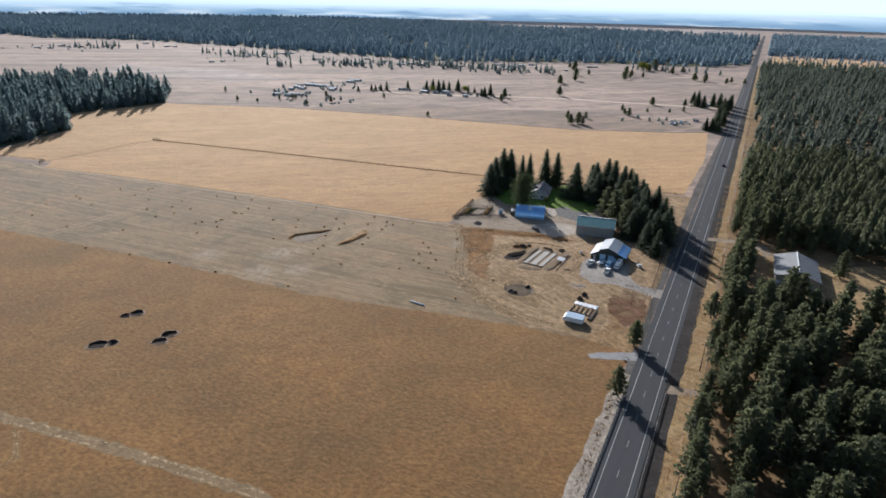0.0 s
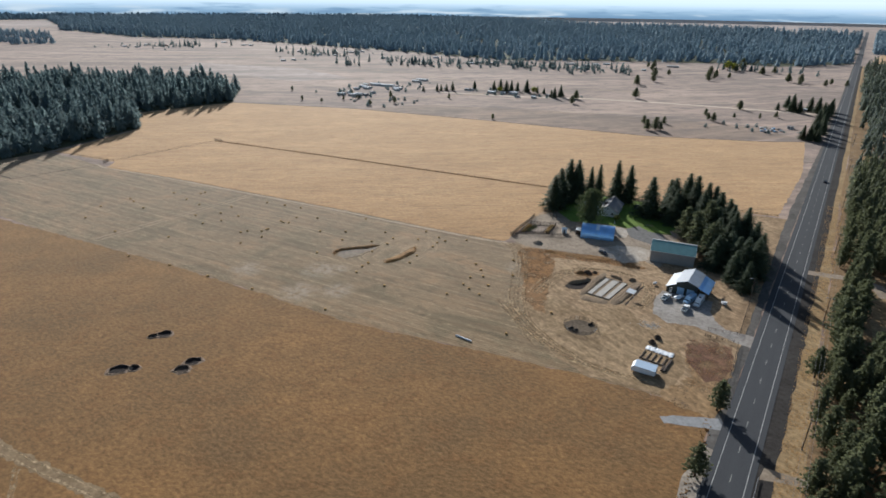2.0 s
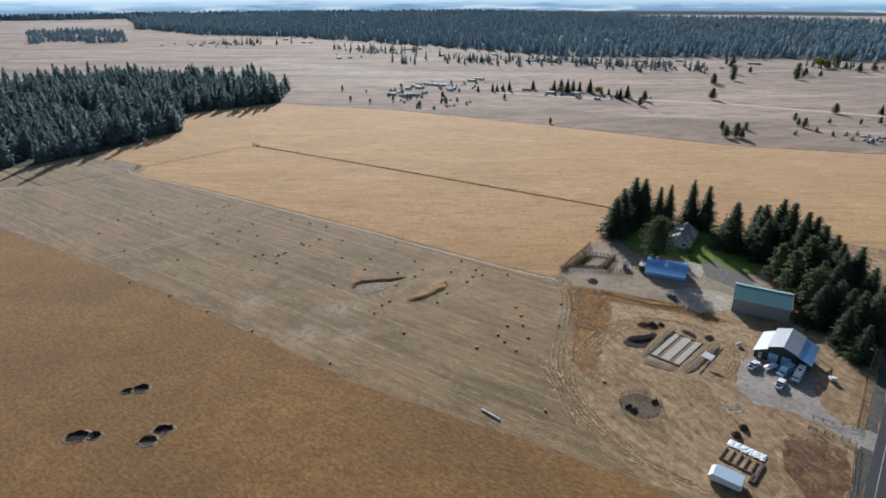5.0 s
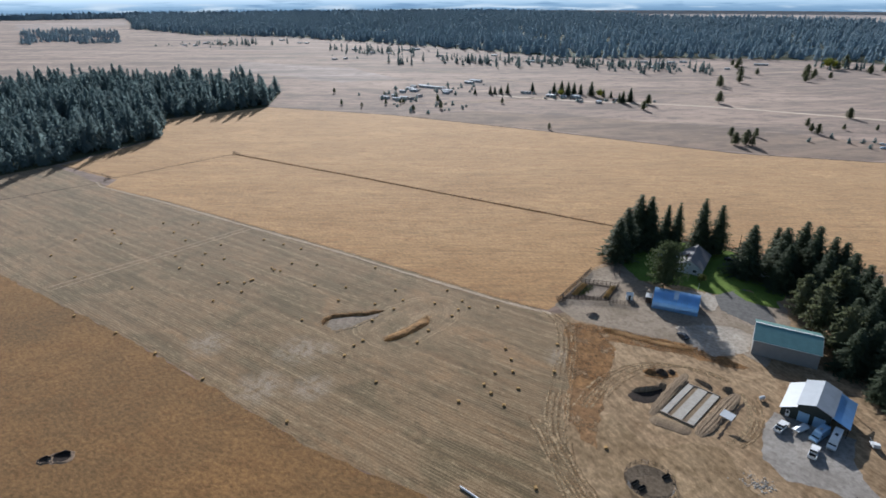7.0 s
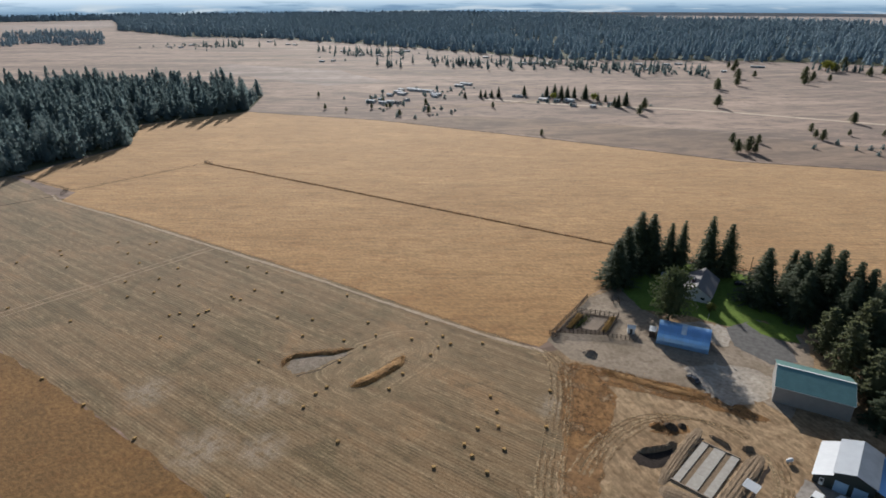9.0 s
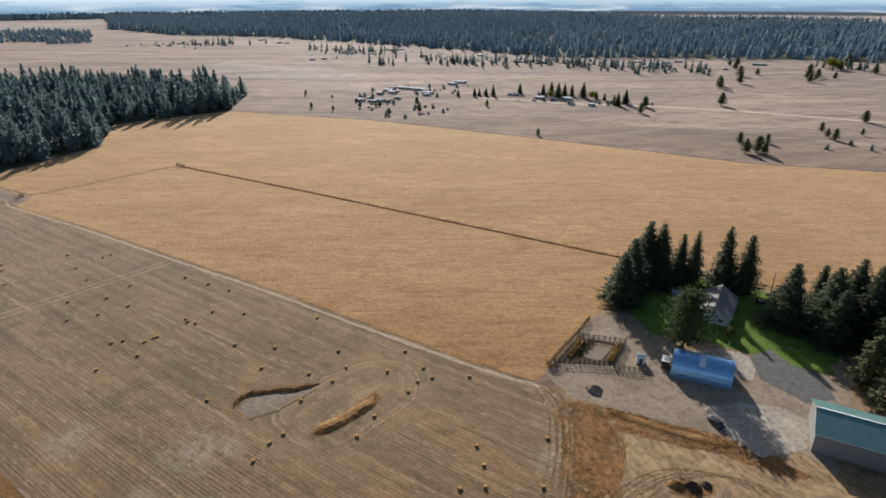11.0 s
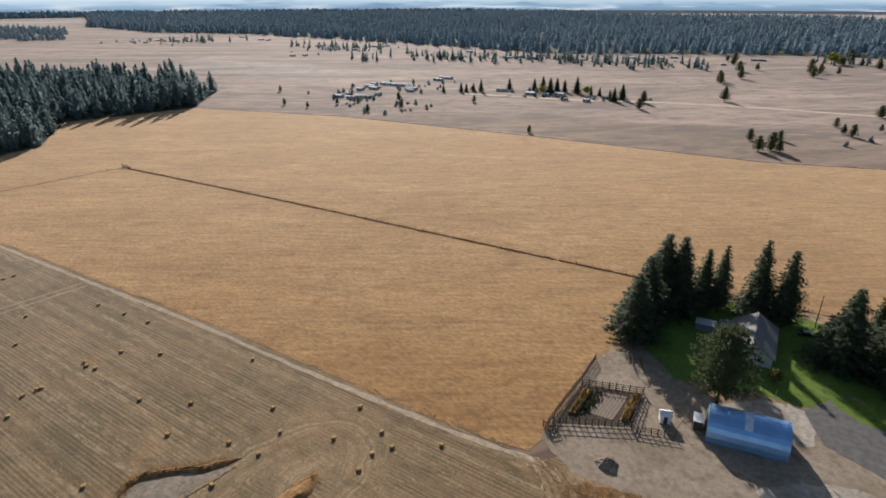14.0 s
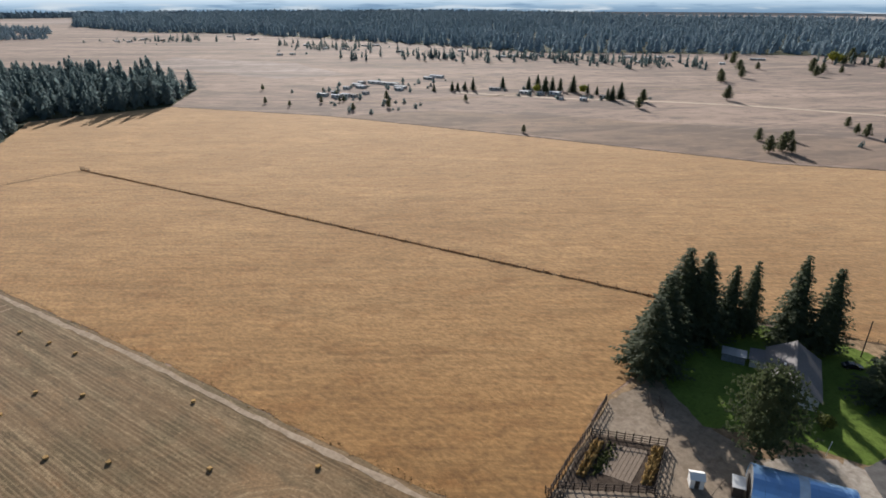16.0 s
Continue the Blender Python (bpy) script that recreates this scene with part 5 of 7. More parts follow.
# ---- vehicles ----
def wheel(parent, x, y, r=0.38, w=0.26):
    g = Geo()
    g.tube((x, y - w / 2, r), (x, y + w / 2, r), r, r, 14)
    tyre = part("wheel", g, RUBBER, parent)
    g = Geo()
    s = 1 if y > 0 else -1
    g.tube((x, y + s * w * 0.45, r), (x, y + s * (w / 2 + 0.02), r), r * 0.55, r * 0.5, 10)
    part("rim", g, STEEL, tyre)


def profile(g, side, half, taper=0.0):
    """A body from its side outline (x, z), to both sides."""
    n = len(side)
    zmax = max(z for _, z in side)
    v = []
    for s in (-1, 1):
        for x, z in side:
            v.append((x, s * (half - taper * max(0, z - 1.0)), z))
    f = [tuple(range(n)), tuple(range(2 * n - 1, n - 1, -1))] + [(i, n + i, n + (i + 1) % n, (i + 1) % n) for i in range(n)]
    g.add(v, f)
    return g


def pickup(m, paint, label, cover=False):
    t = empty("pickup_truck", m, label, "truck")
    g = profile(Geo(), [(-2.8, 0.45), (2.75, 0.45), (2.85, 0.8), (2.7, 1.08), (1.15, 1.18), (-0.95, 1.18), (-0.95, 0.75), (-2.8, 0.75)], 0.98)
    part("body", g, paint, t)
    g = profile(Geo(), [(-0.95, 1.15), (1.2, 1.15), (0.45, 1.85), (-0.8, 1.88)], 0.95, 0.18)
    part("cab", g, paint, t)
    g = profile(Geo(), [(-0.97, 1.28), (1.12, 1.22), (0.5, 1.76), (-0.84, 1.78)], 0.962, 0.165)
    part("window", g, GLASS_DARK, t, "dark cab windows")
    g = Geo()
    g.box(-2.85, -0.95, 0.82, 0.98, 0.7, 1.22).box(-2.85, -0.95, -0.98, -0.82, 0.7, 1.22).box(-2.88, -2.76, -0.98, 0.98, 0.7, 1.22)
    part("bed_side", g, paint, t)
    g = Geo()
    g.box(-2.76, -0.97, -0.82, 0.82, 0.752, 0.79)
    part("bed_floor", g, RUBBER, t, "dark bed liner")
    for x in (-1.85, 1.85):
        for y in (-0.86, 0.86):
            wheel(t, x, y)
    g = Geo()
    g.box(2.8, 2.95, -0.95, 0.95, 0.42, 0.62)
    part("bumper", g, STEEL, t)
    for y in (-0.72, 0.72):
        g = Geo()
        g.box(2.72, 2.86, y - 0.17, y + 0.17, 0.78, 0.95)
        part("headlight", g, GLASS_DARK, t)
    return t


def van(m, paint, label, length=6.2, high=2.7, name="van", category="van"):
    t = empty(name, m, label, category)
    a = length / 2
    g = profile(Geo(), [(-a, 0.5), (a, 0.5), (a + 0.1, 1.0), (a - 0.7, 1.35), (a - 1.5, high - 0.25), (a - 1.9, high), (-a + 0.15, high), (-a, high - 0.2)], 1.08, 0.05)
    part("body", g, paint, t)
    g = profile(Geo(), [(a - 0.78, 1.45), (a - 0.72, 1.4), (a - 1.42, high - 0.42), (a - 1.5, high - 0.38)], 0.9)
    part("windscreen", g, GLASS_DARK, t)
    for y in (-1.09, 1.09):
        g = Geo()
        g.box(a - 2.5, a - 1.7, y - 0.02, y + 0.02, 1.5, 2.1)
        part("window", g, GLASS_DARK, t)
    for x in (-a + 1.2, a - 1.1):
        for y in (-0.92, 0.92):
            wheel(t, x, y, 0.4)
    g = Geo()
    g.box(-0.5, 0.3, -0.35, 0.35, high, high + 0.22)
    part("roof_vent", g, RUBBER if name == "motorhome" else STEEL, t)
    g = Geo()
    g.box(a + 0.05, a + 0.2, -1.0, 1.0, 0.45, 0.7)
    part("bumper", g, STEEL, t)
    return t


def car(m, paint, label):
    t = empty("car", m, label, "car")
    part("body", profile(Geo(), [(-2.2, 0.3), (2.2, 0.3), (2.25, 0.65), (1.1, 0.9), (-1.5, 0.95), (-2.2, 0.9)], 0.88), paint, t)
    part("roof", profile(Geo(), [(1.1, 0.88), (0.35, 1.4), (-1.0, 1.42), (-1.7, 0.92)], 0.85, 0.3), paint, t)
    part("window", profile(Geo(), [(1.0, 0.95), (0.33, 1.33), (-0.98, 1.35), (-1.58, 0.97)], 0.862, 0.28), GLASS_DARK, t)
    for x in (-1.4, 1.4):
        for y in (-0.78, 0.78):
            wheel(t, x, y, 0.32, 0.22)
    return t


GD = 0.07
pickup(pose(-38.2, 157.9, GD, 0, 0, 79), PAINT_WHITE, "white pickup truck with its bed open beside the garage")
pickup(pose(-29.6, 152.8, GD, 0, 0, 88), PAINT_WHITE, "white pickup truck with a dark open bed on the drive")
van(pose(-29.7, 160.3, GD, 0, 0, -107), PAINT_BLUE, "white and pale blue box van before the garage", 6.4, 2.9, "box_van", "van")
van(pose(-26.3, 160.5, GD, 0, 0, -94), PAINT_WHITE, "white motorhome with a dark roof vent", 7.4, 2.9, "motorhome", "motorhome")
car(pose(road_x(385) + 1.8, 385, 0.106, 0, 0, 89), PAINT_DARK, "dark car driving away on the road")
car(pose(-80.3, 261.4, 0.08, 0, 0, 25), PAINT_DARK, "dark car parked on the lawn behind the house")

boat = empty("boat", pose(-34.0, 160.4, GD, 0, 0, -115), "white covered boat on a trailer", "boat")
g = profile(Geo(), [(-2.3, 1.0), (-2.2, 0.55), (1.4, 0.55), (2.5, 1.05)], 0.95, 0.0)
part("hull", g, PAINT_WHITE, boat)
g = Geo()
g.add([(-2.35, -0.98, 1.0), (-2.35, 0.98, 1.0), (1.3, 0.98, 1.02), (2.55, 0, 1.08), (1.3, -0.98, 1.02), (-2.2, 0, 1.35), (0.9, 0, 1.6)], [(0, 5, 1), (1, 5, 6, 2), (2, 6, 3), (3, 6, 4), (4, 6, 5, 0)])
part("cover", g, TARP, boat)
g = Geo()
g.box(-1.8, 3.2, -0.06, 0.06, 0.42, 0.54).box(-0.9, -0.7, -0.9, 0.9, 0.4, 0.5)
part("trailer_frame", g, STEEL, boat)
for y in (-0.95, 0.95):
    wheel(boat, -0.8, y, 0.32, 0.2)


# ---- yard things ----
def heap(name, pts, width, height, material, label, crater=0.0, seed=1, ring=24, category="heap", flat=0.9, smooth=False):
    """An uneven bank of earth along points; crater sinks its top."""
    r = random.Random(seed)
    g = Geo()
    n, m = len(pts) * 9, 13
    path = []
    for i in range(n + 1):
        k = i / n * (len(pts) - 1)
        j = min(int(k), len(pts) - 2)
        q = k - j
        path.append((pts[j][0] + (pts[j + 1][0] - pts[j][0]) * q, pts[j][1] + (pts[j + 1][1] - pts[j][1]) * q))
    for i, (x, y) in enumerate(path):
        a, b = path[max(0, i - 1)], path[min(n, i + 1)]
        d = math.hypot(b[0] - a[0], b[1] - a[1]) or 1
        nx, ny = -(b[1] - a[1]) / d, (b[0] - a[0]) / d
        end = min(1.0, min(i, n - i) / n * 5 + 0.12)
        blunt = end ** 0.35 if flat < 0.6 else end
        wob = 1 + 0.12 * math.sin(i * 0.31 + seed) + r.uniform(-0.07, 0.07)
        for j in range(m):
            s = j / (m - 1) * 2 - 1
            z = height * end * wob * (max(0.0, math.cos(s * math.pi / 2)) ** flat) * (1 + 0.12 * math.sin(j * 2.3 + seed) + r.uniform(-0.14, 0.14) * (0.5 if flat < 0.6 else 1))
            if crater:
                z *= 1 - crater * max(0, 1 - abs(s) * 2.2)
            g.v.append((x + nx * s * width / 2 * blunt * (1 + r.uniform(-0.12, 0.12)), y + ny * s * width / 2 * blunt, max(0.0, z)))
    for i in range(n):
        for j in range(m - 1):
            p = i * m + j
            g.f.append((p, p + 1, p + m + 1, p + m))
    return tagged(link(name, g, material, smooth=smooth), label, category)


def mound(name, x, y, rx, ry, height, material, label, seed, turn=0.0):
    """A rounded, uneven heap of loose earth."""
    r = random.Random(seed)
    g = Geo()
    n, rings = 26, 9
    lob = [1 + 0.16 * math.sin(2 * i * math.tau / n + seed) + r.uniform(-0.09, 0.09) for i in range(n)]
    for q in range(rings):
        k = q / rings
        for i in range(n):
            a = i * math.tau / n
            w = (1 - k) * lob[i]
            z = height * math.cos((1 - k) * math.pi / 2) ** 0.8 * (1 + r.uniform(-0.16, 0.16)) if q else 0.0
            g.v.append((math.cos(a) * rx * w, math.sin(a) * ry * w, z))
    g.v.append((0, 0, height))
    g.f = [(q * n + i, q * n + (i + 1) % n, (q + 1) * n + (i + 1) % n, (q + 1) * n + i) for q in range(rings - 1) for i in range(n)]
    g.f += [((rings - 1) * n + i, (rings - 1) * n + (i + 1) % n, rings * n) for i in range(n)]
    ob = link(name, g, material)
    ob.matrix_basis = pose(x, y, 0.05, 0, 0, turn)
    return tagged(ob, label, "heap")


def tufts(name, places, height, width, material, label, seed, lean=0.35):
    """Grass or weeds: every tuft a small leaning pyramid of blades."""
    r = np.random.default_rng(seed)
    n = len(places)
    a0 = r.uniform(0, math.tau, n)
    h = height * r.uniform(0.6, 1.3, n)
    wd = width * r.uniform(0.6, 1.3, n)
    V = []
    for k in range(3):
        a = a0 + k * math.tau / 3
        V.append(np.stack([places[:, 0] + np.cos(a) * wd, places[:, 1] + np.sin(a) * wd, np.zeros(n)], -1))
    V.append(np.stack([places[:, 0] + r.normal(0.15, lean, n) * h, places[:, 1] + r.normal(-0.15, lean, n) * h, h], -1))
    v = np.stack(V, 1).reshape(-1, 3)
    f = (np.array([[0, 1, 3], [1, 2, 3], [2, 0, 3]])[None] + (np.arange(n) * 4)[:, None, None]).reshape(-1, 3)
    return tagged(cloud(name, v, f, material), label, "grass", kind="stuff")


def clumpy(poly, n, seed, size=9.0, bias=0.35):
    """Places in a polygon, drawn together into drifts."""
    p = scatter(poly, n, seed)
    q = p / size
    v = np.sin(q[:, 0] * 1.3 + 2 * np.sin(q[:, 1] * 0.7)) * np.sin(q[:, 1] * 1.7 + 1.5 * np.sin(q[:, 0] * 0.9 + 1)) * 0.5 + 0.5
    r = np.random.default_rng(seed + 1)
    return p[v + r.uniform(-0.3, 0.3, len(p)) > bias]


def along(path, n, spread, seed):
    """Places scattered along a line."""
    r = np.random.default_rng(seed)
    q = np.array(path)
    d = np.concatenate([[0], np.cumsum(np.hypot(*np.diff(q, axis=0).T))])
    k = r.uniform(0, d[-1], n)
    return np.stack([np.interp(k, d, q[:, 0]), np.interp(k, d, q[:, 1])], 1) + r.normal(0, spread, (n, 2))


tufts("edge_grass", along([(x, y - 0.6) for x, y in EDGE_NEAR[3:]], 700, 0.8, 41), 0.15, 0.16, GOLD_TUFT, "taller dry grass along the field edge", 42)
tufts("edge_grass", along([(-410, 131.5), (-350, 142.2), (-276, 152.6), (-213, 161.6), (-160, 167.4), (-134, 170.6), (-119, 173.6)], 600, 0.6, 43), 0.2, 0.3, RIPE_TUFT, "taller ripe grass along the track", 44)
tufts("edge_grass", along([(-8.2, -60), (-8.2, 60), (-9, 90)], 500, 0.7, 45), 0.3, 0.35, GOLD_TUFT, "taller dry grass beside the shoulder", 46)
tufts("fence_grass", along([(-416, 224), (-300, 243), (-136, 267.5), (-103, 272), (-82, 277)], 1700, 0.4, 47), 0.5, 0.35, DRY_WEED, "brown weeds under the field fence", 48)
for k, poly in enumerate(([(-109, 167), (-100.5, 174), (-89, 165), (-84, 151), (-85, 140), (-90.6, 138), (-97, 149), (-102, 157)], [(-112, 169.5), (-97, 176.3), (-80, 181.3), (-62, 184), (-52, 182), (-55, 178.5), (-70, 176), (-93, 168)], [(-25, 130.8), (-17.7, 136), (-9.8, 133), (-7.6, 119.7), (-10.3, 107), (-16, 100), (-21, 114.4)])):
    p = clumpy(poly, 2600, 50 + k, 3.0, 0.45)
    tufts("dead_weeds", p, 0.2, 0.15, DRY_WEED, "brown dead weeds in a ragged patch", 60 + k)
p = clumpy([(8.8, -20), (15, -20), (16, 200), (18, 330), (10, 330)], 9000, 72, 5.0, 0.3)
tufts("verge_grass", p, 0.12, 0.3, RIPE_TUFT, "dry pale grass on the verge", 73)

# pits dug in the near field
SPOIL = soil("pale_spoil", (0.20, 0.145, 0.10), (0.27, 0.20, 0.145), (0.13, 0.09, 0.062), 0.5, 1.5)
# shade inside pits and trenches put into a near-black earth colour
PIT_SHADE = soil("shade_dark_earth", (0.03, 0.024, 0.021), (0.045, 0.036, 0.031), (0.022, 0.018, 0.016), 0.3, 1.5, con=0.1)
for k, (x, y, a, b, mat) in enumerate(((-176.2, 28.8, 2.5, 1.7, PIT_SHADE), (-178.2, 25.7, 1.5, 1.0, EARTH), (-168.6, 8.6, 2.9, 1.9, PIT_SHADE), (-165.6, 11.6, 1.7, 1.3, PIT_SHADE), (-152.4, 20.0, 2.3, 1.7, EARTH), (-153.6, 24.4, 2.7, 1.6, PIT_SHADE))):
    t = empty("dug_pit", pose(x, y, 0, 0, 0, 52), "pit in the dry grass with shade-dark floor and grey spoil" if mat is PIT_SHADE else "shallow pit with a low rim of grey spoil", "pit", "pits in the field")
    n = 18
    rr = random.Random(90 + k)
    wob = [rr.uniform(0.85, 1.15) for _ in range(n)]
    rings = []
    # rim raised on the sun side so that it shades the floor
    for r0, z in ((1.4, 0.035), (1.22, 0.2), (1.06, 0.34), (0.96, 0.26), (0.88, 0.05), (0.0, 0.045)):
        rings.append([(math.cos(i * math.tau / n) * a * r0 * wob[i], math.sin(i * math.tau / n) * b * r0 * wob[i], z * (rr.uniform(0.7, 1.25) * (0.6 + 1.7 * max(0.0, math.cos(i * math.tau / n - 1.43))) if z > 0.1 else 1)) for i in range(n)])
    for nm, lo, hi, m in (("rim", 0, 3, SPOIL), ("floor", 3, 5, mat)):
        g = Geo()
        for L in range(lo, hi):
            g.add(rings[L] + rings[L + 1], [(i, (i + 1) % n, n + (i + 1) % n, n + i) for i in range(n)])
        part(nm, g, m, t)

# spoil banks in the stubble
heap("spoil_bank", [(-151.4, 119.5), (-150.2, 124.5), (-149.2, 130), (-148.9, 136), (-150.2, 141.5)], 4.4, 0.75, GOLD_FAR, "long low bank overgrown with dry weeds", 0, 5, category="bank", smooth=True)
p = along([(-151.2, 120.2), (-150.0, 125), (-149.1, 130), (-149.0, 136), (-150.1, 140.5)], 1500, 0.9, 75)
tufts("dead_weeds", p, 0.14, 0.12, RIPE_TUFT, "dry golden weeds on the bank", 76).location.z = 0.45
heap("cut_bank", [(-175.2, 112.3), (-177.6, 115.2), (-177.4, 118.6), (-175.0, 121.6), (-172.6, 124.6), (-169.6, 127.2), (-167.2, 131.6), (-165.8, 134.0)], 2.2, 0.6, WEEDS, "curved cut bank of dark earth and weeds", 0, 6, category="bank")
p = along([(-176.6, 113.5), (-178.4, 117), (-176.0, 121.8), (-173.4, 125.2), (-170.4, 128.0), (-168, 132)], 700, 0.6, 77)
tufts("dead_weeds", p, 0.14, 0.12, RIPE_TUFT, "dry weeds along the cut bank", 78).location.z = 0.3
sheet("cut_floor", [(-174.4, 113), (-176.2, 116), (-175.8, 118.4), (-173.6, 121.2), (-171.2, 124.2), (-168.2, 126.8), (-166, 131.4), (-165, 130), (-166.4, 124.5), (-166.6, 118), (-169.8, 113)], 0.024, soil("scraped_clay", (0.20, 0.165, 0.128), (0.265, 0.22, 0.175), (0.15, 0.118, 0.088), 0.12, 0.8), "scraped clay floor beside the cut bank", "ground", 1.0, 0.4)
ribbon("cut_edge", [(-164.6, 131.8), (-164.9, 126), (-165.4, 119), (-168.4, 112.6)], 0.5, 0.03, EARTH, "thin dark edge of the scraped floor", "ground", 1.0, 0.2)

# foundation slab with earth banks round it
DUG = soil("dug_clay_soil", (0.195, 0.145, 0.097), (0.262, 0.197, 0.133), (0.125, 0.091, 0.061), 0.25, 0.9, 82, 5.0, con=0.45)
slab = empty("foundation_slab", pose(-60.2, 152.5, 0.05, 0, 0, -2.0), "concrete foundation in strips with bare ground between", "foundation")
for k, (x0, x1, mat, z, nm) in enumerate(((-4.6, -2.9, CONCRETE, 0.30, "slab_strip"), (-2.9, -1.5, DUG, 0.12, "earth_strip"), (-1.5, 1.2, CONCRETE, 0.30, "slab_strip"), (1.2, 2.6, DUG, 0.12, "earth_strip"), (2.6, 4.5, CONCRETE, 0.30, "slab_strip"))):
    for j in range(3 if mat is CONCRETE else 1):
        n = 3 if mat is CONCRETE else 1
        y0, y1 = -8.6 + 17.4 * j / n, -8.6 + 17.4 * (j + 1) / n
        g = Geo()
        g.add([(x + 0.06 * y + sx, y, zz) for zz in (0, z) for x, y, sx in ((x0, y0, 0.015), (x1, y0, -0.015), (x1, y1 - 0.03, -0.015), (x0, y1 - 0.03, 0.015))], [(3, 2, 1, 0), (4, 5, 6, 7), (0, 1, 5, 4), (1, 2, 6, 5), (2, 3, 7, 6), (3, 0, 4, 7)])
        part(nm, g, mat, slab)
g = Geo()
g.box(-5.5, 4.1, -8.9, -8.62, 0, 0.42).box(-3.9, 5.2, 8.82, 9.1, 0, 0.42)
part("form_board", g, PALE_WOOD, slab)
heap("earth_bank", [(-67.2, 141), (-67.0, 150), (-66.6, 158), (-66.0, 166.5)], 3.2, 0.5, DUG, "flat-topped furrowed bank of dug earth beside the slab", 0, 7, category="bank", flat=0.3)
heap("earth_bank", [(-54.2, 140.8), (-53.2, 148), (-52.2, 157), (-51.2, 166)], 4.4, 0.6, DUG, "wide furrowed bank of dug earth along the slab", 0, 8, category="bank", flat=0.22)
heap("earth_bank", [(-67, 139.3), (-61.5, 140.2), (-56, 141)], 4.6, 0.32, DUG, "low apron of loose earth before the slab", 0, 12, category="bank", flat=0.5)
heap("earth_bank", [(-63.5, 165.3), (-60.5, 164.6), (-57.5, 163.8)], 1.6, 0.8, DUG, "small heap of earth behind the slab", 0, 9, category="bank")
heap("earth_bank", [(-55.4, 165.2), (-53.0, 167.4)], 1.9, 1.0, DUG, "lumpy heap of dark earth behind the bank", 0, 19, category="bank")
heap("earth_bank", [(-75.8, 147.6), (-73, 150.2), (-70.5, 153.5), (-69.3, 157.5)], 1.8, 1.1, DUG, "cut bank of earth above the trench", 0, 10, category="bank", flat=0.5)
# flat dark sheet stands in for the shade in the trench
sheet("trench_floor", [(-75.8, 144.6), (-73.5, 143.6), (-70.2, 144.8), (-68.4, 147), (-68.3, 151.5), (-69.4, 156), (-70.6, 152.6), (-73, 149.2), (-75.6, 147.4)], 0.068, PIT_SHADE, "trench beside the slab, its shade as a dark sheet", "ground", 0.8, 0.25)
# dark strips stand in for the shade along the banks
for x0, y0, x1, y1 in ((-65.35, 144, -64.2, 163), (-49.9, 143, -48.6, 165)):
    ribbon("trench_floor", [(x0, y0), ((x0 + x1) / 2, (y0 + y1) / 2), (x1, y1)], 0.75, 0.0675, PIT_SHADE, "narrow dark strip for shade along the bank", "ground", 1.0, 0.22)
mound("spoil_heap", -75.2, 160.3, 1.9, 1.5, 0.9, WEEDS, "rusty brown heap of earth and weeds", 33, 40)
mound("spoil_heap", -72.3, 162.0, 1.9, 1.5, 1.2, EARTH, "dark heap of earth with clods", 34, 20)
mound("spoil_heap", -70.0, 164.3, 1.3, 1.1, 0.8, EARTH, "small dark heap of earth with clods", 36, 20)
q = np.random.default_rng(61).normal(0, 1, (500, 2)) * (1.9, 1.6) + (-73.0, 161.6)
tufts("dead_weeds", q, 0.25, 0.16, DRY_WEED, "rusty weeds round the earth heap", 62)

r = np.random.default_rng(77)
V, F = [], []
for _ in range(90):
    c = r.normal(0, 1, 2) * (1.9, 1.2) + (-38.0, 133.5)
    s = r.uniform(0.12, 0.38)
    o = len(V)
    V += [(c[0] + s * x * r.uniform(0.7, 1.3), c[1] + s * y * r.uniform(0.7, 1.3), 0.05 + s * z) for x, y, z in ((-1, 0, 0), (0, -1, 0), (1, 0, 0), (0, 1, 0), (0.1, 0.1, 0.9))]
    F += [(o, o + 1, o + 4), (o + 1, o + 2, o + 4), (o + 2, o + 3, o + 4), (o + 3, o, o + 4)]
tagged(cloud("rubble", np.array(V), np.array(F), CONCRETE), "scattered pale stones and broken concrete", "rubble", kind="stuff")

# sheep ring of panels
ring = empty("round_pen", pose(-58.0, 117.2, 0.06), "oval pen of thin metal panels round dark dirt", "pen")
n = 22
pts = [(5.9 * math.cos(i * math.tau / n), 5.7 * math.sin(i * math.tau / n)) for i in range(n)]
for i in range(n):
    (x0, y0), (x1, y1) = pts[i], pts[(i + 1) % n]
    g = Geo()
    for z in (0.35, 0.7, 1.05, 1.4):
        g.tube((x0, y0, z), (x1, y1, z), 0.03, 0.03, 5)
    part("panel", g, STEEL if i % 7 == 0 else RAIL_WOOD, ring)
    g = Geo()
    g.tube((x0, y0, 0), (x0, y0, 1.6), 0.06, 0.05, 6)
    part("post", g, RAIL_WOOD, ring)
sheet("pen_floor", [(-58 + 5.7 * math.cos(i * 0.3), 117.2 + 5.5 * math.sin(i * 0.3)) for i in range(21)], 0.066, soil("trampled_dirt", (0.10, 0.078, 0.055), (0.15, 0.118, 0.085), (0.065, 0.05, 0.036), 0.2, 0.8), "dark trampled dirt inside the round pen", "ground", 1.0, 0.2)
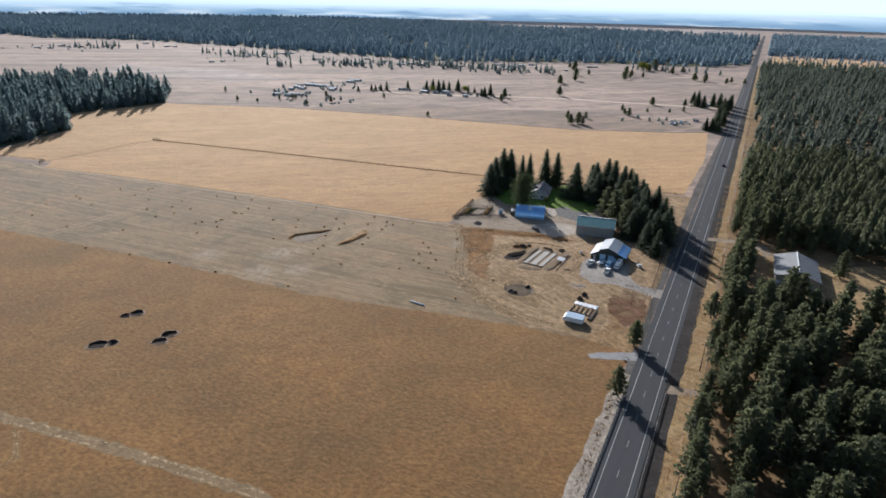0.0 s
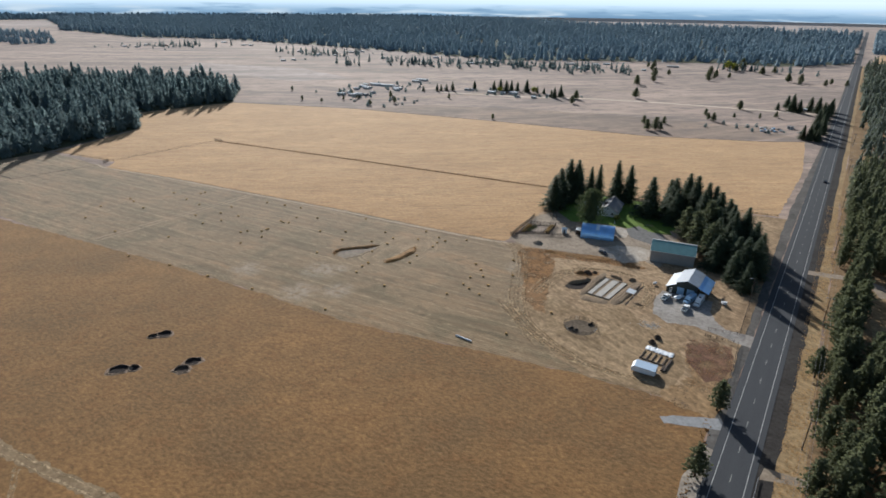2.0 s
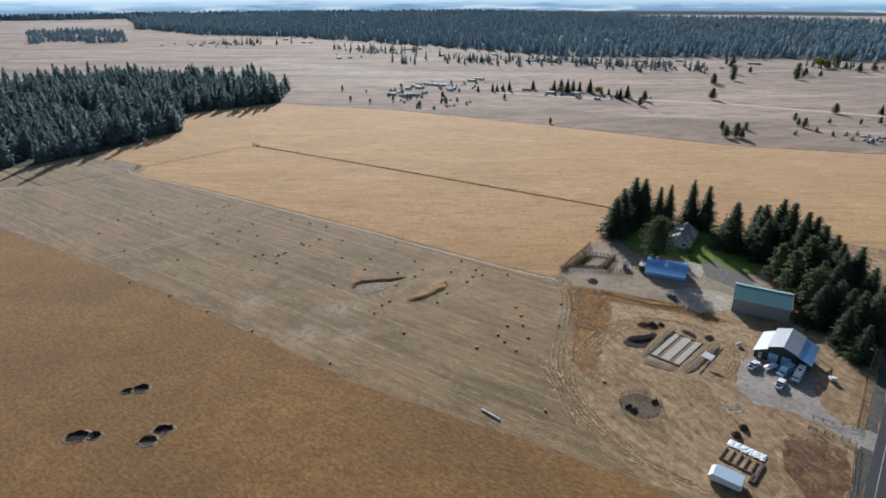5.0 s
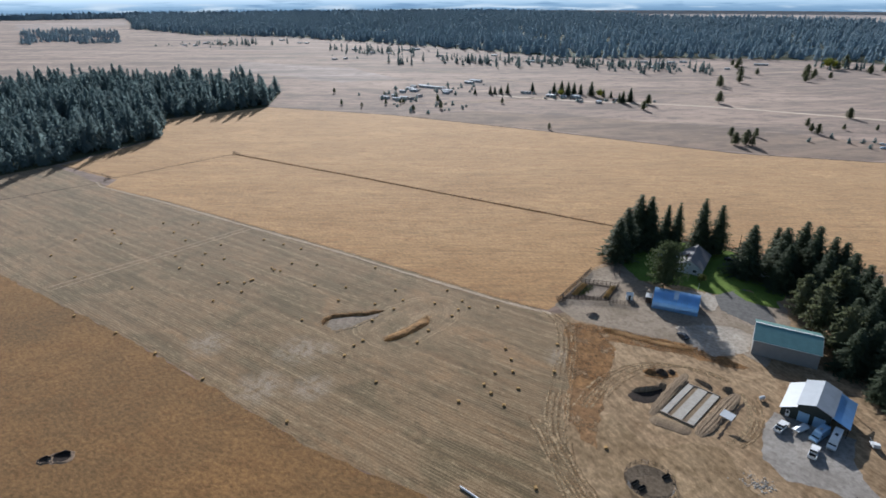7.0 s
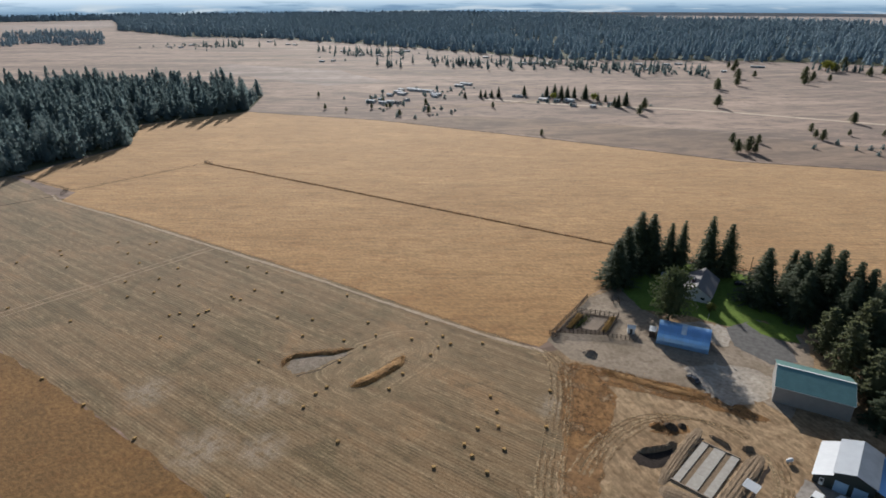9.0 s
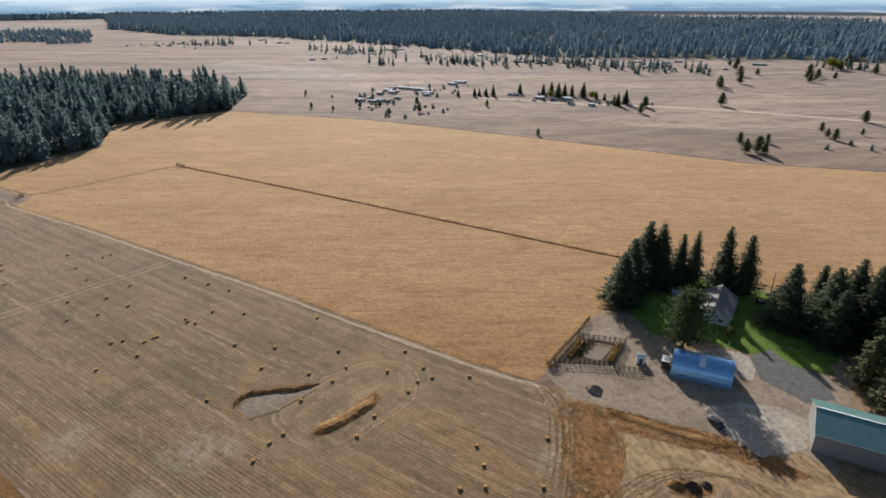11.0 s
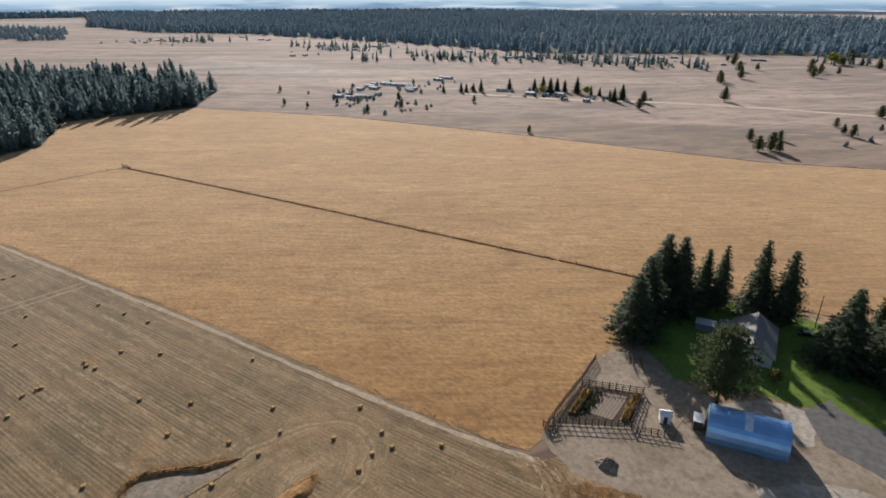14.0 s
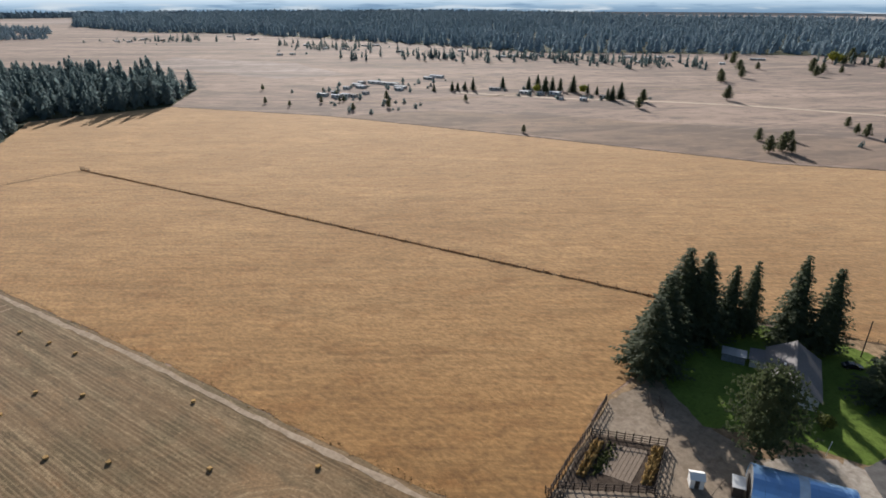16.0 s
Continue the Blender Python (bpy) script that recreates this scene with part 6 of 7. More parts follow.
for x, y in ((-60.5, 114.5), (-58.6, 114), (-55.5, 121.3)):
    t = empty("feed_trough", pose(x, y, 0.06, 0, 0, 70), "dark feed trough in the round pen", "trough", "troughs")
    g = Geo()
    g.box(-1.0, 1.0, -0.35, 0.35, 0.0, 0.12).box(-1.0, 1.0, -0.4, -0.32, 0, 0.55).box(-1.0, 1.0, 0.32, 0.4, 0, 0.55).box(-1.05, -0.98, -0.4, 0.4, 0, 0.55).box(0.98, 1.05, -0.4, 0.4, 0, 0.55)
    part("tub", g, RUBBER, t)

# tarpaulin-covered stack with a pallet frame, and the wedge beside it
st = empty("covered_stack", pose(-30.0, 117.6, 0.06, 0, 0, -3), "white tarpaulins spread over a low stack", "stack")
for k in range(6):
    rr = random.Random(200 + k)
    g = Geo()
    x = -4.4 + k * 1.5
    nx, ny = 5, 5
    for i in range(nx):
        for j in range(ny):
            e = 1 if 0 < i < nx - 1 and 0 < j < ny - 1 else 0
            g.v.append((x + i * 0.4 + rr.uniform(-0.08, 0.08), -1.35 + j * 0.68 + rr.uniform(-0.12, 0.12), 0.34 + rr.uniform(-0.06, 0.08) if e else 0.12 + rr.uniform(0, 0.22)))
    g.f = [(i * ny + j, (i + 1) * ny + j, (i + 1) * ny + j + 1, i * ny + j + 1) for i in range(nx - 1) for j in range(ny - 1)]
    part("tarpaulin", g, TARP, st)
fr = empty("empty_bays", pose(-29.6, 112.6, 0.06, 0, 0, -4), "dark timber frame of empty bays on the ground", "frame")
for x in (-4.6, -2.7, -0.9, 0.9, 2.7, 4.4):
    g = Geo()
    g.box(x - 0.14, x + 0.14, -2.6, 2.6, 0, 0.34)
    part("beam", g, RAIL_WOOD, fr)
g = Geo()
g.box(-4.8, 4.6, -2.75, -2.45, 0, 0.36)
part("sill", g, RAIL_WOOD, fr)
g = Geo()
g.box(3.2, 3.7, -5.8, -2.7, 0, 0.5).box(3.9, 4.5, -5.6, 2.4, 0, 0.5)
part("sill", g, RAIL_WOOD, fr)
for x, y in ((-33.5, 121.8), (-32.8, 126)):
    mound("spoil_heap", x, y, 1.5, 1.1, 1.3, EARTH, "small dark heap of earth", 30, 35)
tr = empty("stock_trailer", pose(-31.0, 103.2, 0.05, 0, 0, 4), "white-topped trailer standing on the cut grass", "trailer")
g = profile(Geo(), [(-3.7, 0.5), (3.3, 0.5), (3.7, 0.9), (3.5, 2.3), (-2.9, 2.5), (-3.8, 1.6)], 1.9)
part("body", g, TARP, tr)
part("roof", roof_plane([(-2.95, -2.05, 2.5), (3.6, -2.05, 2.32), (3.6, 2.05, 2.42), (-2.95, 2.05, 2.62)], 0.08), plain("pale_blue_sheet", (0.45, 0.55, 0.66), 0.35, 0.5, 0.3, var=0.06), tr, "pale bluish metal roof")
for x in (-0.6, 0.6):
    for y in (-1.7, 1.7):
        wheel(tr, x, y, 0.4)
g = Geo()
g.box(3.4, 5.0, -0.08, 0.08, 0.45, 0.6)
part("drawbar", g, STEEL, tr)

# small white things
lg = empty("pipe", pose(-88.8, 86.6, 0.02, 0, 0, -2), "long pale pipe lying on the stubble", "pipe")
g = Geo()
g.tube((-3.2, 0, 0.28), (3.2, 0, 0.28), 0.27, 0.27, 12)
part("barrel", g, TARP, lg)
for x in (-2, 2):
    g = Geo()
    g.box(x - 0.1, x + 0.1, -0.5, 0.5, 0, 0.1)
    part("chock", g, RAIL_WOOD, lg)
bx = empty("raised_panel", pose(-50.2, 151.0, 0.05, 0, 0, -12), "white tilted panel raised on two thin posts", "panel")
part("panel", roof_plane([(-1.7, -1.2, 2.3), (1.7, -1.2, 2.3), (1.7, 1.2, 3.0), (-1.7, 1.2, 3.0)], 0.08), PAINT_WHITE, bx)
for x in (-1.3, 1.3):
    g = Geo()
    g.tube((x, 0, 0), (x, 0, 2.6), 0.07, 0.06, 8)
    part("post", g, STEEL, bx)
    g = Geo()
    g.tube((x, -1.1, 2.3), (x, 1.1, 2.95), 0.04, 0.04, 6)
    part("rail", g, STEEL, bx)

tk = empty("propane_tank", pose(-45.2, 167.7, 0.05, 0, 0, 60), "small white tank on legs in the yard", "tank")
g = Geo()
g.tube((-0.7, 0, 0.85), (0.7, 0, 0.85), 0.48, 0.48, 14).tube((-0.95, 0, 0.85), (-0.7, 0, 0.85), 0.2, 0.48, 14).tube((0.7, 0, 0.85), (0.95, 0, 0.85), 0.48, 0.2, 14)
part("tank", g, PAINT_WHITE, tk)
for x in (-0.5, 0.5):
    g = Geo()
    g.box(x - 0.08, x + 0.08, -0.35, 0.35, 0, 0.5)
    part("leg", g, STEEL, tk)
ut = empty("utility_trailer", pose(-18.2, 166.2, 0.05, 0, 0, 115), "small white utility trailer by the fence", "trailer")
g = Geo()
g.box(-1.5, 1.0, -0.8, 0.8, 0.45, 0.6).box(-1.5, -0.5, -0.8, 0.8, 0.6, 1.5)
part("bed", g, PAINT_WHITE, ut)
for y in (-0.9, 0.9):
    wheel(ut, -0.4, y, 0.3, 0.2)
g = Geo()
g.box(1.0, 2.6, -0.05, 0.05, 0.45, 0.55)
part("drawbar", g, STEEL, ut)
hut = empty("pump_house", pose(-99.7, 200.6, 0.07, 0, 0, 25), "tiny white pump house with a light roof", "hut")
g = Geo()
g.add([(-1.2, -1.1, 0), (1.2, -1.1, 0), (1.2, 1.1, 0), (-1.2, 1.1, 0), (-1.2, -1.1, 2.2), (1.2, -1.1, 2.2), (1.2, 1.1, 2.2), (-1.2, 1.1, 2.2), (-1.2, 0, 2.8), (1.2, 0, 2.8)], [(0, 1, 5, 4), (2, 3, 7, 6), (1, 2, 6, 9, 5), (3, 0, 4, 8, 7)])
part("wall", g, TRIM, hut)
for s in (-1, 1):
    q = [(-1.35, s * 1.3, 2.15), (1.35, s * 1.3, 2.15), (1.35, 0, 2.9), (-1.35, 0, 2.9)]
    part("roof", roof_plane(q if s < 0 else [q[1], q[0], q[3], q[2]], 0.06), TRIM, hut)
g = Geo()
g.box(-0.4, 0.4, -1.14, -1.1, 0.05, 1.9)
part("door", g, RAIL_WOOD, hut)
lp = empty("leaning_pole", pose(-96.6, 199.6, 0.07, -14, 18, 0), "thin grey pole leaning beside the pump house", "pole")
g = Geo()
g.tube((0, 0, 0), (0, 0, 5.2), 0.06, 0.04, 7)
part("shaft", g, PALE_WOOD, lp)
fp = empty("garden_pole", pose(-81.6, 223.6, 0.08, 0, 4, 0), "thin white pole standing at the lawn's edge", "pole")
g = Geo()
g.tube((0, 0, 0), (0, 0, 3.6), 0.06, 0.05, 7)
part("shaft", g, TRIM, fp)
mound("earth_heap", -104.6, 180.0, 2.3, 1.9, 1.3, CLAY, "small pale heap of earth in the yard", 31)
mound("earth_heap", -102.7, 178.9, 0.7, 0.6, 0.6, PALE_TRACK, "tiny pale heap beside the larger heap", 32)
heap("golden_ridge", [(-97.5, 174.2), (-92, 175.4), (-86, 176.4), (-80, 177.6), (-74, 179.4), (-68, 181)], 3.2, 0.14, GOLD_FAR, "low golden ridge of earth below the yard", 0, 35, category="bank", smooth=True)
p = along([(-97, 174.0), (-89.4, 175.9), (-82.8, 176.8), (-77, 178.4), (-69, 180.6)], 3000, 1.2, 79)
tufts("dead_weeds", p, 0.16, 0.14, RIPE_TUFT, "golden dry weeds along the ridge", 80).location.z = 0.05


# ---- fences ----
def run(points, step):
    out = []
    for (x0, y0), (x1, y1) in zip(points, points[1:]):
        n = max(1, round(math.hypot(x1 - x0, y1 - y0) / step))
        out += [(x0 + (x1 - x0) * i / n, y0 + (y1 - y0) * i / n) for i in range(n)]
    return out + [points[-1]]


def rail_fence(name, points, step, high, rails, label, post_r=0.09, mat=None, rail_r=0.05, z=0.05, lean=0.04, wire=False):
    mat = mat or RAIL_WOOD
    t = empty(name, pose(points[0][0], points[0][1], 0), label, "fence")
    ox, oy = points[0]
    r = random.Random(int(abs(ox * 7 + oy)))
    ps = run(points, step)
    for x, y in ps:
        g = Geo()
        h = high * r.uniform(0.92, 1.12)
        g.tube((x - ox, y - oy, 0), (x - ox + r.uniform(-lean, lean) * h, y - oy + r.uniform(-lean, lean) * h, h), post_r, post_r * 0.85, 6)
        part("post", g, mat, t)
    for k in range(rails):
        hz = high * (k + 0.7) / (rails + 0.2)
        if wire:
            g = Geo()
            for x, y in ps:
                g.v += [(x - ox, y - oy - rail_r, hz), (x - ox, y - oy, hz + rail_r), (x - ox, y - oy + rail_r, hz), (x - ox, y - oy, hz - rail_r)]
            for i in range(len(ps) - 1):
                g.f += [(i * 4 + j, i * 4 + (j + 1) % 4, i * 4 + 4 + (j + 1) % 4, i * 4 + 4 + j) for j in range(4)]
            part("wire", g, RAIL_WOOD, t)
        else:
            for (x0, y0), (x1, y1) in zip(ps, ps[1:]):
                g = Geo()
                g.tube((x0 - ox, y0 - oy, hz + r.uniform(-0.05, 0.05)), (x1 - ox, y1 - oy, hz + r.uniform(-0.05, 0.05)), rail_r, rail_r, 5)
                part("rail", g, mat, t)
    return t


CA, CB, CC, CD = (-119.3, 184.2), (-104.9, 193.8), (-107.2, 207.4), (-120.4, 201.3)
rail_fence("corral_fence", [CA, CB], 1.5, 2.0, 3, "dark wooden corral fence along the yard", 0.14, None, 0.08)
rail_fence("corral_fence", [CB, CC], 1.5, 2.0, 3, "dark wooden corral fence with tall posts", 0.14, None, 0.08)
rail_fence("corral_fence", [CC, CD], 1.6, 1.9, 3, "dark wooden corral fence at the back", 0.13, None, 0.08)
rail_fence("corral_fence", [(-119.9, 182.6), (-120.8, 192), (-121.2, 202), (-122.4, 213.5)], 1.3, 2.0, 3, "dark wooden fence between corral and field", 0.13, None, 0.08)
rail_fence("corral_fence", [(-104.4, 192.8), (-98, 195.6), (-96, 196.6)], 1.5, 1.7, 3, "dark wooden corral wing fence", 0.12, None, 0.07)
rail_fence("cattle_chute", [(-120.6, 182.0), (-118.6, 181.4), (-117.6, 183.0)], 0.7, 1.8, 3, "dark wooden loading chute at the corral corner", 0.12, None, 0.09)
rail_fence("gate_panel", [(-115.4, 220), (-112.4, 214.8)], 1.4, 1.7, 4, "leaning metal gate panel by the spruces", 0.06, RAIL_WOOD, 0.04)
rail_fence("gate_panel", [(-113.2, 220.6), (-110.4, 215.8)], 1.4, 1.7, 4, "leaning metal gate panel beside another", 0.06, RAIL_WOOD, 0.04)
sheet("corral_floor", [CA, CB, CC, CD], 0.072, EARTH, "dark trodden dirt inside the corral", "ground", 1.0, 0.2)
BROWN_PLANK = plain("brown_plank", (0.235, 0.185, 0.14), 0.9, 0.2, var=0.25, scale=3, bump=0.3)
boards = empty("plank_floor", pose(-112.3, 197.2, 0.075, 0, 0, 2), "row of grey planks on the corral floor", "boards")
for k in range(8):
    g = Geo()
    g.box(-2.9 + k * 0.75, -2.24 + k * 0.75, -4.6 + 0.1 * k, 4.6 + 0.25 * k, 0, 0.05)
    part("plank", g, BROWN_PLANK, boards)
HAY = needle_material("yellow_hay", (0.32, 0.21, 0.075), (0.48, 0.33, 0.13), 0.9)
for x0, y0, x1, y1 in ((-117.9, 189.6, -118.9, 200.0), (-116.9, 189.9, -117.9, 200.4), (-107.4, 195.0, -108.7, 205.6), (-106.5, 195.4, -107.8, 206.0)):
    q = np.stack([np.linspace(x0, x1, 160), np.linspace(y0, y1, 160)], 1) + np.random.default_rng(int(y0 * 10)).normal(0, 0.16, (160, 2))
    tufts("hay_row", q, 1.0, 0.35, HAY, "row of bright yellow dry plants in the corral", int(y0))
q = np.random.default_rng(5).normal(0, 1, (110, 2)) * (0.7, 2.6) + (-115.6, 196.5)
tufts("green_weeds", q, 0.7, 0.35, BUSH, "green weeds in the corral", 8)

rail_fence("drive_fence", [(-19.2, 142.3), (-10.0, 144.6)], 2.2, 1.3, 2, "dark rail fence along the drive", 0.1)
rail_fence("drive_fence", [(-19.3, 136.9), (-10.0, 138.0)], 2.0, 1.4, 3, "dark rail fence below the drive", 0.11)
rail_fence("road_fence", [(-9.3, 145.2), (-9.6, 158), (-9.8, 171)], 2.0, 1.4, 3, "dark rail fence along the road", 0.11)
rail_fence("road_fence", [(-8.6, 137.4), (-7.6, 121), (-7.9, 112)], 2.2, 1.3, 2, "dark rail fence beside the weeds", 0.1)
rail_fence("field_fence", [(-416, 224), (-300, 243), (-136, 267.5), (-103, 272), (-82, 277), (-40, 285), (-12, 292)], 6.0, 1.3, 2, "long post and wire fence across the field", 0.07, None, 0.015, wire=True)
rail_fence("field_fence", [(-482, 131), (-421, 142.5), (-416, 224)], 8.0, 1.3, 2, "post and wire fence near the woods", 0.07, None, 0.015, wire=True)
rail_fence("brace_fence", [(-417, 224), (-413, 224.4), (-409, 225)], 2.0, 2.2, 2, "tall wooden fence braces at a corner", 0.14, None, 0.09)
rail_fence("brace_fence", [(-425, 138), (-421, 139), (-418, 134)], 2.0, 2.0, 2, "wooden gate braces at the field corner", 0.14, None, 0.09)
rail_fence("yard_fence", [(-60, 287), (-38, 286), (-12, 291)], 5.0, 1.5, 2, "wooden fence near the road", 0.12, None, 0.06)


def guard_rail(x, y0, y1, face, label):
    t = empty("guard_rail", pose(x, y0, 0), label, "guard rail")
    n = int((y1 - y0) / 2)
    g = Geo()
    for i in range(n):
        a, b = i * 2.0, (i + 1) * 2.0
        k = 0.014
        for z0, z1, o in ((0.45, 0.55, 0.05), (0.55, 0.65, 0.0), (0.65, 0.75, 0.05)):
            g.slab([(k * a + o * face, a, z0), (k * b + o * face, b, z0), (k * b + o * face, b, z1), (k * a + o * face, a, z1)], 0.03)
    part("beam", g, STEEL, t)
    for i in range(n + 1):
        g = Geo()
        g.box(0.014 * i * 2 - 0.08 + 0.12 * face, 0.014 * i * 2 + 0.08 + 0.12 * face, i * 2 - 0.08, i * 2 + 0.08, 0, 0.8)
        part("post", g, RAIL_WOOD, t)
    return t


guard_rail(road_x(0) + 5.6, 0, 74, 1, "long galvanised guard rail on dark posts")
guard_rail(road_x(0) - 5.6, 0, 68, -1, "long weathered guard rail on dark posts")


# ---- poles and wires ----
def pole(x, y, h, arm, label, turn=0.0, lamp=False):
    t = empty("utility_pole", pose(x, y, 0, 0, 0, turn), label, "pole")
    g = Geo()
    g.tube((0, 0, 0), (0, 0, h), 0.16, 0.11, 9)
    part("shaft", g, RAIL_WOOD, t)
    if arm:
        g = Geo()
        g.box(-1.2, 1.2, -0.06, 0.06, h - 0.7, h - 0.55)
        part("cross_arm", g, RAIL_WOOD, t)
        for k in (-1.1, -0.4, 0.4, 1.1):
            g = Geo()
            g.tube((k, 0, h - 0.55), (k, 0, h - 0.35), 0.05, 0.04, 6)
            part("insulator", g, TRIM, t)
    if lamp:
        g = Geo()
        g.tube((0, 0, h - 0.4), (1.2, 0, h - 0.1), 0.04, 0.04, 6).box(1.0, 1.7, -0.15, 0.15, h - 0.2, h - 0.05)
        part("lamp_arm", g, STEEL, t)
    return t


LINE_Y = (-30, 30, 92, 173, 250, 330, 420, 520)
for y in LINE_Y:
    pole(12.6 + 0.014 * y, y, 10.5, True, "weathered wooden utility pole beside the road")
pole(-10.0, 172.7, 10.8, False, "wooden yard light pole by the fence", 180, True)
pole(-79, 268.4, 10.3, False, "wooden power pole behind the farmhouse")
WIRE = plain("aluminium_wire", (0.30, 0.29, 0.27), 0.5, 0.4, 0.5)
for k in (-1.1, 0.0, 1.1):
    g = Geo()
    for y0, y1 in zip(LINE_Y, LINE_Y[1:]):
        pts = []
        for i in range(9):
            q = i / 8
            y = y0 + (y1 - y0) * q
            pts.append((12.6 + 0.014 * y + k, y, 10.2 - 4 * 0.9 * q * (1 - q)))
        for a, b in zip(pts, pts[1:]):
            g.tube(a, b, 0.022, 0.022, 4)
    tagged(link("overhead_wire", g, WIRE), "thin overhead wire strung along the road", "wire", "overhead wires")

# ---- hay bales ----
BALES = [(-78, 98), (-71, 121), (-101, 118), (-112, 111), (-143, 74), (-107, 120), (-102, 127), (-111, 122), (-137, 102), (-112, 129), (-108, 133), (-98, 141), (-112, 138), (-117, 142), (-155, 105), (-142, 126), (-105, 155), (-157, 111), (-179, 69), (-157, 115), (-144, 134), (-144, 147), (-164, 126), (-145, 152), (-143, 156), (-135, 163), (-164, 137), (-184, 110), (-155, 150), (-204, 66), (-148, 158), (-172, 135), (-166, 144), (-185, 128), (-158, 161), (-174, 148), (-191, 137), (-227, 63), (-202, 130), (-222, 97), (-220, 108), (-195, 157), (-226, 113), (-226, 116), (-232, 109), (-224, 129), (-251, 58), (-227, 128)]
BALES += [tuple(c) for c in scatter([(-345, 70), (-330, 130), (-250, 150), (-215, 150), (-225, 95), (-260, 70)], 26, 88, 9.0)]
g = Geo()
g.box(-0.48, 0.48, -0.42, 0.42, 0, 0.5, None, 0.08)
STRAW_BALE = plain("weathered_straw", (0.42, 0.27, 0.11), 0.95, 0.1, var=0.4, scale=6, bump=0.6)
first = None
for x, y in BALES:
    m = pose(x, y, 0.03, rng.uniform(-6, 6), rng.uniform(-6, 6), rng.uniform(0, 180))
    if first is None:
        first = tagged(link("hay_bale", g, STRAW_BALE), "small golden-brown hay bale on the stubble", "bale", "bales on the mown field")
        first.matrix_basis = m
    else:
        copy_thing(first, m)


# a car kept in the shade behind the barn
car(pose(-74.3, 186.5, 0.07, 0, 0, 150), PAINT_DARK, "dark car parked in the barn yard")


# ---- range: scattered trees and far farmsteads ----
G2 = "scattered trees on the range"
LONE = [(-205, 667, 14), (-87, 658, 11), (-110, 596, 8), (-97, 565, 10), (-103, 572, 8), (-150, 513, 9), (-139, 484, 11), (-133, 491, 13), (-128, 489, 9), (-134, 524, 8), (-83, 597, 6), (-61, 611, 6), (-48, 627, 7), (-384, 524, 7), (-279, 444, 6), (-428, 432, 7), (-415, 459, 9), (-444, 488, 9), (-252, 581, 10), (-260, 613, 12), (-150, 1100, 22)]
for cx, cy, n, sx, sy in ((-250, 870, 4, 20, 40), (-190, 940, 7, 30, 30), (-45, 958, 7, 25, 14), (-290, 1020, 4, 14, 12), (-115, 1058, 4, 16, 10), (-490, 450, 8, 32, 26)):
    LONE += [(rng.normal(cx, sx), rng.normal(cy, sy), rng.uniform(9, 15) if cy > 600 else rng.uniform(4, 7)) for _ in range(n)]
for x, y, h in LONE:
    plant(PINES, x, y, h * 0.88, 1.9 if h > 9 else 1.6, G2, "lone dark green conifer on the dry range")
for x, y, h in [(-45, 705, 14), (-52, 680, 9), (-38, 678, 19), (-31, 672, 15), (-22, 693, 16), (-14, 680, 18), (-8, 651, 17), (-5, 640, 16), (-3, 671, 17), (-2, 699, 15), (-7, 628, 14), (-10, 600, 15), (-5, 585, 15), (-4, 560, 15), (-8, 545, 15), (-9, 530, 16), (-12, 521, 14), (-17, 523, 13), (-6, 521, 12)]:
    plant(SPRUCES, x, y, h, 1.3, "conifers by the far lane", "dark conifer in a row beside the road")
for x, y, h in [(-444, 555, 9), (-430, 566, 12), (-428, 572, 10), (-422, 576, 11), (-416, 581, 15), (-401, 611, 14), (-376, 619, 15), (-369, 624, 18), (-354, 612, 19), (-353, 624, 17), (-347, 629, 15), (-333, 628, 20), (-318, 628, 11), (-308, 626, 10), (-284, 604, 16), (-282, 618, 18), (-290, 608, 12)]:
    plant(SPRUCES, x, y, h * 0.82, 1.15, "trees round the far farmstead", "dark conifer beside a far farmstead")


def broadleaf(x, y, h, label, leaf=None):
    """A rounded tree: a trunk with limbs and many small leaves."""
    t = empty("leafy_tree", pose(x, y, 0), label, "tree")
    g = Geo()
    g.tube((0, 0, 0), (0, 0, h * 0.5), h * 0.03, h * 0.015, 7)
    r = np.random.default_rng(int(abs(x)))
    for _ in range(6):
        a = r.uniform(0, math.tau)
        g.tube((0, 0, h * r.uniform(0.2, 0.45)), (math.cos(a) * h * 0.25, math.sin(a) * h * 0.25, h * r.uniform(0.5, 0.8)), h * 0.012, h * 0.004, 5)
    part("trunk", g, BARK, t)
    n = 700
    d = r.normal(0, 1, (n, 3))
    d /= np.linalg.norm(d, axis=1, keepdims=True)
    lob = 1 + 0.25 * np.sin(d[:, 0] * 5 + x) * np.sin(d[:, 1] * 4) + 0.15 * np.sin(d[:, 2] * 7)
    c = d * (lob * r.uniform(0.55, 1.05, n))[:, None] * (h * 0.42, h * 0.42, h * 0.36) + (0, 0, h * 0.62)
    u = r.normal(0, 1, (n, 3))
    u /= np.linalg.norm(u, axis=1, keepdims=True)
    w = np.cross(u, d)
    s = h * 0.055
    v = np.stack([c - u * s, c + w * s, c + u * s, c - w * s], 1).reshape(-1, 3)
    cloud("crown", v, np.arange(n * 4).reshape(-1, 4), leaf or LEAF_Y, t)
    return t


broadleaf(-168, 1068, 17, "yellow-green leafy tree at the forest edge")
broadleaf(-160, 1075, 13, "yellow-green leafy tree beside a house")
broadleaf(-82.9, 231.5, 4.2, "olive green shrub at the corner of the farmhouse", BUSH)
broadleaf(-320, 622, 9, "small yellowing leafy tree by the farmstead")
broadleaf(-358, 602, 8, "bright yellow-green bush by the farmstead")

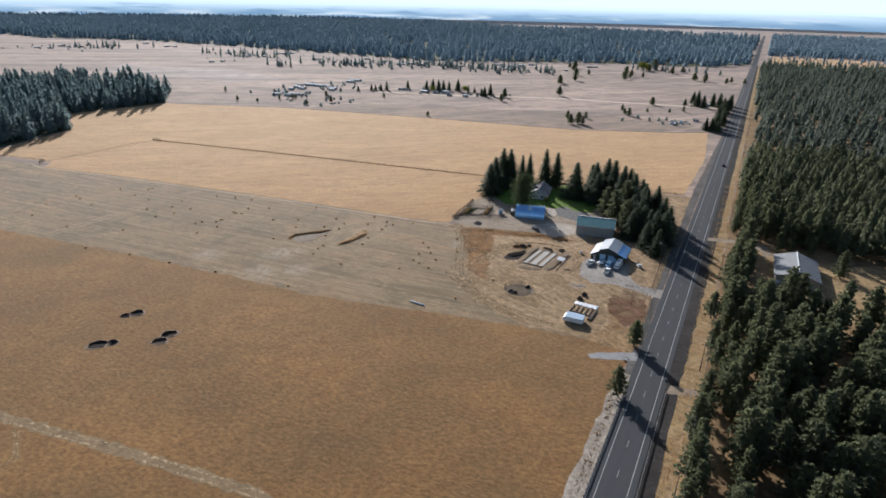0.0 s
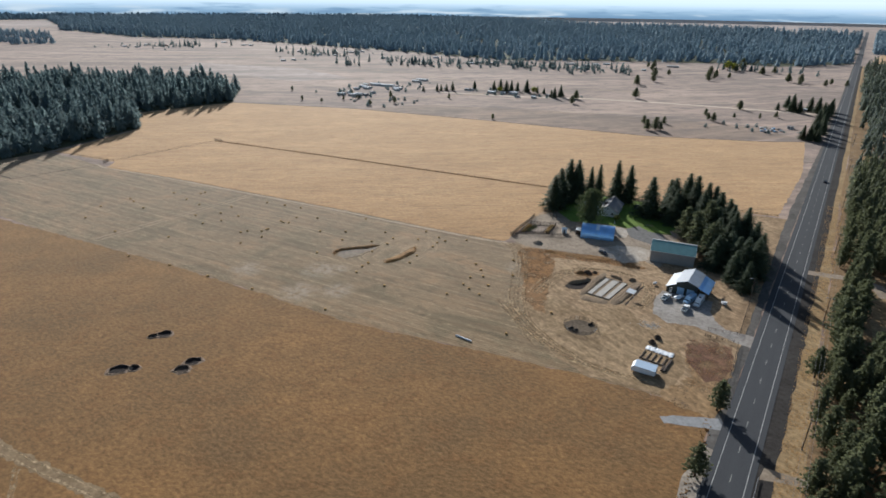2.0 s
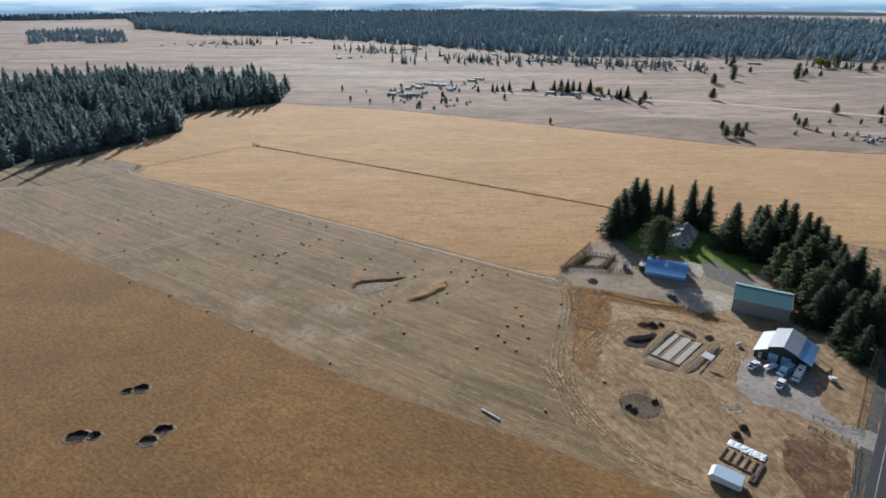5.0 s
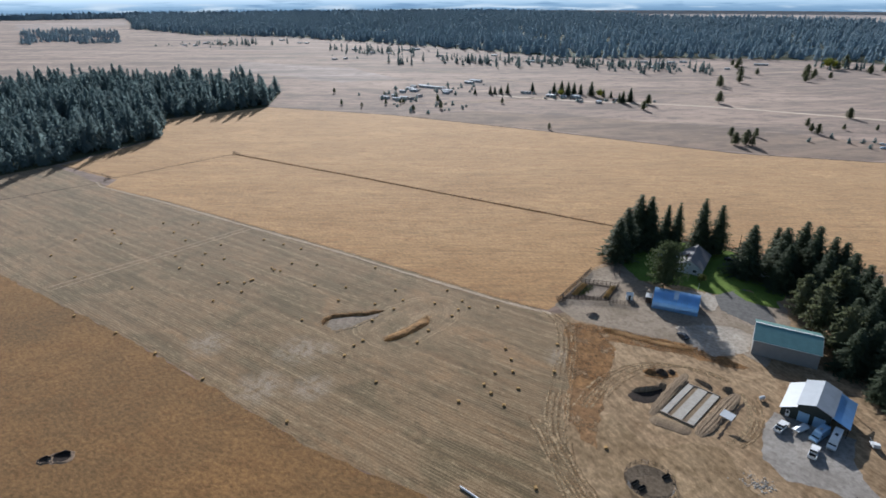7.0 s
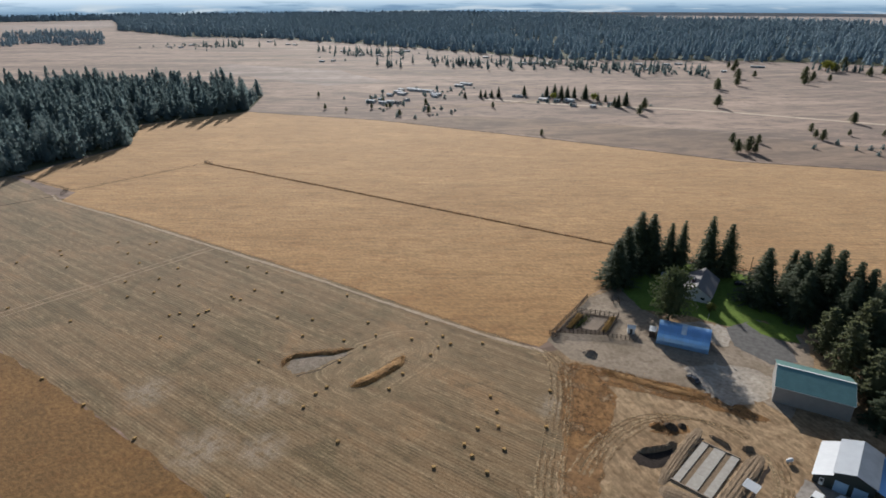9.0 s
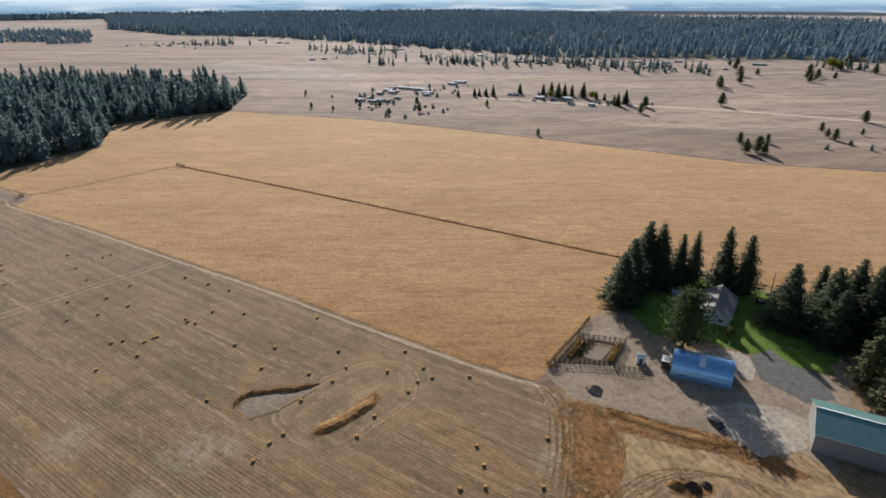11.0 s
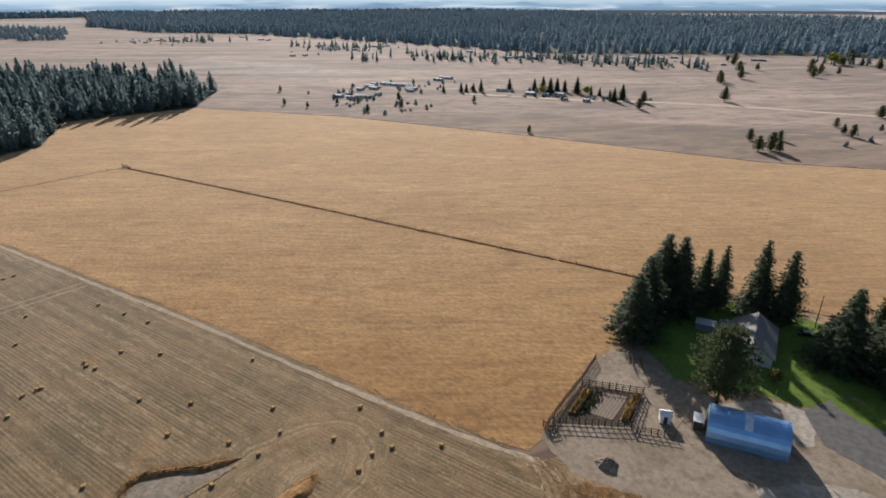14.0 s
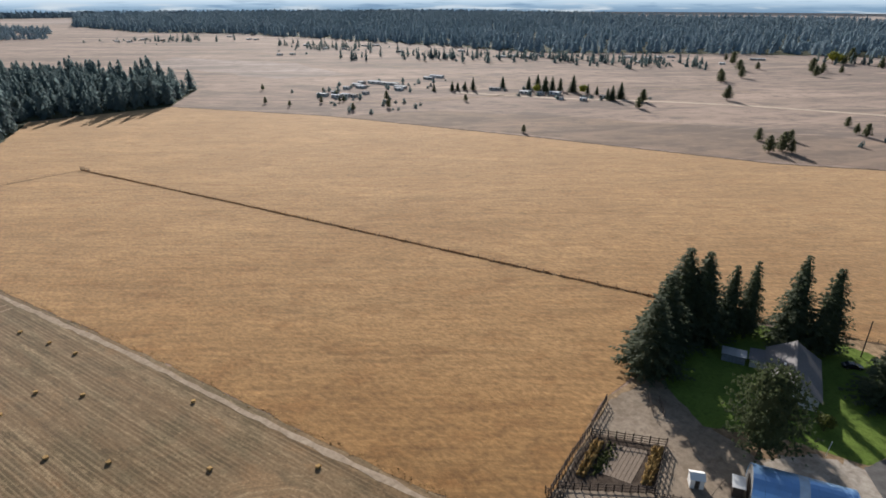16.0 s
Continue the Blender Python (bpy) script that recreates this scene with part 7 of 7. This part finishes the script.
WALLS = [WALL_WHITE, WALL_TAN, plain("grey_boards", (0.30, 0.30, 0.30), 0.8, var=0.1), plain("brown_boards", (0.16, 0.10, 0.07), 0.8, var=0.2)]
ROOFS = [plain("faded_white_roof", (0.72, 0.73, 0.74), 0.95, 0.05, var=0.1), plain("dull_tin_roof", (0.42, 0.44, 0.46), 0.8, 0.15, 0.0, var=0.15), ROOF_GREY, plain("brown_shingles", (0.17, 0.12, 0.10), 0.9, var=0.2)]


def far_house(x, y, length, depth, turn, wall, roof, label, eave=3.0, ridge=5.0):
    t = gable_block("far_house", pose(x, y, 0, 0, 0, turn), length, depth, eave, ridge, WALLS[wall], ROOFS[roof], label, 0.4, 0, ROOFS[roof], "house")
    for k in (-0.28, 0.22):
        window(t, pose(length * k, -depth / 2 - 0.01, 1.6, 0, 0, 180), 1.6, 1.3)
    g = Geo()
    g.box(-0.5, 0.5, -depth / 2 - 0.05, -depth / 2, 0.05, 2.1)
    part("door", g, TRIM, t)
    return t


NAMES = {0: "white", 1: "tan", 2: "grey", 3: "brown"}
FARMS = [(-528, 535, 16, 0), (-536, 549, 12, 2), (-529, 560, 20, 0), (-507, 561, 30, 0), (-490, 556, 14, 2), (-503, 620, 18, 2), (-505, 637, 26, 0), (-506, 469, 16, 0), (-490, 471, 14, 0), (-401, 597, 18, 0), (-365, 594, 16, 2), (-340, 606, 16, 0), (-296, 614, 12, 3), (-28, 689, 10, 2), (-30, 571, 9, 0)]
FARMS += [(-515, 527, 16, 0), (-523, 559, 22, 0), (-481, 548, 20, 2), (-520, 512, 10, 0), (-474, 538, 12, 0), (-506, 484, 10, 0), (-487, 480, 14, 0), (-478, 482, 8, 2), (-483, 501, 9, 0), (-350, 596, 9, 0), (-323, 583, 8, 0), (-304, 589, 9, 2)]
FARMS += [(-995, 860, 18, 2), (-910, 832, 16, 0), (-876, 844, 14, 2), (-874, 704, 14, 0), (-866, 723, 12, 0), (-897, 918, 26, 0), (-890, 939, 22, 0), (-762, 862, 18, 0), (-655, 848, 14, 0), (-686, 933, 18, 2), (-577, 885, 26, 0), (-566, 904, 24, 2), (-553, 948, 22, 0), (-539, 903, 16, 1)]
FARMS += [(-421, 993, 20, 0), (-390, 986, 22, 2), (-382, 1012, 18, 0), (-370, 1032, 20, 0), (-381, 926, 14, 1), (-284, 974, 12, 0), (-259, 1066, 34, 2), (-1404, 698, 16, 0), (-1367, 706, 18, 0), (-1408, 754, 20, 2), (-1359, 770, 20, 3), (-1349, 929, 24, 0), (-1236, 901, 20, 0), (-1215, 905, 16, 2)]
for x, y, ln, wl in FARMS:
    rf = (0, 0, 1, 0, 2)[int(rng.integers(5))] if wl < 3 else 2
    far_house(x, y, ln * 0.6, 5.0 if ln < 15 else 6.5, rng.uniform(2, 20), wl, rf, f"{NAMES[wl]} farmstead building with a {('white', 'silvery', 'grey', 'brown')[rf]} roof", 2.3, 2.65)

# vehicles kept beside the far lane
for k, (x, y) in enumerate(((-50, 541), (-46, 545), (-42, 548), (-49, 550), (-44, 554), (-38, 558), (-40, 545), (-36, 552), (-47, 535), (-43, 560), (-52, 556))):
    car(pose(x, y, 0, 0, 0, 20 + 25 * (k % 5)), (PAINT_BLUE, PAINT_WHITE, PAINT_DARK)[k % 3], ("pale blue", "white", "dark")[k % 3] + " old car standing in a far lot")

# belts of trees at the forest's edge and round the far houses
pts = []
for cx, cy, n, sx, sy in ((-600, 815, 26, 40, 25), (-540, 900, 26, 40, 20), (-460, 890, 26, 45, 22), (-390, 905, 22, 40, 20), (-340, 935, 18, 35, 18), (-680, 830, 18, 40, 20), (-740, 740, 8, 30, 15), (-880, 850, 16, 40, 30), (-1340, 800, 26, 50, 25), (-1000, 850, 20, 80, 25), (-110, 1090, 14, 40, 15), (-160, 1085, 10, 20, 12)):
    pts.append(np.random.default_rng(int(-cx)).normal(0, 1, (n, 2)) * (sx, sy) + (cx, cy))
p = np.concatenate(pts)
clump_trees("roadside_trees", p, rng.uniform(7, 17, len(p)), rng.uniform(2, 3.6, len(p)), 40, 1.2, HAZE_CONIFER, "loose groups of conifers round far houses", 70, 0.05)
p = scatter([(-2368, 640), (-2092, 827), (-1604, 640), (-1730, 462)], 600, 71, 12)
p = p[np.sin(p[:, 0] * 0.03 + p[:, 1] * 0.011) + np.sin(p[:, 1] * 0.045) + rng.normal(0, 0.5, len(p)) > -0.3]
clump_trees("range_woods", p, rng.uniform(7, 19, len(p)), rng.uniform(3.5, 6, len(p)), 20, 2.0, HAZE_WOODS, "scattered conifers on the far range", 72, 0.05)
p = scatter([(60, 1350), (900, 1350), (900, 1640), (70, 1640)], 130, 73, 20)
clump_trees("range_woods", p, rng.uniform(8, 16, len(p)), rng.uniform(3, 5, len(p)), 16, 1.8, HAZE_WOODS, "scattered conifers in the far clearing", 74, 0.05)
r = np.random.default_rng(91)
pts = [r.normal(0, 1, (n, 2)) * (sx, sy) + (cx, cy) for cx, cy, n, sx, sy in ((-505, 545, 22, 30, 40), (-470, 470, 26, 40, 22), (-345, 600, 18, 40, 12), (-420, 940, 30, 70, 30), (-640, 870, 26, 60, 30), (-560, 905, 20, 40, 25), (-880, 840, 22, 70, 50), (-1380, 740, 40, 60, 40), (-60, 548, 10, 20, 10))]
p = np.concatenate(pts)
clump_trees("scrub", p, r.uniform(1.5, 5.0, len(p)), r.uniform(1.2, 2.6, len(p)), 30, 0.8, HAZE_CONIFER, "low bushes scattered round the far farmsteads", 92, 0.02, 0.5)
